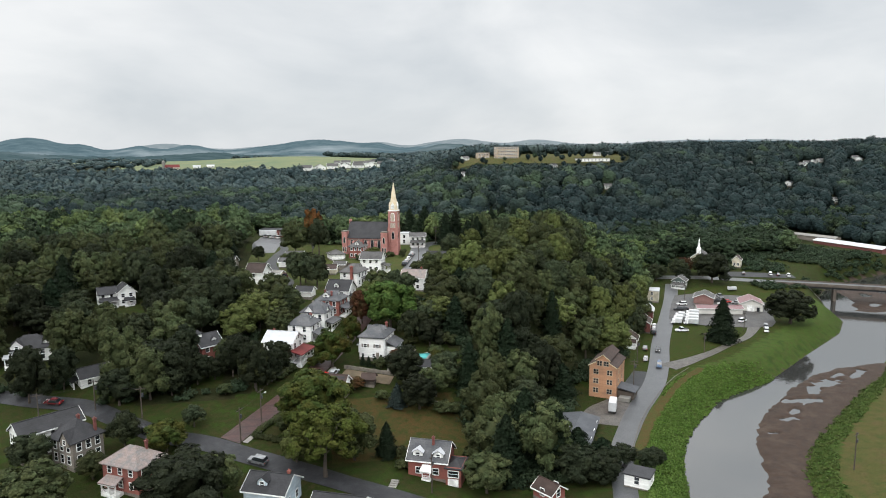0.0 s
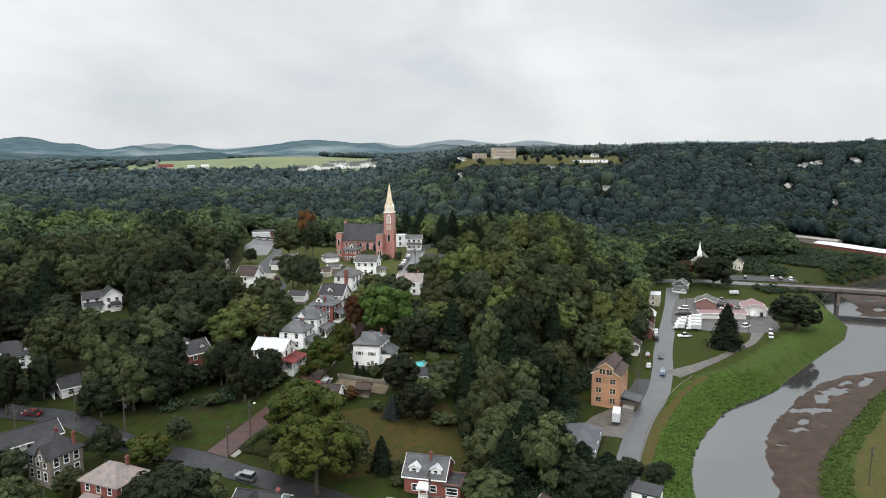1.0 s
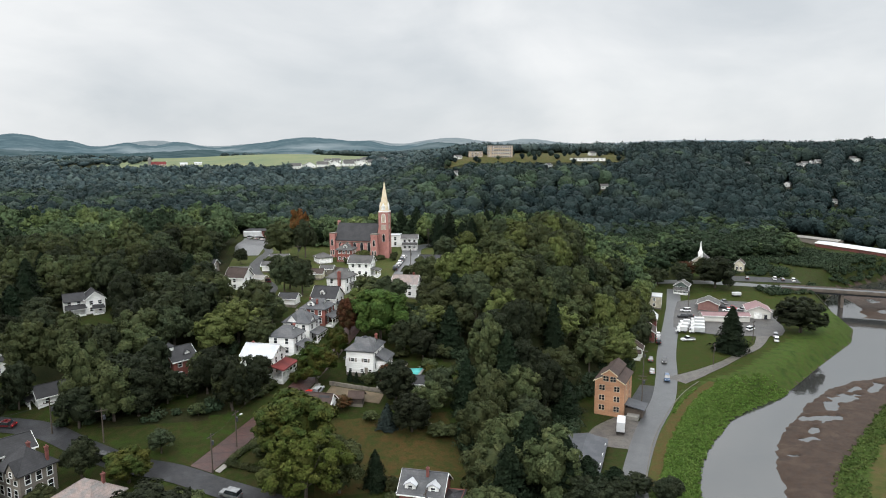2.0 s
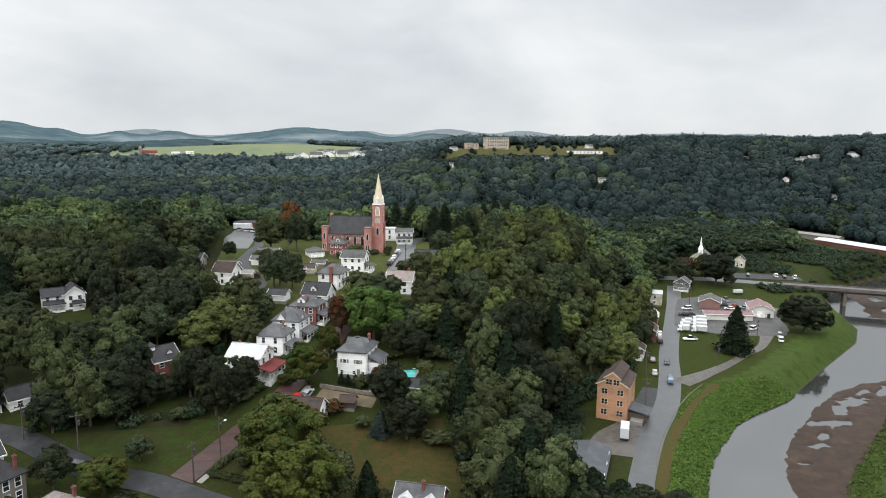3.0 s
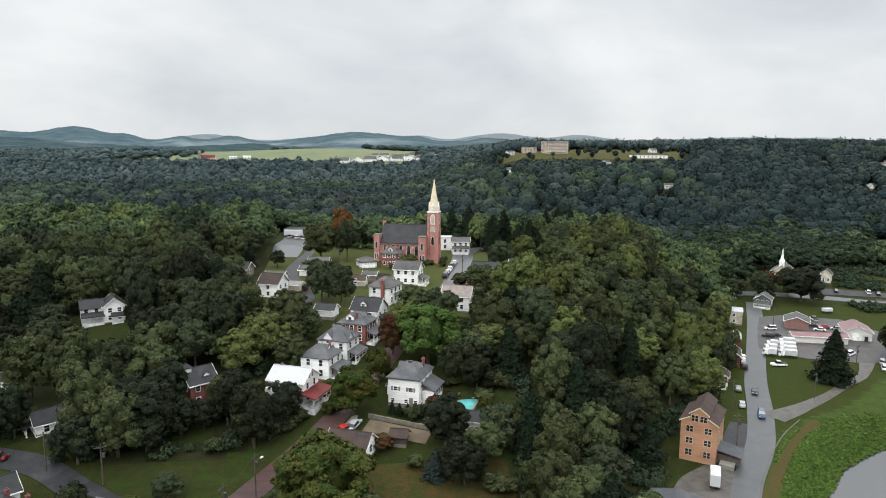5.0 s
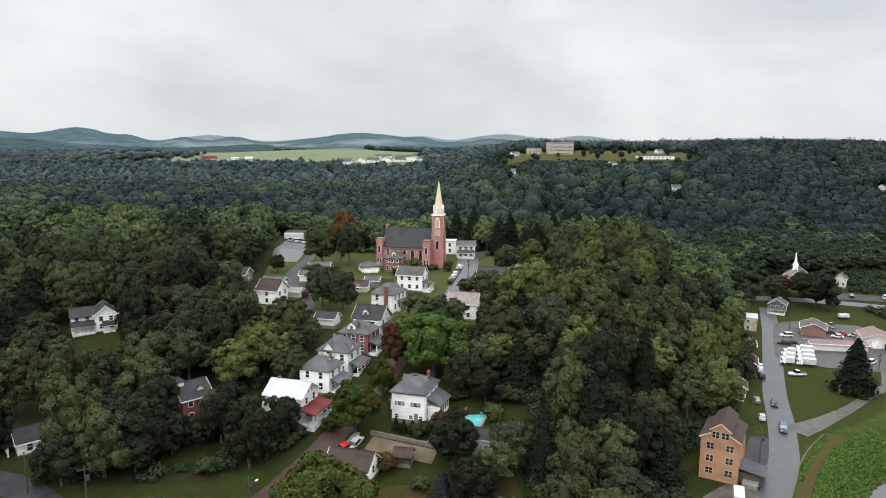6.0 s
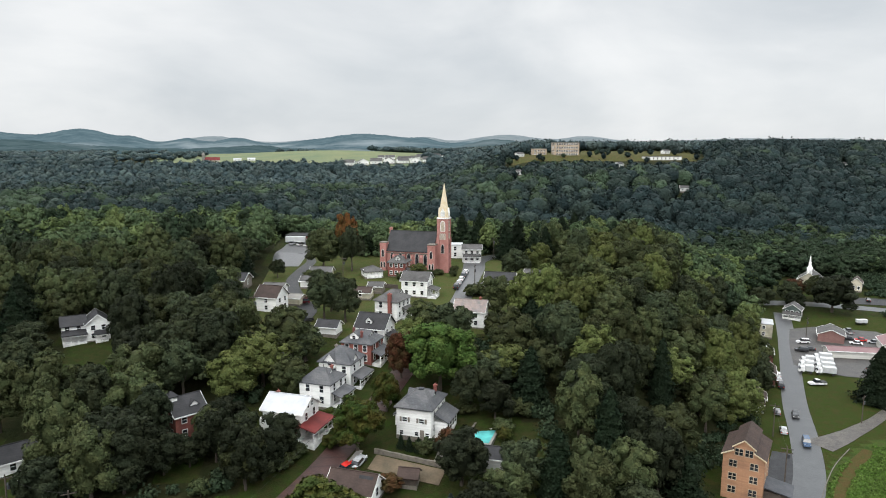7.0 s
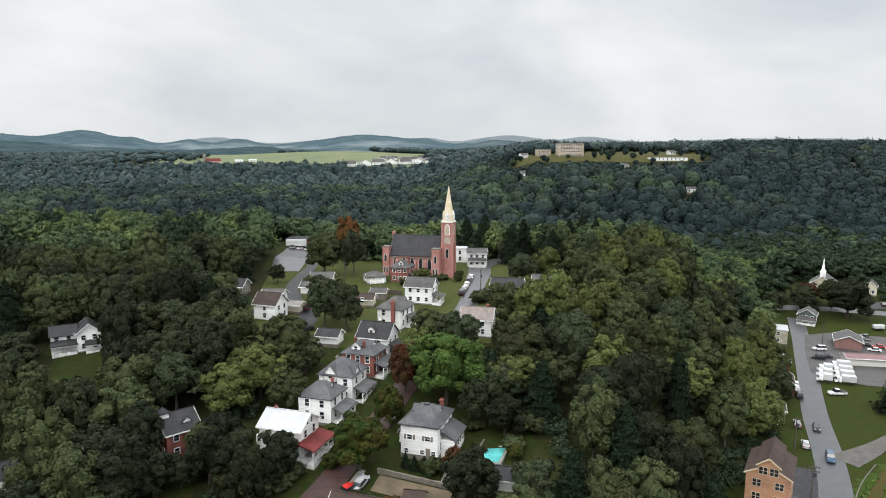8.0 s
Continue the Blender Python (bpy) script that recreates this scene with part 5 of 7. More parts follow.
dormer(q_, 0.3, -2.5, 5.7, 0, SIDING, SHINGLE_GREY)
chimney(q_, 2.4, 0.4, 6.2, 8.8)
porch(q_, 3.0, 1.6, 3.2, -1.2, 90, 0.4, 2.6, SHINGLE_GREY, 2)
ga = house("low white garage with pale hipped roof", 5.6, 308.6, 14, 6.4, 6.2, 2.6, 1.6, "hip", SIDING, SHINGLE_GREY, (0, 1, 0, 1), 1, name="garage", category="garage")
part("garage_door", box(-2.6, 2.6, -3.17, -3.09, 0.05, 2.2), WHITE_PAINT, ga)
house("white house with brown shingle roof by the back lane", -24.6, 270.0, G, 7.0, 6.6, 5.0, 2.7, "gable", SIDING, SHINGLE_BROWN, (1, 2, 2, 1), z=25.0)
house("pale low shed behind the white house", -18.4, 274.6, G, 5.2, 3.8, 2.4, 0.8, "gable", SIDING_CREAM, CONCRETE, (0, 0, 0, 0), 1, name="shed", category="shed")
house("small white house with grey roof by the lane", -25.5, 285.0, -14, 6.4, 5.2, 2.8, 1.3, "gable", SIDING, SHINGLE_GREY, (2, 1, 2, 1), 1)
house("cream bungalow with pale brown roof", -12.0, 306.0, -10, 7.2, 5.6, 2.9, 1.5, "gable", SIDING_CREAM, SHINGLE_GREY, (2, 1, 2, 1), 1)
house("white garage on the back lane", -15.5, 295.0, -14, 4.6, 5.0, 2.6, 1.2, "gable", SIDING, SHINGLE_GREY, (0, 0, 0, 0), 1, name="garage", category="garage")
house("brown-roofed shed in the back garden", 2.0, 280.0, -14, 6.4, 4.6, 2.4, 1.3, "gable", SIDING_CREAM, SHINGLE_BROWN, (1, 0, 0, 0), 1, name="shed", category="shed")
house("grey-roofed wooden shed in the back garden", 6.8, 287.2, -14, 4.6, 4.4, 2.4, 1.0, "gable", SIDING_GREY, SHINGLE_GREY, (0, 0, 0, 0), 1, name="shed", category="shed")
house("white-ended garage with dark roof by the lane", -6.6, 246.6, -20, 5.6, 4.4, 2.5, 1.3, "gable", SIDING, SHINGLE_DARK, (0, 0, 0, 0), 1, name="garage", category="garage")
house("dark low house among trees", -40.0, 296.0, -14, 9, 6.5, 3.0, 2.0, "gable", SIDING_GREY, SHINGLE_DARK, (2, 1, 2, 1), 1)
house("long low brick building with flat dark roof", -25.0, 398.0, -14, 17, 10, 4.2, 0, "flat", BRICK_DARK, SHINGLE_DARK, (6, 2, 6, 2), 1, name="hall", category="building")
lw = house("white farmhouse with dark cross-gabled roof and porch", -66.8, 249.6, 24, 5.4, 7.2, 5.0, 2.2, "gable", SIDING, SHINGLE_DARK, (2, 2, 2, 1), z=23.6, along="y")
part("wing", gable_walls(5.6, 5.2, 4.6, 1.9), SIDING, lw, m=pose(-5.5, 0.9, 0))
part("wing_roof", gable_roof(5.6, 5.2, 4.6, 1.9, 0.35), SHINGLE_DARK, lw, m=pose(-5.5, 0.9, 0))
for x in (-7.0, -4.4):
    put_window(lw, x, -1.71, 3.7, 0, 0.9, 1.2)
porch(lw, 5.4, 2.2, -5.5, -1.7, 0, 0.5, 2.6, SHINGLE_DARK, 4)
porch(lw, 3.0, 1.4, 0.6, -3.6, 0, 0.4, 2.4, SHINGLE_DARK, 2)

# ---- lower town ----
hh4 = house("small white house with dark gabled roof", -62.0, 196.4, 36, 7.6, 5.4, 3.2, 2.1, "gable", SIDING, SHINGLE_DARK, (2, 1, 2, 1), 1, z=13.2)
porch(hh4, 3.2, 1.6, -3.8, 0, 270, 0.4, 2.4, SHINGLE_DARK, 3)
house("long white frame house with dark gabled roof", -62.6, 166.2, 40, 13.0, 6.2, 6.0, 2.1, "gable", SIDING, SHINGLE_DARK, (5, 2, 5, 4), z=8.6, size=(0.8, 1.7))
h2 = house("grey Victorian house with steep dark roof and white trim", -54.6, 160.6, -38, 7.4, 7.2, 6.2, 3.6, "hip", SIDING_GREY, SHINGLE_DARK, (3, 3, 3, 2), z=7.8, ridge=1.0, size=(1.0, 1.75))
dormer(h2, 1.8, -4.1, 5.6, 0, SIDING_GREY, SHINGLE_DARK, 2.8, 0.9, 3.2, 2.0)
dormer(h2, -3.9, -0.8, 5.6, 270, SIDING_GREY, SHINGLE_DARK, 2.6, 0.8, 3.0, 1.7)
chimney(h2, -0.4, 0.9, 8.4, 10.6)
chimney(h2, 3.2, 2.2, 6.4, 10.0)
hs = house("red brick house under weathered pinkish slate roof", -40.3, 149.6, -32, 9.4, 7.4, 6.0, 2.8, "hip", BRICK, SHINGLE_PINK, (3, 3, 3, 2), z=6.2, ridge=1.6, size=(0.95, 1.35))
porch(hs, 4.0, 2.0, -1.2, -3.9, 0, 0.6, 2.9, SHINGLE_PINK, 3)
porch(hs, 4.0, 1.6, -3.9, 0.6, 270, 3.2, 5.4, SHINGLE_PINK, 3)
chimney(hs, 2.2, 1.4, 6.8, 10.0)
hb5 = house("pale blue house with dark roof and dormer", -11.8, 138.0, G, 8.6, 7.4, 4.4, 2.2, "gable", SIDING_BLUE, SHINGLE_DARK, (2, 2, 2, 2), 1, z=5.2)
dormer(hb5, -0.8, -2.6, 4.7, 0, SIDING_BLUE, SHINGLE_DARK, 2.0)
chimney(hb5, 3.6, 0.2, 6.0, 7.8, BRICK, 0.5)
house("low dark-roofed house beside the cross street", 1.2, 130.2, G, 10.0, 7.0, 3.2, 2.2, "gable", SIDING_GREY, SHINGLE_DARK, (3, 1, 3, 1), 1, z=4.6)
br_ = house("red brick cottage with two white front dormers", 21.4, 146.0, G, 8.4, 7.4, 4.4, 2.9, "gable", BRICK, SLATE, (2, 1, 3, 1), 1, z=4.9, size=(1.2, 1.3))
dormer(br_, -2.2, -3.1, 4.5, 0, WHITE_PAINT, METAL_WHITE, 2.1, 1.3, 2.6, 0.6)
dormer(br_, 2.3, -3.1, 4.5, 0, WHITE_PAINT, METAL_WHITE, 2.1, 1.3, 2.6, 0.6)
chimney(br_, 0.7, -0.8, 6.6, 8.9)
part("wing", box(4.21, 7.6, -4.4, 1.5, -2.5, 3.6), BRICK, br_)
part("wing_roof", hip_roof(3.5, 6.0, 3.6, 0.6, 0.25), SHINGLE_DARK, br_, m=pose(5.9, -1.45, 0))
part("garage_door", box(4.7, 7.0, -4.5, -4.41, -0.9, 1.1), WHITE_PAINT, br_)
put_window(br_, 5.9, -4.42, 2.2, 0, 2.2, 1.3)
porch(br_, 1.9, 1.2, 0.0, -3.7, 0, 0.5, 2.6, WHITE_PAINT, 2)
sm = house("small white cottage with dark shingled roof", 0.9, 181.4, G, 8.4, 6.0, 2.9, 2.3, "gable", SIDING, SHINGLE_BROWN, (2, 1, 2, 1), 1, z=11.6)
dormer(sm, 3.6, -0.6, 3.0, 90, SIDING, SHINGLE_DARK, 1.8, 0.9, 2.4, 1.0)
house("brown garden shed with pitched roof", 10.8, 184.6, -16, 3.2, 3.0, 2.1, 1.0, "gable", WOOD_DARK, SHINGLE_BROWN, (0, 0, 0, 0), 1, name="shed", category="shed", trim=False)
house("white outbuilding with dark roof by the pool", 27.4, 188.4, -20, 3.8, 4.6, 2.7, 1.3, "gable", SIDING, SHINGLE_DARK, (0, 1, 0, 0), 1, name="shed", category="shed")
house("small red gabled house at the wood's edge", 43.6, 132.4, -60, 4.8, 4.2, 2.3, 1.4, "gable", BRICK, SHINGLE_BROWN, (1, 1, 1, 1), 1)
house("low white box building with dark flat roof", 64.2, 134.0, -40, 5.2, 4.6, 2.9, 0, "flat", SIDING, SHINGLE_DARK, (1, 1, 1, 1), 1)

le = house("white-gabled house with dark hipped roof and wide pale porch", -82.6, 212.4, 14, 10.5, 8.0, 4.4, 3.0, "hip", SIDING, SHINGLE_DARK, (3, 2, 3, 2), z=16.6, ridge=3.0)
dormer(le, -3.0, -4.2, 4.3, 0, SIDING, SHINGLE_DARK, 3.2, 0.9, 3.2, 1.7)
dormer(le, 4.2, -3.0, 4.3, 0, SIDING, SHINGLE_DARK, 2.6, 0.8, 3.0, 1.5)
porch(le, 6.5, 2.6, -2.6, -4.0, 0, 0.6, 2.9, METAL_WHITE, 4)
house("dark red-roofed house beyond the west wood", -146.0, 366.0, -10, 13, 9, 3.6, 2.4, "gable", BRICK_DARK, SHINGLE_BROWN, (3, 1, 3, 1), 1)
house("low building with pale grey roof among the trees", -128.0, 374.0, 6, 15, 7, 3.0, 0.9, "gable", SIDING_GREY, CONCRETE, (4, 1, 4, 1), 1)
cu = house("red brick house with dark roof and white cupola", -34.0, 204.4, 38, 6.4, 7.0, 5.6, 2.6, "gable", BRICK, SHINGLE_DARK, (2, 2, 2, 2), z=15.4)
dormer(cu, 1.2, -2.4, 5.4, 0, SIDING, SHINGLE_DARK, 1.7)
cub = box(-0.85, 0.85, -0.85, 0.85, 0, 1.7)
part("cupola", cub, WHITE_PAINT, cu, "square white louvred cupola", m=pose(-2.4, 0, 7.2))
part("cupola_roof", hip_roof(1.7, 1.7, 1.7, 0.8, 0.25, 0.0), SHINGLE_DARK, cu, m=pose(-2.4, 0, 7.2))

# ---- the mill ----
mill = thing("mill", pose(84.75, 197.6, 0.0, 0, 0, -37), "tall orange clapboard mill with brown clerestory roof", "mill")
MW, MD, MH = 8.1, 11.4, 9.9
C_, CH0, CH1, CR = 1.95, 11.1, 12.0, 13.5
wb = box(-MW / 2, MW / 2, -MD / 2, MD / 2, -2, MH)
for sy in (-1, 1):
    prism_into(wb, [(-MW / 2, sy * MD / 2, MH), (MW / 2, sy * MD / 2, MH), (C_, sy * MD / 2, CH0), (C_, sy * MD / 2, CH1), (0, sy * MD / 2, CR - 0.05), (-C_, sy * MD / 2, CH1), (-C_, sy * MD / 2, CH0)],
               [(-MW / 2, sy * (MD / 2 - 0.3), MH), (MW / 2, sy * (MD / 2 - 0.3), MH), (C_, sy * (MD / 2 - 0.3), CH0), (C_, sy * (MD / 2 - 0.3), CH1), (0, sy * (MD / 2 - 0.3), CR - 0.05), (-C_, sy * (MD / 2 - 0.3), CH1), (-C_, sy * (MD / 2 - 0.3), CH0)])
box_into(wb, -C_, C_, -MD / 2 + 0.3, MD / 2 - 0.3, CH0 - 1.0, CH1)
bmesh.ops.recalc_face_normals(wb, faces=wb.faces[:])
part("wall", wb, ORANGE_BOARD, mill)
rb = bmesh.new()
o = 0.4
for sx in (-1, 1):
    slab_into(rb, [(sx * (MW / 2 + o), -MD / 2 - o, MH - 0.02), (sx * (MW / 2 + o), MD / 2 + o, MH - 0.02), (sx * (C_ - 0.05), MD / 2 + o, CH0 + 0.15), (sx * (C_ - 0.05), -MD / 2 - o, CH0 + 0.15)], 0.16)
    slab_into(rb, [(sx * (C_ + o), -MD / 2 - o, CH1 - 0.1), (sx * (C_ + o), MD / 2 + o, CH1 - 0.1), (0, MD / 2 + o, CR + 0.12), (0, -MD / 2 - o, CR + 0.12)], 0.16)
bmesh.ops.recalc_face_normals(rb, faces=rb.faces[:])
part("roof", rb, SHINGLE_BROWN, mill)
tb = bmesh.new()
for sx in (-1, 1):
    for (xa, za), (xb, zb) in ((((MW / 2 + o), MH), (C_, CH0 + 0.17)), (((C_ + o), CH1 - 0.08), (0, CR + 0.14))):
        prism_into(tb, [(sx * xa, -MD / 2 - o - 0.07, za - 0.3), (sx * xb, -MD / 2 - o - 0.07, zb - 0.3), (sx * xb, -MD / 2 - o - 0.07, zb), (sx * xa, -MD / 2 - o - 0.07, za)],
                   [(sx * xa, -MD / 2 - o - 0.003, za - 0.3), (sx * xb, -MD / 2 - o - 0.003, zb - 0.3), (sx * xb, -MD / 2 - o - 0.003, zb), (sx * xa, -MD / 2 - o - 0.003, za)])
bmesh.ops.recalc_face_normals(tb, faces=tb.faces[:])
part("trim", tb, CREAM_PAINT, mill)
for z in (1.3, 4.2, 7.1):
    for x in (-2.0, 2.1):
        for k in (-0.4, 0.4):
            put_window(mill, x + k, -MD / 2 - 0.01, z + 0.9, 0, 0.66, 1.4, "", TAN_WALL)
for x in (-0.98, 0.98):
    for k in (-0.4, 0.4):
        put_window(mill, x + k, -MD / 2 - 0.01, 10.7, 0, 0.66, 1.4, "", TAN_WALL)
for z in (2.0, 5.0, 8.0):
    for y in (-2.4, 2.0):
        put_window(mill, MW / 2 + 0.01, y, z, 90, 0.7, 1.3, "", TAN_WALL)
part("corner_board", box(-0.16, 0.16, -MD / 2 - 0.06, -MD / 2, 0, 11.0), ORANGE_BOARD, mill)
part("annex", box(4.06, 9.0, -3.8, 1.4, -1, 2.4), WOOD_DARK, mill)
rb = slab_into(bmesh.new(), [(4.06, -4.3, 3.5), (9.5, -4.3, 2.6), (9.5, 1.8, 2.6), (4.06, 1.8, 3.5)], 0.2)
bmesh.ops.recalc_face_normals(rb, faces=rb.faces[:])
part("annex_roof", rb, METAL_GREY, mill)
part("dock", box(5.0, 8.2, -6.4, -3.81, -1, 1.1), CONCRETE, mill)
HOUSE_SPOTS.append((84, 197, 9))
house("long grey metal-roofed shed beside the mill yard", 62.6, 166.6, 60, 18.5, 9.4, 2.4, 0.9, "gable", SIDING_GREY, METAL_GREY, (3, 1, 3, 1), 1, name="shed", category="shed", z=0.4, trim=False)

# ---- along the river road ----
wv = house("small white house with dark red roof and porch", 113.6, 243.0, -30, 6.4, 6.0, 3.4, 2.0, "gable", SIDING, SHINGLE_BROWN, (2, 1, 2, 1), 1, z=0.2, along="y")
porch(wv, 5.6, 1.8, 0, -3.0, 0, 0.6, 2.6, SHINGLE_BROWN, 4)
house("dark red gabled barn at the road's edge", 128.8, 262.6, -30, 6.6, 9.0, 4.0, 2.0, "gable", BRICK_DARK, SHINGLE_BROWN, (1, 1, 1, 0), 1, name="barn", category="barn", along="y")
house("red house with bright white metal roof", 139.2, 280.0, -30, 6.0, 7.6, 4.4, 2.4, "gable", BRICK_DARK, METAL_WHITE, (1, 1, 1, 0), 1, along="y")
house("cream building with white flat roof by the road", 157.2, 309.4, -30, 6.2, 8.4, 5.4, 0, "flat", SIDING_CREAM, METAL_WHITE, (1, 2, 1, 0))
gh = house("grey-green house with gabled porch front", 183.4, 330.4, -40, 6.6, 6.4, 4.0, 2.1, "gable", SIDING_GREEN, SHINGLE_GREY, (3, 2, 3, 2), along="y")
porch(gh, 6.8, 1.6, 0, -3.2, 0, 0.4, 2.2, SHINGLE_GREY, 4)
house("brick shop with grey gabled roof and white gable", 180.6, 302.4, -34, 8.8, 10.0, 3.4, 1.9, "gable", DULL_BRICK, SHINGLE_GREY, (0, 1, 1, 1), 1, name="shop", category="shop", along="y", z=0.4)
house("long low cream shed with dull red roof", 175.2, 281.6, -16, 19.5, 5.4, 3.0, 0.9, "gable", SIDING_PALE, METAL_DULLRED, (0, 0, 0, 0), 1, name="shed", category="shed", z=0.2)
pk_ = house("pale garage building with dull red roof", 194.0, 286.0, -28, 9.4, 11.6, 3.8, 2.0, "gable", SIDING_PALE, METAL_DULLRED, (0, 1, 1, 1), 1, name="workshop", category="workshop", along="y", z=0.3)
part("garage_door", box(-1.9, 1.2, -5.87, -5.79, 0.1, 3.0), WHITE_PAINT, pk_)
part("garage_door", box(2.2, 3.4, -5.87, -5.79, 0.1, 2.2), GLASS, pk_)
wc = house("white country church with slender white steeple", 220.0, 373.0, -40, 10, 13, 5.0, 3.6, "gable", SIDING_CREAM, SHINGLE_GREY, (1, 3, 1, 3), 1, name="church", category="church", along="y", z=5.4, size=(0.9, 2.2))
stb = box(-1.1, 1.1, -6.4, -4.2, 5, 10.6)
prism_into(stb, [(-1.3, -6.6, 10.6), (1.3, -6.6, 10.6), (1.3, -4.0, 10.6), (-1.3, -4.0, 10.6)], [(-0.6, -5.9, 12.0), (0.6, -5.9, 12.0), (0.6, -4.7, 12.0), (-0.6, -4.7, 12.0)])
prism_into(stb, octagon(0.75, 12.0, 0, -5.3), octagon(0.04, 17.2, 0, -5.3))
bmesh.ops.recalc_face_normals(stb, faces=stb.faces[:])
part("steeple", stb, WHITE_PAINT, wc, "slender white steeple")
house("cream gabled building by the far car park", 240.0, 366.5, -40, 4.6, 6.5, 4.6, 2.2, "gable", SIDING_CREAM, SHINGLE_BROWN, (2, 1, 2, 1), 1, along="y")
house("long factory with white metal roof and red brick wall", 357.0, 413.0, -80, 52, 10, 3.4, 1.4, "gable", BRICK_DARK, METAL_WHITE, (0, 1, 0, 1), 1, name="factory", category="factory", z=5.0)
house("open shed with long pale roof beside the factory", 353, 447, -72, 40, 7, 3.6, 1.0, "gable", SIDING_GREY, CONCRETE, (0, 0, 0, 0), 1, name="shed", category="shed", trim=False)

# ---- bridge ----
bridge = thing("bridge", pose(0, 0, 0), "concrete road bridge on piers over the river", "bridge")
def span(pts, w, z0, z1, off=0.0):
    bm = bmesh.new()
    c = np.array(pts, float)
    t = np.gradient(c, axis=0)
    t /= np.linalg.norm(t, axis=1)[:, None]
    s = np.stack([t[:, 1], -t[:, 0]], axis=1)
    for i in range(len(c) - 1):
        q = [c[i] + s[i] * (off - w / 2), c[i] + s[i] * (off + w / 2), c[i + 1] + s[i + 1] * (off + w / 2), c[i + 1] + s[i + 1] * (off - w / 2)]
        prism_into(bm, [(x, y, z0) for x, y in q], [(x, y, z1) for x, y in q])
    bmesh.ops.recalc_face_normals(bm, faces=bm.faces[:])
    return bm
BRIDGE = [(240, 331), (262, 318), (290, 300), (320, 281), (352, 260)]
part("deck", span(BRIDGE, 8.4, 1.9, 2.9), BRIDGE_STONE, bridge)
part("surface", span(BRIDGE, 7.2, 2.904, 2.95), ASPHALT, bridge, "wet grey road surface")
part("girder", span(BRIDGE, 0.5, 0.8, 1.9, -2.8), METAL_GREY, bridge)
part("girder", span(BRIDGE, 0.5, 0.8, 1.9, 2.8), METAL_GREY, bridge)
part("parapet", span(BRIDGE, 0.3, 2.9, 3.5, -4.0), BRIDGE_STONE, bridge)
part("parapet", span(BRIDGE, 0.3, 2.9, 3.5, 4.0), BRIDGE_STONE, bridge)
for x, y in ((264, 316.7), (286, 302.6), (308, 288.6), (330, 274.5)):
    part("pier", box(-0.7, 0.7, -3.2, 3.2, -9, 0.8, 0.1), BRIDGE_STONE, bridge, m=pose(x, y, 0, 0, 0, -32))

# ---- far side of the valley ----
house("four-storey pale block with rows of windows on the ridge", 191, 697, -2, 23, 14, 12.6, 0, "flat", TAN_WALL, CONCRETE, (9, 4, 9, 4), 4, name="apartment_building", category="building", z=64.6, size=(1.6, 1.5), high=3.1, sink=6)
house("lower tan annex beside the ridge block", 167, 702, -2, 13, 9, 6.5, 0, "flat", TAN_WALL, CONCRETE, (4, 1, 4, 1), 2, name="building", category="building", z=65, size=(1.4, 1.3), sink=6)
house("long low white building on the ridge", 275, 672, -2, 34, 9, 3.4, 0, "flat", SIDING, SHINGLE_GREY, (8, 1, 8, 1), 1, name="building", category="building", z=61.4, sink=3)
for x, y, w_, lab in ((585, 1000, 60, "long white warehouse roof on the far plateau"), (645, 1010, 45, "pale flat warehouse on the far plateau")):
    house(lab, x, y, 0, w_, 20, 4, 0, "flat", SIDING_CREAM, CONCRETE, (6, 1, 6, 1), 1, name="warehouse", category="warehouse", z=69.5, sink=8)
FAR_HOUSES = [(497, 640), (486, 634), (508, 645), (432, 640), (520, 650), (560, 642), (563, 652), (432, 521), (417, 560), (131, 621), (148, 700), (222, 640), (244, 561), (300, 720), (330, 760)]
for k, (x, y) in enumerate(FAR_HOUSES):
    house("far white house among the hillside trees", x, y, (-20, 15, 40)[k % 3], 6 + k % 3, 5, 3.0, 1.6, "gable", SIDING, (SHINGLE_GREY, SHINGLE_GREY, SHINGLE_DARK)[k % 3], (2, 1, 2, 1), name="house", z=gz(x, y), group="hillside houses", sink=3)
for k in range(8):
    house("long grey-roofed terrace with white gables in the far village", -19 + 20 * k, 1094 + 3 * k, (-14, 12, -6)[k % 3], 17, 11, 4.4, 4.4, "gable", SIDING, SHINGLE_GREY, (3, 0, 0, 0), 1, along="xy"[k % 2], group="village terraces", sink=5)
for k in range(22):
    x, y = 30 + 7.5 * k + rng.uniform(-4, 4), 1150 + 3 * k + rng.uniform(-25, 60)
    house("white-walled house of the far village", x, y, (-10, 20, 5)[k % 3], 10, 8, 3.6, 3.4, "gable", SIDING, SHINGLE_GREY, (2, 1, 0, 1), 1, group="village houses", sink=5)
barn = house("red barn by a pale silo on the far farm", -238, 1201, 10, 22, 11, 5, 4.5, "gable", SIDING_CREAM, METAL_RED, (3, 1, 0, 1), 1, name="barn", category="barn", sink=5)
silo = thing("silo", pose(-251, 1199, gz(-251, 1199)), "tall pale concrete silo with domed cap", "silo")
sb = prism_into(bmesh.new(), octagon(2.8, -3, 0, 0), octagon(2.8, 14, 0, 0))
prism_into(sb, octagon(2.8, 14, 0, 0), octagon(0.6, 16.8, 0, 0))
bmesh.ops.recalc_face_normals(sb, faces=sb.faces[:])
part("silo_body", sb, CONCRETE, silo)
for k in range(2):
    house("low white farm shed", -205 + 22 * k, 1235 + 4 * k, 8, 12, 7, 3.4, 1.6, "gable", SIDING, METAL_WHITE, (2, 0, 0, 0), 1, name="shed", category="shed", group="farm sheds", sink=4)


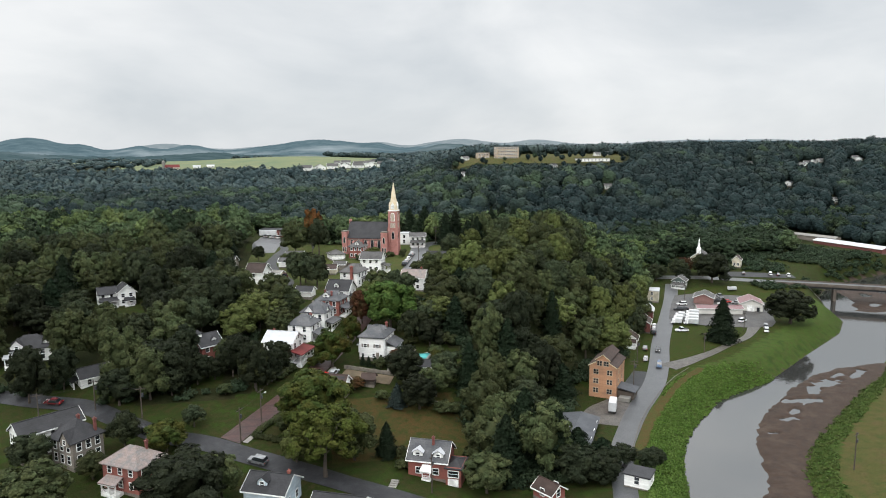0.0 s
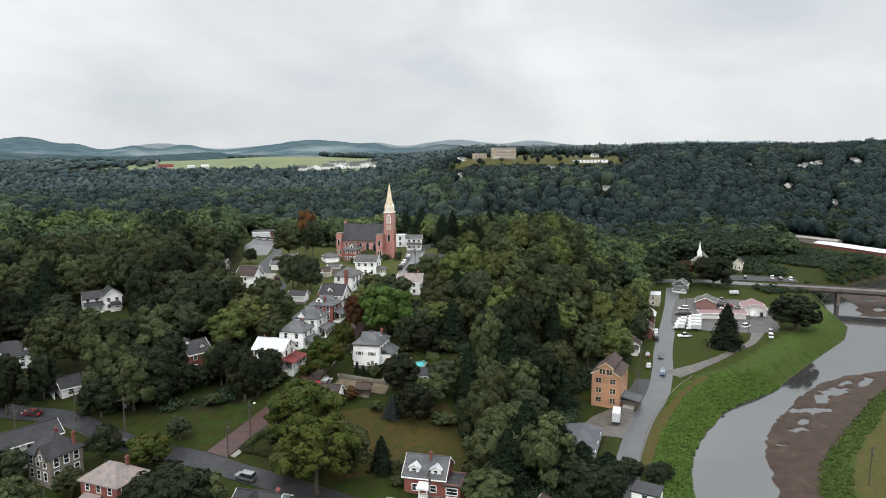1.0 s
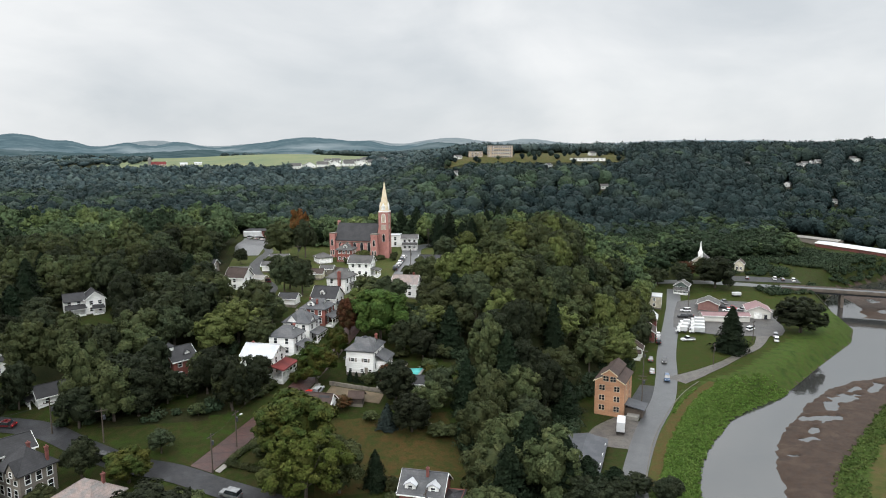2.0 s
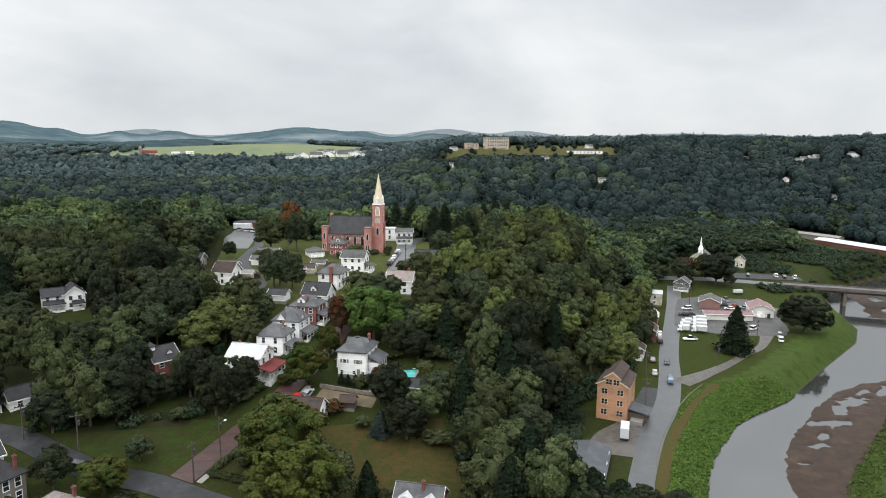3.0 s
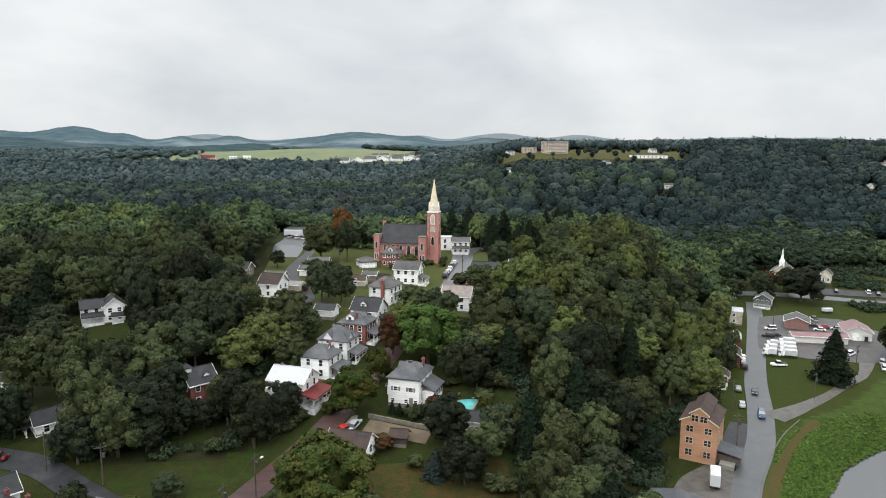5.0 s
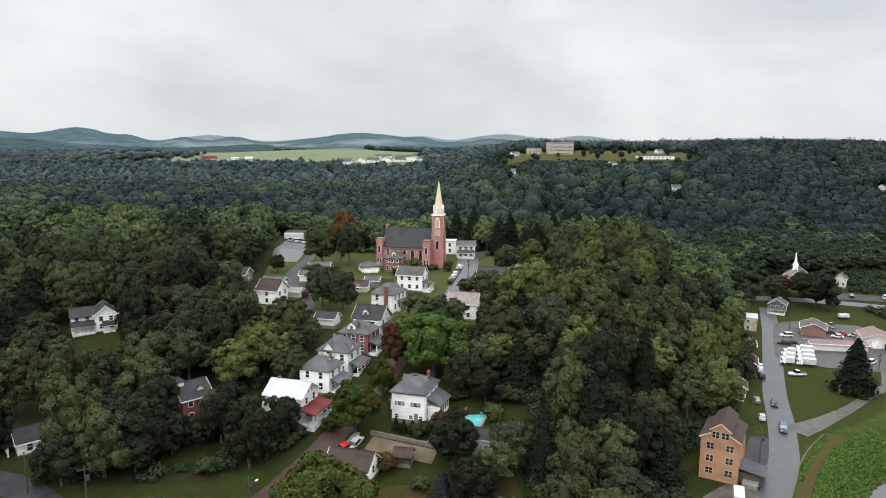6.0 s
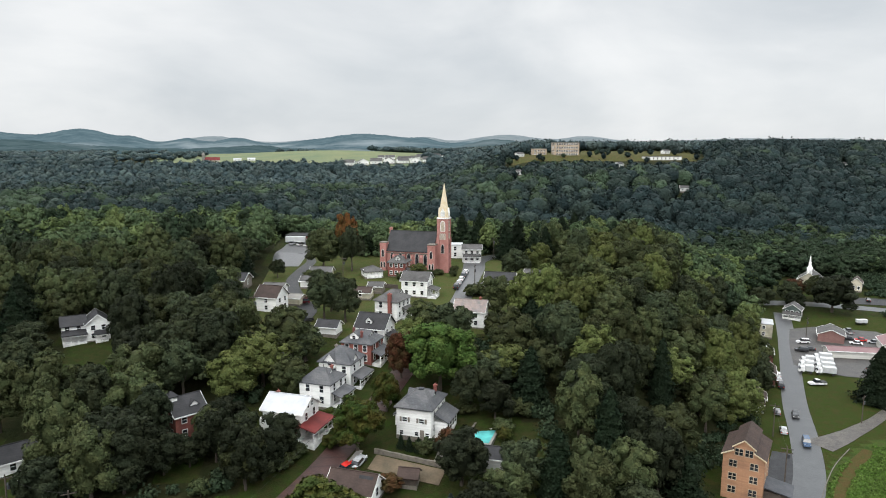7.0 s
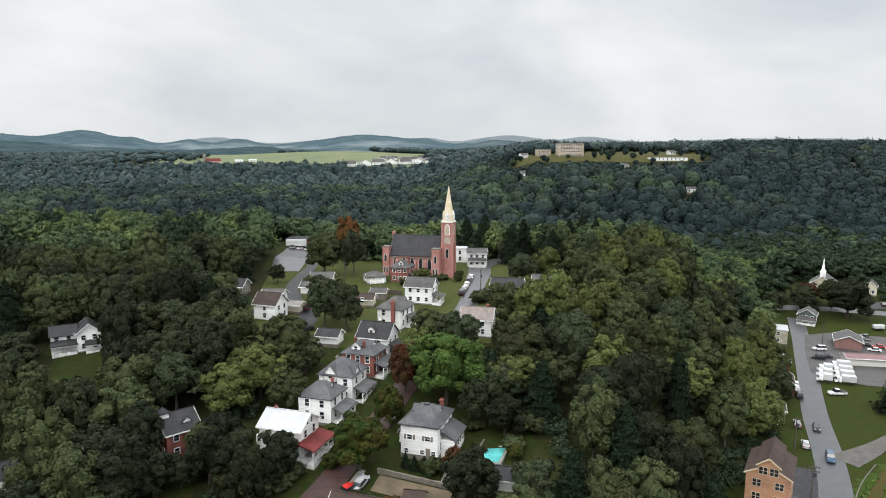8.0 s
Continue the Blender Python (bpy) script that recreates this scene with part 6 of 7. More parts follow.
# ---- single trees ----
SINGLE = (
    ("yellow", -3.4, 161.2, 17, 9.0), ("loose", -1.4, 145.6, 16.5, 8.0), ("near0", 5.0, 151, 11.5, 5.0), ("near1", -7.6, 152, 8.5, 4.0), ("near4", 1.5, 156, 10, 4.2),
    ("dark1", -28.4, 137.4, 13, 9.0), ("near0", -22.0, 141, 9.5, 4.2), ("near4", -56, 139, 11.5, 7), ("near3", -62.5, 157, 9, 4.6), ("near4", -49.4, 152.4, 6, 3.2),
    ("near3", -45.8, 163.5, 9, 3.8), ("yellow", -36.4, 160.8, 7.5, 4.8), ("near3", -32.0, 170.2, 5.6, 2.8), ("dark0", -51.9, 182.8, 10.5, 4.8), ("dark1", -74, 186.6, 15.5, 5.2), ("dark0", -67.8, 192.4, 12.5, 3.5), ("dark0", -41.4, 189.4, 14.0, 6.6), ("dark0", -34.4, 190.6, 9.0, 3.6), ("dark1", -38.4, 188.4, 12, 4.8), ("dark1", -40.0, 186.0, 9.0, 4.8), ("dark0", -25.6, 193.8, 11.5, 4.0), ("dark1", -47.0, 188.6, 11, 4.6),
    ("spruce", 12.2, 152, 7.8, 2.6), ("blue", 17.0, 173.0, 6.0, 2.6), ("dark0", 22.4, 170.6, 9.6, 4.6), ("dark1", 20.3, 183.4, 11, 5.4), ("near0", 27.5, 176, 9, 4.0), ("near6", 31.5, 182, 10, 4.4),
    ("bush", 28.8, 168.8, 3.2, 3.0), ("bush", 25.0, 172.5, 2.4, 2.0), ("bush", 13.4, 176.5, 2.6, 1.8), ("red", 6.8, 182.4, 3.8, 2.6), ("bush", 16.0, 150.0, 3.0, 2.0), ("bush", 15.0, 146.5, 2.2, 1.6),
    ("dark1", -15.0, 189.6, 9.5, 3.6), ("near1", -20.5, 220.5, 13, 7.0), ("near5", -26.0, 214.0, 12, 5.5), ("near3", -11.6, 232.0, 9.5, 4.8), ("dark0", -25.8, 202.0, 8.5, 4.6), ("near6", 25.8, 207.5, 11, 4.2), ("dark1", 30.5, 204.0, 9, 4.2), ("near4", 26.0, 222.0, 11, 4.6), ("near6", 31.5, 214.0, 11, 4.6), ("tinged", 1.2, 195.0, 12, 5.6), ("near5", 14.5, 231, 11, 4.6), ("near0", 18.5, 241, 11, 4.8), ("near6", 25.0, 236, 13, 5.5), ("tinged", 7.4, 208.5, 9.5, 3.4), ("red", 11.4, 222, 12, 4.0), ("bright", 19.8, 216, 17, 8.0),
    ("dark1", -38.5, 198.8, 13.5, 3.9), ("near4", -27.2, 197.9, 8.5, 4.0), ("near0", -19.2, 186.9, 12.0, 4.4), ("near4", -14.1, 215.1, 10.0, 4.4), ("near6", -16.1, 187.8, 5.5, 3.0), ("bush", -12.2, 192.0, 2.6, 2.2), ("bush", -14.2, 190.1, 2.6, 2.2), ("bush", -10.1, 194.7, 2.2, 1.8),
    ("dark1", -30.2, 192.6, 6.5, 3.4), ("dark1", -13.2, 193.8, 9.8, 4.2), ("dark0", -18.8, 185.2, 14.5, 4.1), ("near6", -20.5, 196.5, 9, 3.2), ("bush_yellow", -3.6, 196.8, 2.6, 2.2), ("bush_yellow", -4.6, 206.5, 2.4, 1.8),
    ("near0", 207.5, 349.0, 13, 6.0), ("near3", 122.6, 256.5, 12, 4.4), ("near6", 119.0, 249.5, 12, 4.4), ("near4", 133.0, 273.5, 12, 4.6), ("near0", 128.0, 272.0, 14, 5.0), ("near1", 147.5, 303.0, 12, 4.6), ("spruce", 151.5, 241.5, 17, 6.0), ("dark0", 194.6, 259.0, 15.5, 9.6), ("dark1", 205, 335.5, 17.5, 9.4), ("dark0", 190, 339.0, 9, 4.5), ("red", 201, 356.5, 10, 5.5), ("near3", 192, 346, 12, 5.5), ("near6", 178, 345, 10, 5.0),
    ("orange", -4.2, 345, 20, 4.6), ("near3", -1.8, 318, 17.5, 5.0), ("near0", -12.3, 319.5, 16, 6.8), ("near2", -15.6, 300.0, 5, 2.6), ("near3", -27.5, 308, 7, 3.0),
    ("near3", -8.6, 259, 14, 5.0), ("near6", -2.6, 255, 14, 5.0), ("near4", -7.0, 266, 12, 4.6), ("near0", -12.0, 231.5, 9.5, 5.0), ("near6", -11.5, 285, 9, 4.0),
    ("near1", 21.6, 304.6, 5.6, 3.6), ("bush", 16.2, 303.2, 3.0, 2.2), ("bush", 26.5, 307.5, 2.6, 1.8), ("bush", 29.6, 309.3, 2.4, 1.7), ("bush", 36.0, 313.0, 2.6, 1.6), ("bush", 34.5, 307.0, 2.2, 1.4),
    ("bush", 38.6, 280.5, 4.0, 3.6), ("near2", 41.5, 258, 12.5, 5.2), ("near4", 38.5, 239, 8.5, 4.6), ("near3", 55.5, 298.0, 12, 5.4), ("near1", 65, 303, 13, 5), ("pine", 67.0, 318.0, 14, 4), ("pine", 73.0, 324.0, 15, 4), ("pine", 60, 336, 16, 4.5), ("pine", 84, 339, 17, 4.6), ("pine", 91, 345, 18, 4.6), ("pine", 52, 353, 18, 5), ("pine", 45, 357, 17, 4.6), ("pine", 98, 348, 16, 4.4), ("pine", 66, 342, 17, 4.6),
    ("pine", 37, 142, 15, 4.6), ("pine", 44, 151, 18, 5.4), ("pine", 48.5, 154.5, 13, 4.8), ("dark1", 58.0, 137.0, 6, 3.4), ("pine", 49.5, 145, 15, 5.2), ("pine", 55, 146, 9.5, 4.8), ("pine", 60.5, 145, 7, 4.2), ("near0", 31.5, 136.5, 8.5, 5.0), ("dark0", 52.5, 138, 9, 5.2), ("dark1", 60.5, 142.6, 6, 3.2), ("dark0", 66.4, 146, 4.6, 3.2), ("dark0", 73.0, 144, 4, 2.6), ("dark1", 70.0, 141.5, 5, 2.8),
    ("bush", -10.5, 166.8, 3.4, 2.4), ("spruce", 11.4, 194.4, 3.0, 0.9), ("spruce", 13.2, 193.8, 3.2, 0.9), ("spruce", 9.8, 195.4, 3.0, 0.9), ("bush", 14.8, 193.0, 3.4, 2.2), ("red", 18.8, 193.4, 5.2, 2.2), ("near4", -58, 222, 5.5, 3.0), ("near1", -56, 213, 6, 3.2), ("bush", -62, 226, 3, 2.4), ("bush", -26.4, 184.2, 3.2, 2.1), ("bush_yellow", -49.5, 187, 4.0, 3.0),
    ("bush", 0.5, 187.3, 1.8, 1.4), ("bush", 3.4, 186.4, 1.6, 1.2), ("bush", 35.5, 205, 4, 3.2), ("bush", 31.5, 199.5, 2.6, 2.4), ("bush_yellow", 31.0, 196.5, 2.4, 1.8), ("bush", 24.2, 206.5, 2.6, 2.4),
)
for key, x, y, high, radius in SINGLE:
    plant(key, x, y, high, radius)

# ---- woods of single trees ----
PAVED = [(RIVER_ROAD, 6.5), (BRICK_LINE, 5.0), (UPPER_LINE, 6.0), (CROSS_LINE, 5.5), (BACK_LINE, 4.5), ([(-27, 326), (-27, 345), (-26, 365), (-26, 382)], 8), ([(120, 352), (190, 350), (240, 331)], 6)]


def clear_of(x, y, gap):
    if min(math.hypot(x - a, y - b) - r for a, b, r in HOUSE_SPOTS) < gap + 2.6:
        return False
    for line, w in PAVED:
        if float(line_dist(x, y, line)) < w:
            return False
    for p, q, w in YARDS:
        if float(line_dist(x, y, [p, q])) < w:
            return False
    return min(math.hypot(x - a, y - b) - r for a, b, r in TREE_SPOTS) > gap


def wood_spots(outline, step, heights, radii, gap=-0.4):
    xs, ys = [p[0] for p in outline], [p[1] for p in outline]
    out = []
    for yi, y0 in enumerate(np.arange(min(ys), max(ys), step * 0.87)):
        for x0 in np.arange(min(xs), max(xs), step):
            x = x0 + (yi % 2) * step / 2 + rng.uniform(-0.3, 0.3) * step
            y = y0 + rng.uniform(-0.3, 0.3) * step
            if float(poly_sd(np.array([x]), np.array([y]), outline)[0]) > -1.5 or not clear_of(x, y, gap):
                continue
            out.append((x, y, rng.uniform(*heights), rng.uniform(*radii)))
    return out


def woods(name, label, spots, single, group, conifer, kinds, share, upper=None):
    """The trees nearest to the town's south end are things of their own; the others stand in one grove."""
    spots.sort(key=lambda q: math.hypot(q[0], q[1] - 60))
    for x, y, high, radius in spots[:single]:
        key = "pine" if rng.uniform() < conifer else (upper if upper and y > 212 else kinds)[rng.integers(len(kinds))]
        plant(key, x, y, high, radius * (0.75 if key == "pine" else 1.0), group)
    grove(name, label, spots[single:], share)


woods("bluff_wood", "dense green wood on the bluff above the river road", wood_spots(WOOD_EAST, 9.9, (10, 19.5), (4.6, 6.5)), 105, "trees on the bluff", 0.12, ("near0", "near2", "near2", "near3", "near4", "near6", "near0", "dark1"), (0.45, 0.45, 0.1), ("near1", "near3", "near0", "near1", "near2", "near4", "near5", "near6"))
woods("west_wood", "dense green wood west of the houses", wood_spots(WOOD_WEST, 9.9, (10, 18.5), (4.6, 6.5)), 105, "trees of the west wood", 0.12, ("near0", "near2", "near3", "near4", "near6", "dark0", "dark1"), (0.45, 0.22, 0.33))
VALLEY_TREES = [(118, 356), (160, 357), (196, 362), (205, 392), (250, 384), (300, 398), (318, 440), (420, 452), (420, 490), (180, 470), (200, 440), (185, 395)]
grove("valley_trees", "green trees at the foot of the far hillside", wood_spots(VALLEY_TREES, 11.0, (11, 17), (6.0, 8.6)), (0.12, 0.0, 0.88))
grove("north_wood", "green wood behind the church and houses", wood_spots(WOOD_NORTH, 8.4, (11, 16), (4.6, 6.6)))


# ---- the far woods, too many to count ----
def crowd(name, label, spots, heights, materials, leaves=44, spray=1.6, wide=1.0, body=0.82, ball=None):
    """Many small crowns: a lumpy rounded body roughened by leaf sprays, joined into one mesh."""
    n = len(spots)
    ball_v, ball_f = ball if ball is not None else (ICO2_V, ICO2_F)
    reach = heights * rng.uniform(0.4, 0.56, n) * wide
    wave = rng.normal(0, 2.6, (n, 3, 3))
    ph = rng.uniform(0, 6.28, (n, 1, 3))
    swell = 1 + 0.26 * np.sin(np.einsum("vk,nkj->nvj", ball_v, wave) + ph).mean(axis=2) + rng.uniform(-0.07, 0.07, (n, len(ball_v)))
    size3 = np.stack([reach, reach, heights * 0.52], axis=1)
    g = ground_z(spots[:, 0], spots[:, 1])
    mid = np.stack([spots[:, 0], spots[:, 1], g + heights * 0.46], axis=1)
    allv = (ball_v[None] * swell[:, :, None] * size3[:, None, :] * body + mid[:, None, :]).reshape(-1, 3)
    f = (ball_f[None] + (np.arange(n) * len(ball_v))[:, None, None]).reshape(-1, 3)
    pick = np.repeat(np.arange(n), leaves)
    o = rng.normal(0, 1, (len(pick), 3))
    o[:, 2] = np.abs(o[:, 2] + 0.3) - 0.1
    o /= np.linalg.norm(o, axis=1)[:, None]
    lobe = 1 + 0.26 * np.sin(np.einsum("lk,lkj->lj", o, wave[pick]) + ph[pick, 0]).mean(axis=1)
    lv, quads = leaf_sprays(mid[pick] + o * size3[pick] * body * (lobe * rng.uniform(0.94, 1.2, len(pick)))[:, None], o, spray, rng, 0.55)
    me = fill_mesh(name, np.vstack([allv, lv]), f, quads + len(allv), materials[0])
    for m in materials[1:]:
        me.materials.append(m)
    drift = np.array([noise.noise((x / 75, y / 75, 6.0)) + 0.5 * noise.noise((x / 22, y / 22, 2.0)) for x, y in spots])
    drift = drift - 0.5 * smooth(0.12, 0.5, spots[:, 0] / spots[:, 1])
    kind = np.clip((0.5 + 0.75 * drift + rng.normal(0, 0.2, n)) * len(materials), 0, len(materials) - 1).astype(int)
    me.polygons.foreach_set("material_index", np.concatenate([np.repeat(kind, len(ball_f)), kind[pick]]).astype(np.int32))
    return tagged(new(name, me), label, "woods", kind="stuff")


def scatter(x0, x1, y0, y1, step):
    xs, ys = np.meshgrid(np.arange(x0, x1, step), np.arange(y0, y1, step))
    p = np.stack([xs.ravel(), ys.ravel()], axis=1) + rng.uniform(-0.45, 0.45, (xs.size, 2)) * step
    return p


def far_open(p):
    """Places clear of the far buildings."""
    keep = np.ones(len(p), bool)
    for a, b, r in HOUSE_SPOTS:
        if b > 430:
            keep &= np.hypot(p[:, 0] - a, p[:, 1] - b) > r + 1.5
    return keep


def low_growth(p, reach):
    """Young growth stands on the downhill side of the far buildings: a share of the full height."""
    share = np.ones(len(p))
    for a, b, r in HOUSE_SPOTS:
        if b > 430:
            share[line_dist(p[:, 0], p[:, 1], [(a, b), (a * reach, b * reach)]) < r * 0.9 + 2.5] = 0.3
    return share


p = scatter(-330, 640, 432, 760, 8.6)
az = p[:, 0] / p[:, 1]
ok = (az > -0.62) & (az < 0.95) & far_open(p) & (poly_sd(p[:, 0], p[:, 1], RIVER) > 6) & (p[:, 1] > 430 + 0.06 * np.abs(p[:, 0])) & ~((az > 0.19) & (az < 0.47) & (p[:, 1] > 648) & (rng.uniform(0, 1, len(p)) < 0.85))
p = p[ok]
az = p[:, 0] / p[:, 1]
dip = 1 - 0.6 * smooth(585, 645, p[:, 1]) * smooth(0.15, 0.2, az) * smooth(0.5, 0.45, az)
crowd("valley_woods", "dark green wooded hillside across the valley", p, rng.uniform(10, 17.5, len(p)) * np.minimum(dip, low_growth(p, 0.925)), (LEAF_HAZED_FAR_DEEP, LEAF_HAZED_FAR, LEAF_HAZED_FAR_LIGHT), 90, 1.35)
p = scatter(240, 640, 385, 600, 9.4)
ok = far_open(p) & (poly_sd(p[:, 0], p[:, 1], RIVER) > 8) & ((p[:, 0] > 375) | (p[:, 1] > 440))
p = p[ok]
crowd("valley_woods", "wooded slope beyond the factory", p, rng.uniform(9, 15, len(p)) * low_growth(p, 0.94), (LEAF_HAZED_FAR_DEEP, LEAF_HAZED_FAR, LEAF_HAZED_FAR_LIGHT), 90, 1.2)
p = scatter(-700, 900, 760, 1080, 11.5)
az = p[:, 0] / p[:, 1]
ok = (az > -0.62) & (az < 0.95) & far_open(p) & ~((az > 0.26) & (az < 0.42) & (p[:, 1] > 740) & (p[:, 1] < 900))
p = p[ok]
crowd("plateau_woods", "woods of the farther slopes, tinted blue-green for haze", p, rng.uniform(9, 16, len(p)) * low_growth(p, 0.96), (LEAF_HAZED_PLATEAU, LEAF_HAZED_PLATEAU_DEEP), 20, 2.0, 1.1, ball=(ICO_V, ICO_F))
p = scatter(-1300, 1900, 1080, 2300, 32)
az = p[:, 0] / p[:, 1]
n_ = np.array([noise.noise((a * 0.004, b * 0.004, 3.0)) for a, b in p])
ok = (az > -0.65) & (az < 0.95) & far_open(p) & ((az < -0.33) | (az > 0.09) | (n_ > 0.32))
p = p[ok]
crowd("plateau_woods", "woods of the farther plateau, tinted blue-green for haze", p, rng.uniform(9, 15, len(p)), (LEAF_HAZED_PLATEAU, LEAF_HAZED_PLATEAU_DEEP), 16, 2.6, 2.2, ball=(ICO_V, ICO_F))

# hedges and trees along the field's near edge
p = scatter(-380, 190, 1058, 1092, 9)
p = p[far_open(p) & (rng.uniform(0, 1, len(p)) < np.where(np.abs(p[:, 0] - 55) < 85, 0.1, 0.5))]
crowd("field_trees", "line of trees along the farm field", p, rng.uniform(5, 12, len(p)), (LEAF_HAZED_PLATEAU, LEAF_HAZED_PLATEAU_DEEP), 30, 1.8)


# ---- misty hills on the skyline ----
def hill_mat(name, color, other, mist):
    """Glowing far wooded hill: crowns in two tones, damp-air haze and drifts of mist along it painted into the
    emission.
    """
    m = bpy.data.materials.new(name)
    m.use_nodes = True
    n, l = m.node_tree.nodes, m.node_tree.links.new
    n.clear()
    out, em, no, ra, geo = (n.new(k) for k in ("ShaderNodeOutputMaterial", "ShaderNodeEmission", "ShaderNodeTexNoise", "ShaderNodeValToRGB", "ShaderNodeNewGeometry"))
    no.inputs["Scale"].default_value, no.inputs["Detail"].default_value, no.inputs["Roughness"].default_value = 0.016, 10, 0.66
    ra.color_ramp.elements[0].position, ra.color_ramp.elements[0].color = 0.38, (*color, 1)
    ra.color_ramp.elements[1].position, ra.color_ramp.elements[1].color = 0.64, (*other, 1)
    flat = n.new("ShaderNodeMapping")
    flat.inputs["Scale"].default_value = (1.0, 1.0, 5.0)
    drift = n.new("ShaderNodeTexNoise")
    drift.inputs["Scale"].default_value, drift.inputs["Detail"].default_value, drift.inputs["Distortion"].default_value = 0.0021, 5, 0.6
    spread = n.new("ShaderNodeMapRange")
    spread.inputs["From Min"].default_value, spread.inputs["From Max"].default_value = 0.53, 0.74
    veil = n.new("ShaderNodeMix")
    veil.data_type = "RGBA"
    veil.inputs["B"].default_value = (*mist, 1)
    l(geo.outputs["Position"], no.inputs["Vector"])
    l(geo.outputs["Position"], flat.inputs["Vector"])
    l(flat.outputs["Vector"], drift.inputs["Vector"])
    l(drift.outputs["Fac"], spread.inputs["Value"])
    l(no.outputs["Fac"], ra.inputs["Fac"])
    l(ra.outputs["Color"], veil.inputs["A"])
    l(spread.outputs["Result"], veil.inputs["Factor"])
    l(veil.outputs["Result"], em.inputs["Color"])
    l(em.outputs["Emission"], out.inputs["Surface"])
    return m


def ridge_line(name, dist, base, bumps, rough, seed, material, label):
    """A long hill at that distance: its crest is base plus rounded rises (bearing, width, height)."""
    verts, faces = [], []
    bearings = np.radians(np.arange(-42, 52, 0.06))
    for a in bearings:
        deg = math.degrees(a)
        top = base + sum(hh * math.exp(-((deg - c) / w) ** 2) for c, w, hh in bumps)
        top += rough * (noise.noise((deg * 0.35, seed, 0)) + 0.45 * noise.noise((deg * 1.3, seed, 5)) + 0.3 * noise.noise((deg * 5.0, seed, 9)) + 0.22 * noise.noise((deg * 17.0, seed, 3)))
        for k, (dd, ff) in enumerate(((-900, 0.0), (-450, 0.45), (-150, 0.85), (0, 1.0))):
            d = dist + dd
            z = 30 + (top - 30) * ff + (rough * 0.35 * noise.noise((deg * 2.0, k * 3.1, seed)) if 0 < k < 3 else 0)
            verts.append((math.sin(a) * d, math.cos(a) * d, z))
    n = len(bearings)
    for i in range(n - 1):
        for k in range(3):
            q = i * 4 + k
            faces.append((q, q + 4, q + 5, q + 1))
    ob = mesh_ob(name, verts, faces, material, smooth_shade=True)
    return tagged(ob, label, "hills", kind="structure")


# haze put into each ridge's emission colour, paler with distance
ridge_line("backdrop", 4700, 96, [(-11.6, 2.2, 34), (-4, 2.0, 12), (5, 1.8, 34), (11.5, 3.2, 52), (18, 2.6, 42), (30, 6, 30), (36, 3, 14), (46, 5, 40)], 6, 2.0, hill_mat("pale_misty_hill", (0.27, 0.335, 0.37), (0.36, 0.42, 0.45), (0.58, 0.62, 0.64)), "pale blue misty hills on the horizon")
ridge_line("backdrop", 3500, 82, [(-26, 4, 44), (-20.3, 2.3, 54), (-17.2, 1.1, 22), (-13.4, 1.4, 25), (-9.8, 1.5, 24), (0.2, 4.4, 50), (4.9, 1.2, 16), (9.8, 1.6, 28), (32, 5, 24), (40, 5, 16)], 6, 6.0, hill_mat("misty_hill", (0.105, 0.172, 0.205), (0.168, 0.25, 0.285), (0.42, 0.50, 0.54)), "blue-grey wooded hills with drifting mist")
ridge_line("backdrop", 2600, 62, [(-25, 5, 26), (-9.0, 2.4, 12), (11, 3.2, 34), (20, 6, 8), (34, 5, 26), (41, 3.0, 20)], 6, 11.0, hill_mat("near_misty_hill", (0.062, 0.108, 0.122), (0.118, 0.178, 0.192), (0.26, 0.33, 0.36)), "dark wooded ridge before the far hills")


# ---- vehicles ----
PAINT = {}


def car_paint(name, color):
    if name not in PAINT:
        PAINT[name] = mat("car_paint_" + name, color, 0.25, 0.04, 1.0, 0.3, 0.0, gloss=0.6, by_object=0.0)
    return PAINT[name]


COLORS = {"black": (0.015, 0.016, 0.018), "white": (0.78, 0.78, 0.78), "silver": (0.4, 0.41, 0.42), "red": (0.42, 0.025, 0.02), "blue": (0.05, 0.09, 0.16), "grey": (0.14, 0.145, 0.15), "maroon": (0.085, 0.011, 0.013), "tan": (0.4, 0.35, 0.27)}


def wheel_mesh():
    bm = bmesh.new()
    bmesh.ops.create_cone(bm, cap_ends=True, segments=12, radius1=0.33, radius2=0.33, depth=0.22, matrix=Matrix.Rotation(radians(90), 4, "X"))
    me = bpy.data.meshes.new("wheel")
    bm.to_mesh(me)
    bm.free()
    me.materials.append(TYRE)
    return me


WHEEL = wheel_mesh()


def body_mesh(kind, paint):
    """Car body along x, nose towards +x; kinds: car, suv, pickup."""
    bm = bmesh.new()
    L, W = {"car": (2.25, 0.88), "suv": (2.3, 0.93), "pickup": (2.7, 0.95)}[kind]
    low, belt = 0.28, {"car": 0.85, "suv": 1.0, "pickup": 1.0}[kind]
    prism_into(bm, [(-L, -W, low), (L, -W, low), (L, W, low), (-L, W, low)], [(-L + 0.06, -W + 0.05, belt), (L - 0.18, -W + 0.08, belt - 0.1), (L - 0.18, W - 0.08, belt - 0.1), (-L + 0.06, W - 0.05, belt)])
    bmesh.ops.bevel(bm, geom=bm.edges[:], offset=0.08, segments=2, affect="EDGES")
    bmesh.ops.recalc_face_normals(bm, faces=bm.faces[:])
    return bm


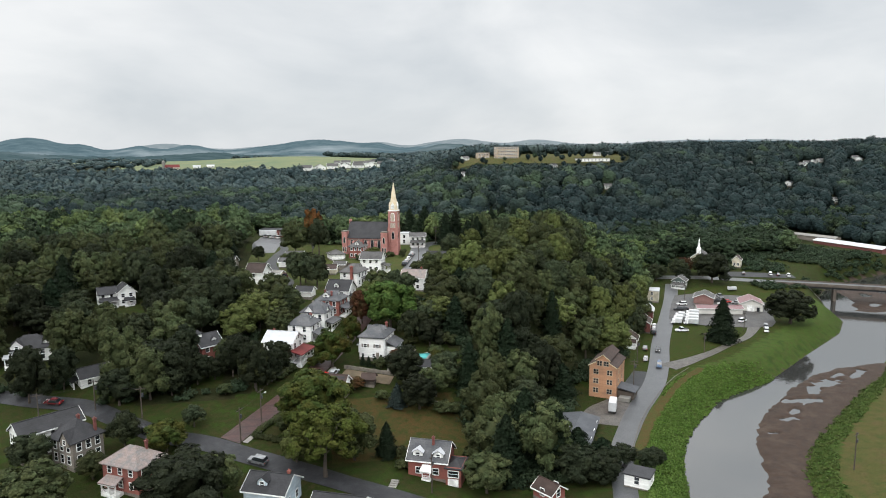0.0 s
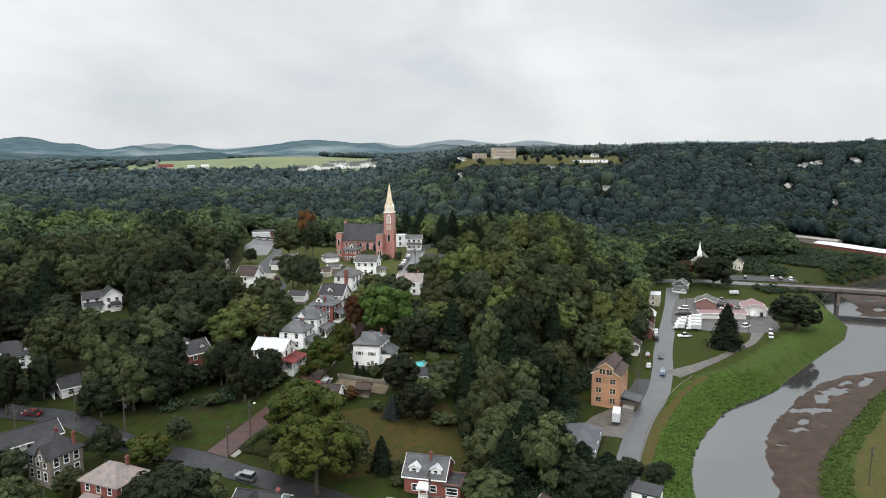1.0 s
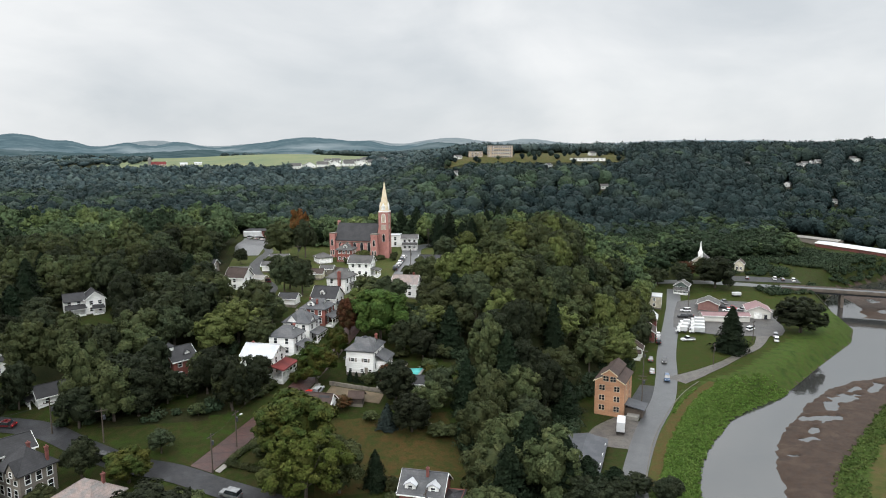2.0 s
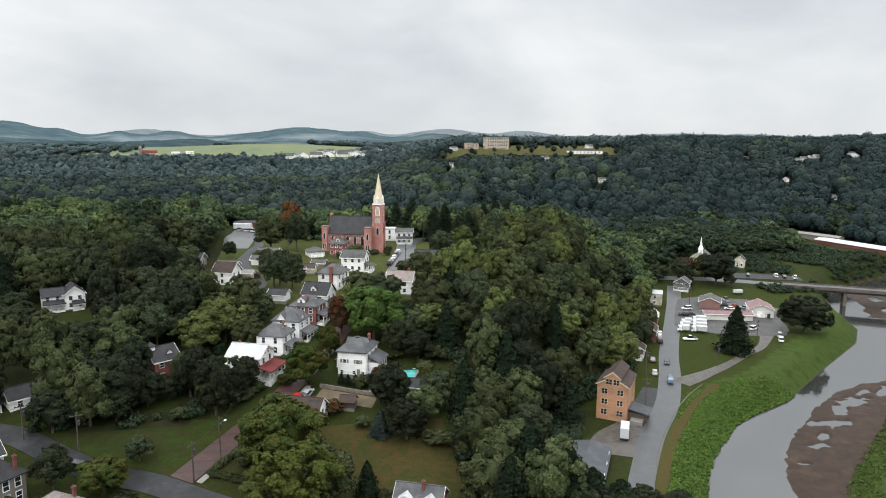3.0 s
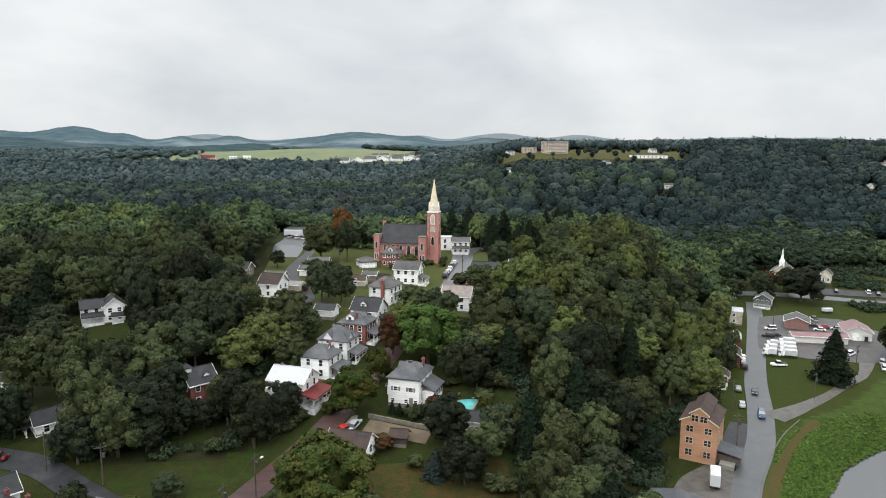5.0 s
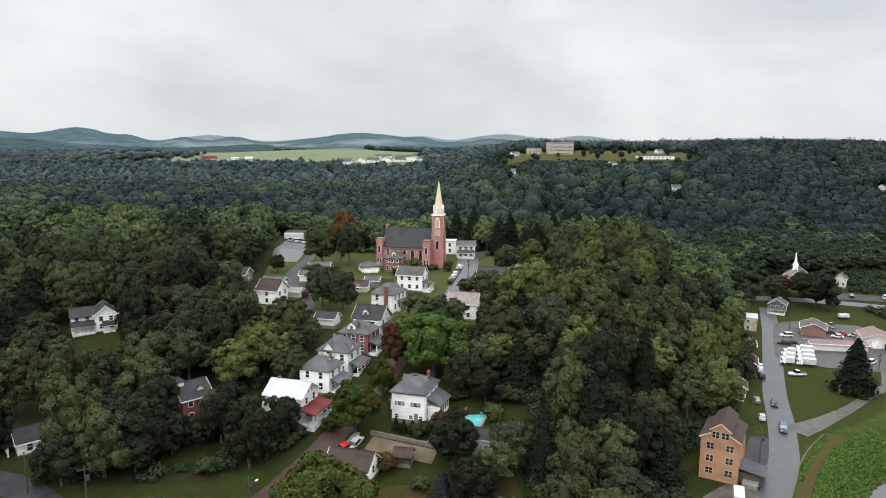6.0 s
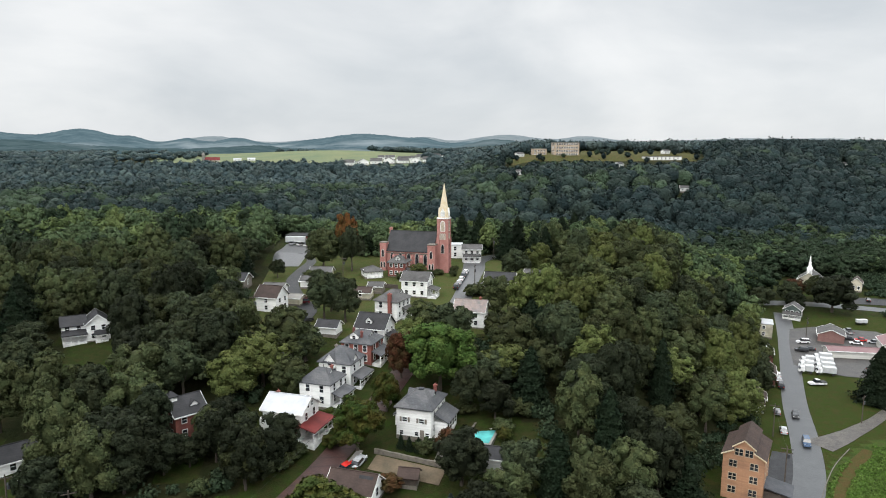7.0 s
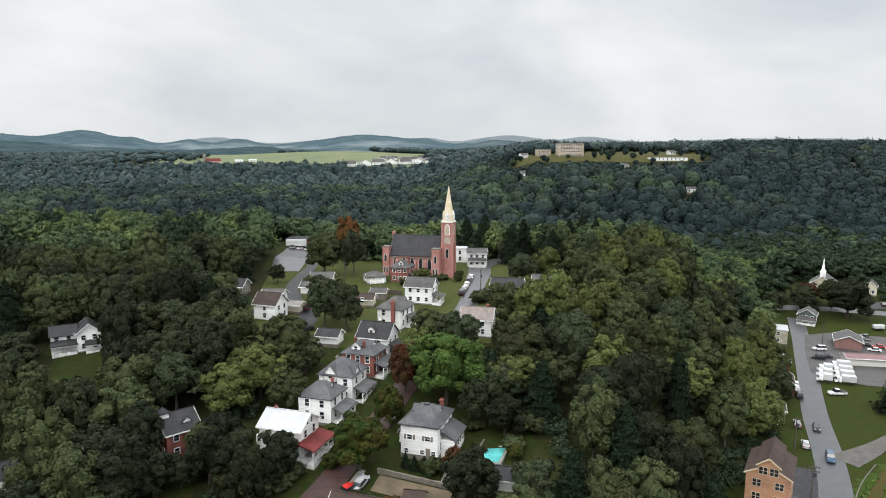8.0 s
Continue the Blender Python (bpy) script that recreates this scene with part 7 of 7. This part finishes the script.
def cabin(kind):
    x0, x1, top, W, belt = {"car": (-1.55, 0.95, 1.42, 0.84, 0.82), "suv": (-2.15, 1.05, 1.72, 0.88, 0.97), "pickup": (-0.55, 1.2, 1.75, 0.9, 0.97)}[kind]
    i, s = 0.16, 0.55
    base = [(x0, -W, belt), (x1, -W, belt), (x1, W, belt), (x0, W, belt)]
    up = [(x0 + (0.4 if kind == "car" else 0.15), -W + i, top), (x1 - s, -W + i, top), (x1 - s, W - i, top), (x0 + (0.4 if kind == "car" else 0.15), W - i, top)]
    return base, up, top


def vehicle(kind, color, x, y, turn, label, z=None, lift=0.16, group=""):
    z = gz(x, y) + lift if z is None else z
    e = 1.5
    dx, dy = math.cos(radians(turn)), math.sin(radians(turn))
    pitch = math.degrees(math.atan2(gz(x + dx * e, y + dy * e) - gz(x - dx * e, y - dy * e), 2 * e))
    roll_ = math.degrees(math.atan2(gz(x - dy, y + dx) - gz(x + dy, y - dx), 2))
    ob = thing({"car": "car", "suv": "car", "pickup": "pickup_truck"}[kind], pose(x, y, z, 0, 0, turn) @ pose(0, 0, 0, roll_, -pitch, 0), label, "car" if kind != "pickup" else "pickup truck", group)
    paint = car_paint(color, COLORS[color])
    part("body", body_mesh(kind, paint), paint, ob)
    base, up, top = cabin(kind)
    cb = prism_into(bmesh.new(), base, up)
    bmesh.ops.recalc_face_normals(cb, faces=cb.faces[:])
    part("glasshouse", cb, GLASS, ob, "dark car glass")
    rb = prism_into(bmesh.new(), [(p[0], p[1], top - 0.02) for p in up], [(p[0] * 0.98, p[1] * 0.92, top + 0.06) for p in up])
    bmesh.ops.recalc_face_normals(rb, faces=rb.faces[:])
    part("roof", rb, paint, ob)
    if kind == "pickup":
        part("bed", box(-2.6, -0.65, -0.88, 0.88, 0.9, 1.12), TYRE, ob)
    reach = 1.75 if kind == "pickup" else 1.4
    for wx in (-reach, reach):
        for wy in (-0.82, 0.82):
            shared("wheel", WHEEL, ob, pose(wx, wy, 0.33))
    nose, tail = (2.5, -2.7) if kind == "pickup" else (2.05, -2.27)
    for sy in (-1, 1):
        part("headlight", box(nose, nose + 0.13, min(sy * 0.45, sy * 0.75), max(sy * 0.45, sy * 0.75), 0.62, 0.76), WHITE_PAINT, ob)
        part("tail_light", box(tail, tail + 0.16, min(sy * 0.5, sy * 0.8), max(sy * 0.5, sy * 0.8), 0.62, 0.8), car_paint("red", COLORS["red"]), ob)
    return ob


def box_truck(x, y, turn, label, length=6.0, cab=True, color="white", high=2.6, group="parked trucks"):
    ob = thing("box_truck" if cab else "trailer", pose(x, y, gz(x, y) + 0.2, 0, 0, turn), label, "truck" if cab else "trailer", group)
    paint = car_paint(color, COLORS[color])
    part("cargo_box", box(-length / 2, length / 2, -1.05, 1.05, 0.75, 0.75 + high, 0.06), TRUCK_PANEL, ob)
    if cab:
        part("rear_door", box(-length / 2 - 0.05, -length / 2 - 0.004, -0.9, 0.9, 0.85, 0.55 + high), METAL_GREY, ob)
    part("chassis", box(-length / 2, length / 2 + (1.6 if cab else 0.8), -0.5, 0.5, 0.45, 0.745), TYRE, ob)
    if cab:
        cbm = prism_into(bmesh.new(), [(length / 2 + 0.1, -1.0, 0.5), (length / 2 + 1.9, -1.0, 0.5), (length / 2 + 1.9, 1.0, 0.5), (length / 2 + 0.1, 1.0, 0.5)], [(length / 2 + 0.1, -0.9, 2.1), (length / 2 + 1.1, -0.9, 2.1), (length / 2 + 1.1, 0.9, 2.1), (length / 2 + 0.1, 0.9, 2.1)])
        bmesh.ops.recalc_face_normals(cbm, faces=cbm.faces[:])
        part("cab", cbm, paint, ob)
        part("windscreen", box(length / 2 + 1.2, length / 2 + 1.6, -0.85, 0.85, 1.3, 1.75), GLASS, ob)
    for wx in (-length / 2 + 0.9, length / 2 + (1.0 if cab else -0.9)):
        for wy in (-0.9, 0.9):
            shared("wheel", WHEEL, ob, pose(wx, wy, 0.33) @ Matrix.Scale(1.2, 4))
    return ob


# on the river road
vehicle("car", "black", 121.0, 234.2, 240, "dark car driving on the wet river road")
vehicle("suv", "blue", 112.5, 217.0, 242, "dark blue car on the wet river road")
vehicle("car", "grey", 117.2, 236.8, 62, "grey car parked on the road's grass edge")
vehicle("car", "silver", 111.3, 224.6, 62, "silver car parked on the road's grass edge")
vehicle("suv", "black", 131.0, 256.5, 60, "black car parked by the red barn")
vehicle("car", "silver", 133.2, 261.0, 60, "silver car parked by the red barn")
vehicle("car", "white", 135.6, 265.4, 60, "white car parked by the red barn")
vehicle("pickup", "white", 143.6, 257.2, 175, "white pickup parked at the lawn's corner")
# among the sheds
for k, (x, y) in enumerate(((154.4, 276.7), (151.0, 272.1), (147.9, 267.6), (161.7, 279.0), (158.7, 274.1), (156.0, 269.7), (153.3, 265.2))):
    box_truck(x, y, 154, "white box truck parked in a row", 2.6 if k < 3 else 4.0, high=1.9)
vehicle("suv", "black", 160.0, 289.5, 150, "black car parked before the brick shop")
vehicle("car", "black", 163.5, 290.5, 150, "dark car parked before the brick shop")
vehicle("suv", "white", 167.0, 299.0, 170, "white car parked beside the brick shop")
vehicle("suv", "white", 177.0, 250.0, 55, "white van parked on the river drive")
vehicle("suv", "silver", 180.6, 255.5, 55, "silver van parked on the river drive")
vehicle("pickup", "grey", 171.5, 268.0, 10, "grey pickup parked in the shed yard")
vehicle("suv", "white", 176.5, 265.5, 30, "white van parked in the shed yard")
vehicle("car", "red", 190.5, 299.0, 150, "small red car behind the workshop")
vehicle("car", "black", 187.0, 301.5, 150, "dark car behind the workshop")
vehicle("car", "white", 186.0, 295.5, 150, "white car behind the workshop")
vehicle("car", "silver", 193.5, 296.0, 150, "silver car behind the workshop")
for x, y in ((204.6, 318.4), (206.9, 318.3)):
    box_truck(x, y, 70, "small white trailer standing on the grass", 1.9, False, high=1.3, group="small trailers")
vehicle("pickup", "silver", 193.0, 309.0, 80, "pale pickup on the grass behind the shop")
for k, (x, y, c) in enumerate(((233, 349.5, "black"), (247, 345.5, "white"), (250.5, 343.5, "black"), (255, 341, "white"))):
    vehicle("suv" if k % 2 else "car", c, x, y, 60, "car in the far car park by the bridge", group="far car park", lift=0.24)
# upper town
for k, (c, kind) in enumerate((("black", "suv"), ("silver", "car"), ("white", "car"), ("grey", "suv"), ("white", "car"))):
    vehicle(kind, c, 33.6 + 1.55 * k, 289.5 + 5.2 * k, 73, "car parked at the kerb by the church", group="cars by the church")
vehicle("pickup", "black", -14.2, 256.0, 200, "black and white pickup on the back lane")
vehicle("suv", "maroon", -16.2, 274.5, 190, "dark red car beside the pale shed")
vehicle("car", "red", -0.6, 189.4, 42, "bright red car on the brick street's edge")
vehicle("car", "silver", 1.4, 190.8, 60, "pale grey car beside the red car")
# lower town
vehicle("suv", "black", -43.7, 169.4, 158, "black car parked on the wet cross street")
vehicle("suv", "grey", -16.0, 153.0, 150, "dark sports utility car at the junction")
vehicle("car", "maroon", -68.0, 185.4, 165, "dark red car parked at the street's end")
vehicle("suv", "blue", -50.5, 191.5, 10, "dark blue car in a drive behind the trees", lift=0.06)
for k, c in enumerate(("white", "white", "silver")):
    vehicle("suv", c, -23.5 - 3.2 * k, 379 + 0.5 * k, 80, "white vehicle in the upper car park", group="upper car park", lift=0.2)
box_truck(79.6, 181.6, 62, "white box trailer standing in the mill yard", 5.2, False, group="mill yard")
box_truck(-29.0, 387.5, 172, "long white trailer by the flat-roofed hall", 9.0, False, group="upper car park")


# ---- poles and wires ----
def pole(x, y, high, turn, label, lamp=False, arms=1):
    ob = thing("utility_pole", pose(x, y, gz(x, y), 0, 0, turn), label, "utility pole")
    bm = bmesh.new()
    bmesh.ops.create_cone(bm, cap_ends=True, segments=8, radius1=0.17, radius2=0.11, depth=high + 1, matrix=Matrix.Translation((0, 0, high / 2 - 0.5)))
    part("pole", bm, WOOD_DARK, ob)
    for k in range(arms):
        part("crossarm", box(-1.2, 1.2, -0.06, 0.06, high - 0.7 - 0.9 * k, high - 0.55 - 0.9 * k), WOOD_DARK, ob)
        for px in (-1.1, -0.5, 0.5, 1.1):
            part("insulator", box(px - 0.05, px + 0.05, -0.05, 0.05, high - 0.55 - 0.9 * k, high - 0.36 - 0.9 * k), GLASS, ob)
    bm = bmesh.new()
    bmesh.ops.create_cone(bm, cap_ends=True, segments=10, radius1=0.28, radius2=0.28, depth=0.9, matrix=Matrix.Translation((0.42, 0, high - 2.2)))
    part("transformer", bm, METAL_GREY, ob)
    if lamp:
        part("lamp_arm", box(0, 1.8, -0.04, 0.04, high - 1.6, high - 1.5), METAL_GREY, ob)
        part("lamp_head", box(1.6, 2.3, -0.14, 0.14, high - 1.68, high - 1.5), WHITE_PAINT, ob)
    return ob


POLES = [(92.6, 195.5, 10.5, -28, 2), (107.0, 222.5, 9, -28, 1), (-20.4, 161.6, 8.6, 60, 1), (-16.4, 170.2, 8.4, 60, 1), (-57.0, 181.0, 8, 20, 1), (123.4, 141.5, 9.5, 30, 1), (136.0, 228.0, 8, 30, 1), (168.5, 252.5, 8, 30, 1), (-26.5, 249.0, 10, 10, 1), (-1.0, 199.0, 9, 60, 1), (-4.5, 300.5, 9, 10, 1), (39.5, 288.0, 8.5, 70, 1), (55.0, 337.0, 9, 30, 1), (-19.5, 342.0, 8, 20, 1), (169.5, 301.0, 9.5, 30, 1), (20.0, 137.0, 8.5, 60, 1), (-68, 176, 8, 20, 1), (-45, 176, 8, 20, 1)]
for k, (x, y, high, turn, arms) in enumerate(POLES):
    pole(x, y, high, turn, "dark wooden utility pole with crossarm and transformer", arms=arms, lamp=(k in (3, 4)))


def wire(a, b, sag=0.8):
    cu = bpy.data.curves.new("wire", "CURVE")
    cu.dimensions, cu.bevel_depth, cu.bevel_resolution = "3D", 0.022, 0
    sp = cu.splines.new("POLY")
    sp.points.add(10)
    za, zb = gz(a[0], a[1]) + a[2] - 0.4, gz(b[0], b[1]) + b[2] - 0.4
    for k in range(11):
        t = k / 10
        sp.points[k].co = (a[0] + (b[0] - a[0]) * t, a[1] + (b[1] - a[1]) * t, za + (zb - za) * t - sag * 4 * t * (1 - t), 1)
    cu.materials.append(TYRE)
    return tagged(new("overhead_wire", cu), "thin black overhead wire between poles", "wire")


wire(POLES[0], POLES[1])
wire(POLES[2], POLES[3])
wire(POLES[3], POLES[9])
wire(POLES[4], POLES[17])
wire(POLES[16], POLES[4])

# ---- pool, garden walls, hedges, steps ----
pool = thing("swimming_pool", pose(27.0, 197.8, gz(27.0, 197.8) + 0.1, 0, 0, -24), "turquoise swimming pool with pale paved rim", "swimming pool")
rim = box(-2.4, 2.4, -4.2, 4.2, -1.5, 0.25)
part("rim", rim, CONCRETE, pool)
part("water", box(-1.85, 1.85, -3.6, 3.6, -1.0, 0.29), POOL, pool, "turquoise pool water")
part("pool_steps", box(-1.0, 1.0, 3.0, 3.7, 0.0, 0.42), WHITE_PAINT, pool)
part("retaining_wall", box(-3.1, -2.7, -4.6, 4.8, -2.2, 0.9), STONE, pool)


def long_wall(name, label, category, line, thick, z0, z1, material, bumps=0.0):
    c = catmull(line, 1.2)
    t = np.gradient(c, axis=0)
    t /= np.linalg.norm(t, axis=1)[:, None] + 1e-9
    s = np.stack([t[:, 1], -t[:, 0]], axis=1) * thick / 2
    g = ground_z(c[:, 0], c[:, 1])
    jig = rng.uniform(-bumps, bumps, (len(c), 2))
    verts, faces = [], []
    for i in range(len(c)):
        w = 1 + jig[i, 0]
        verts += [(*(c[i] - s[i] * w), g[i] + z0), (*(c[i] + s[i] * w), g[i] + z0), (*(c[i] + s[i] * w * 0.9), g[i] + z1 + jig[i, 1]), (*(c[i] - s[i] * w * 0.9), g[i] + z1 + jig[i, 1])]
    for i in range(len(c) - 1):
        a, b = i * 4, i * 4 + 4
        faces += [(a + k, a + (k + 1) % 4, b + (k + 1) % 4, b + k) for k in range(4)]
    faces += [(3, 2, 1, 0), (len(verts) - 4, len(verts) - 3, len(verts) - 2, len(verts) - 1)]
    return tagged(mesh_ob(name, verts, faces, material), label, category)


long_wall("retaining_wall", "low stone wall below the white house", "wall", [(4.5, 194.2), (9, 192.4), (14, 190.2), (18.5, 188.2)], 0.5, -1.0, 0.9, STONE, 0.1)
long_wall("retaining_wall", "low stone terrace wall on the meadow", "wall", [(24.5, 173.5), (27, 172.6), (30, 171.5)], 0.5, -0.6, 0.7, STONE, 0.1)
long_wall("retaining_wall", "stone wall on the slope below the farmhouse", "wall", [(-66, 213), (-61, 211), (-57.5, 209.5)], 0.5, -0.6, 0.8, STONE, 0.1)
long_wall("fence", "dark wooden garden fence", "fence", [(6.5, 293.5), (10.5, 292), (14, 290.5)], 0.15, -0.3, 1.4, WOOD_DARK)
steps = thing("garden_steps", pose(12.0, 139.4, gz(12, 139.4), 0, 0, -24), "concrete garden steps climbing the bank", "steps")
for k in range(8):
    part("step", box(-0.8, 0.8, -2.4 + 0.6 * k, -1.8 + 0.6 * k, -1.2, -0.6 + 0.17 * k), CONCRETE, steps)
steps = thing("garden_steps", pose(17.0, 191.4, gz(17, 191.4), 0, 0, -24), "concrete steps up to the white house", "steps")
for k in range(9):
    part("step", box(-0.7, 0.7, -2.6 + 0.55 * k, -2.05 + 0.55 * k, -1.2, -0.5 + 0.18 * k), CONCRETE, steps)
tarp = thing("tarpaulin", pose(-21.8, 190.8, gz(-21.8, 190.8) + 0.1), "blue tarpaulin heap under the trees", "tarpaulin")
part("sheet", box(-1.2, 1.2, -0.8, 0.8, -0.2, 0.9, 0.3), BLUE_TARP, tarp)


# ---- riverside growth ----
def growth(name, label, spots, radii, material, leaves=10, size=0.55, squash=0.8, core=0.72, category="plants", kind="stuff"):
    """Low leafy clumps: an uneven core hidden by lobed sprays of leaves."""
    n = len(spots)
    g = ground_z(spots[:, 0], spots[:, 1])
    mid = np.stack([spots[:, 0], spots[:, 1], g + radii * squash * 0.45], axis=1)
    rad = np.stack([radii, radii, radii * squash], axis=1)
    v = ICO_V[None] * rng.uniform(0.7, 1.2, (n, len(ICO_V), 1)) * rad[:, None, :] * core + mid[:, None, :]
    f = (ICO_F[None] + (np.arange(n) * len(ICO_V))[:, None, None]).reshape(-1, 3)
    pick = np.repeat(np.arange(n), leaves)
    o = rng.normal(0, 1, (len(pick), 3))
    o[:, 2] = np.abs(o[:, 2]) + 0.1
    o /= np.linalg.norm(o, axis=1)[:, None]
    lobe = (1 + 0.28 * np.sin(o[:, 0] * 5 + pick) * np.sin(o[:, 1] * 5 + pick * 1.7)) * rng.uniform(0.7, 1.2, len(pick))
    lv, lq = leaf_sprays(mid[pick] + o * rad[pick] * lobe[:, None], o, size, rng)
    ob = new(name, fill_mesh(name, np.vstack([v.reshape(-1, 3), lv]), f, lq + n * len(ICO_V), material))
    return tagged(ob, label, category, kind=kind)


p = scatter(40, 235, 105, 285, 0.72)
s = poly_sd(p[:, 0], p[:, 1], RIVER)
side = p[:, 0] < np.interp(p[:, 1], RIVER_MID_Y, RIVER_MID_X)
rd = line_dist(p[:, 0], p[:, 1], RIVER_ROAD)
path_d = line_dist(p[:, 0], p[:, 1], [(112, 216), (124, 222), (140, 231), (152, 240), (166, 251), (178, 262)])
verge_d = line_dist(p[:, 0], p[:, 1], [(71, 148.5), (77.9, 158.6), (84, 168.6), (92.6, 179.8), (102.8, 191.8), (113.4, 202.8), (126, 212.4)])
dense = np.where(p[:, 1] < 203, 1.0, np.clip(1.0 - (p[:, 1] - 203) / 14, 0.0, 1)) * (verge_d > 1.4)
bank = p[(s > 0.4) & (s < 13) & side & (rd > 4.2) & (path_d > 3.2) & (rng.uniform(0, 1, len(p)) < dense)]
growth("riverside_plants", "bright green leafy knotweed covering the river bank", bank, rng.uniform(0.36, 0.68, len(bank)), LEAF_KNOT, 34, 0.3, 0.6, 0.55)
p = scatter(60, 330, 105, 330, 1.15)
s = poly_sd(p[:, 0], p[:, 1], RIVER)
side = p[:, 0] > np.interp(p[:, 1], RIVER_MID_Y, RIVER_MID_X)
b2 = p[(s > 1.0) & (s < 9) & side & (rng.uniform(0, 1, len(p)) < 0.8)]
growth("riverside_plants", "green weeds along the far river bank", b2, rng.uniform(0.35, 0.75, len(b2)), LEAF_KNOT_DULL, 30, 0.32, 0.6, 0.55)
# brush between the valley road, bridge and factory
p = scatter(225, 420, 318, 430, 3.4)
s = poly_sd(p[:, 0], p[:, 1], RIVER)
n_ = np.array([noise.noise((a * 0.035, b * 0.035, 8.0)) for a, b in p])
far_free = np.min([np.hypot(p[:, 0] - a, p[:, 1] - b) - r for a, b, r in HOUSE_SPOTS], axis=0) > 3
lot_d = line_dist(p[:, 0], p[:, 1], [(215, 343), (240, 331), (262, 319), (352, 260)])
lot_e = line_dist(p[:, 0], p[:, 1], [(222, 352), (240, 347), (258, 340)])
b3 = p[(s > 1) & far_free & (lot_d > 8) & (lot_e > 9) & (n_ > -0.3)]
growth("valley_brush", "low green brush by the bridge and factory", b3, rng.uniform(1.4, 3.2, len(b3)), LEAF_WOOD_DEEP, 70, 0.75, 0.75, 0.6)
# rough growth at the foot of the bluff and wood edges
p = scatter(28, 165, 140, 345, 3.0)
d_e = poly_sd(p[:, 0], p[:, 1], WOOD_EAST)
b4 = p[(d_e > -5) & (d_e < 1.0) & (np.min([np.hypot(p[:, 0] - a, p[:, 1] - b) - r for a, b, r in HOUSE_SPOTS], axis=0) > 0) & (line_dist(p[:, 0], p[:, 1], RIVER_ROAD) > 7)]
growth("wood_edge_brush", "green undergrowth along the wood's edge", b4, rng.uniform(1.0, 2.4, len(b4)), LEAF_WOOD_DEEP, 110, 0.5, 0.9, 0.6)
p = scatter(-110, -15, 175, 300, 3.4)
d_w = poly_sd(p[:, 0], p[:, 1], WOOD_WEST)
b5 = p[(d_w > -6) & (d_w < 0.5) & (np.min([np.hypot(p[:, 0] - a, p[:, 1] - b) - r for a, b, r in HOUSE_SPOTS], axis=0) > 0) & (line_dist(p[:, 0], p[:, 1], BACK_LINE) > 5)]
growth("wood_edge_brush", "green undergrowth along the west wood's edge", b5, rng.uniform(0.9, 2.0, len(b5)), LEAF_WOOD_DEEP, 100, 0.5, 0.9, 0.6)
p = scatter(-66, 200, 338, 412, 3.6)
d_n = poly_sd(p[:, 0], p[:, 1], WOOD_NORTH)
b6 = p[(d_n > -6) & (d_n < 1.0) & (np.min([np.hypot(p[:, 0] - a, p[:, 1] - b) - r for a, b, r in HOUSE_SPOTS], axis=0) > 0) & (line_dist(p[:, 0], p[:, 1], UPPER_LINE) > 5)]
growth("wood_edge_brush", "green undergrowth along the north wood's edge", b6, rng.uniform(1.2, 2.6, len(b6)), LEAF_WOOD, 50, 0.6, 1.0, 0.6)

# ---- hedges ----
for label, line in (
    ("clipped dark green hedge beside the brick street", [(-17.6, 164.2), (-14.6, 168.2), (-11.6, 172.2)]),
    ("clipped dark green hedge along the garden", [(-17.2, 163.4), (-13.4, 161.6), (-9.6, 159.8)]),
    ("low hedge before the red car", [(-5.2, 183.4), (-3.2, 186.4), (-1.4, 188.6)]),
):
    c = catmull(line, 0.45)
    row = np.vstack([c + rng.uniform(-0.3, 0.3, c.shape), c + rng.uniform(-0.3, 0.3, c.shape)])
    growth("hedge", label, row, rng.uniform(0.55, 0.8, len(row)), LEAF, 60, 0.24, 1.1, 0.75, "hedge", "")
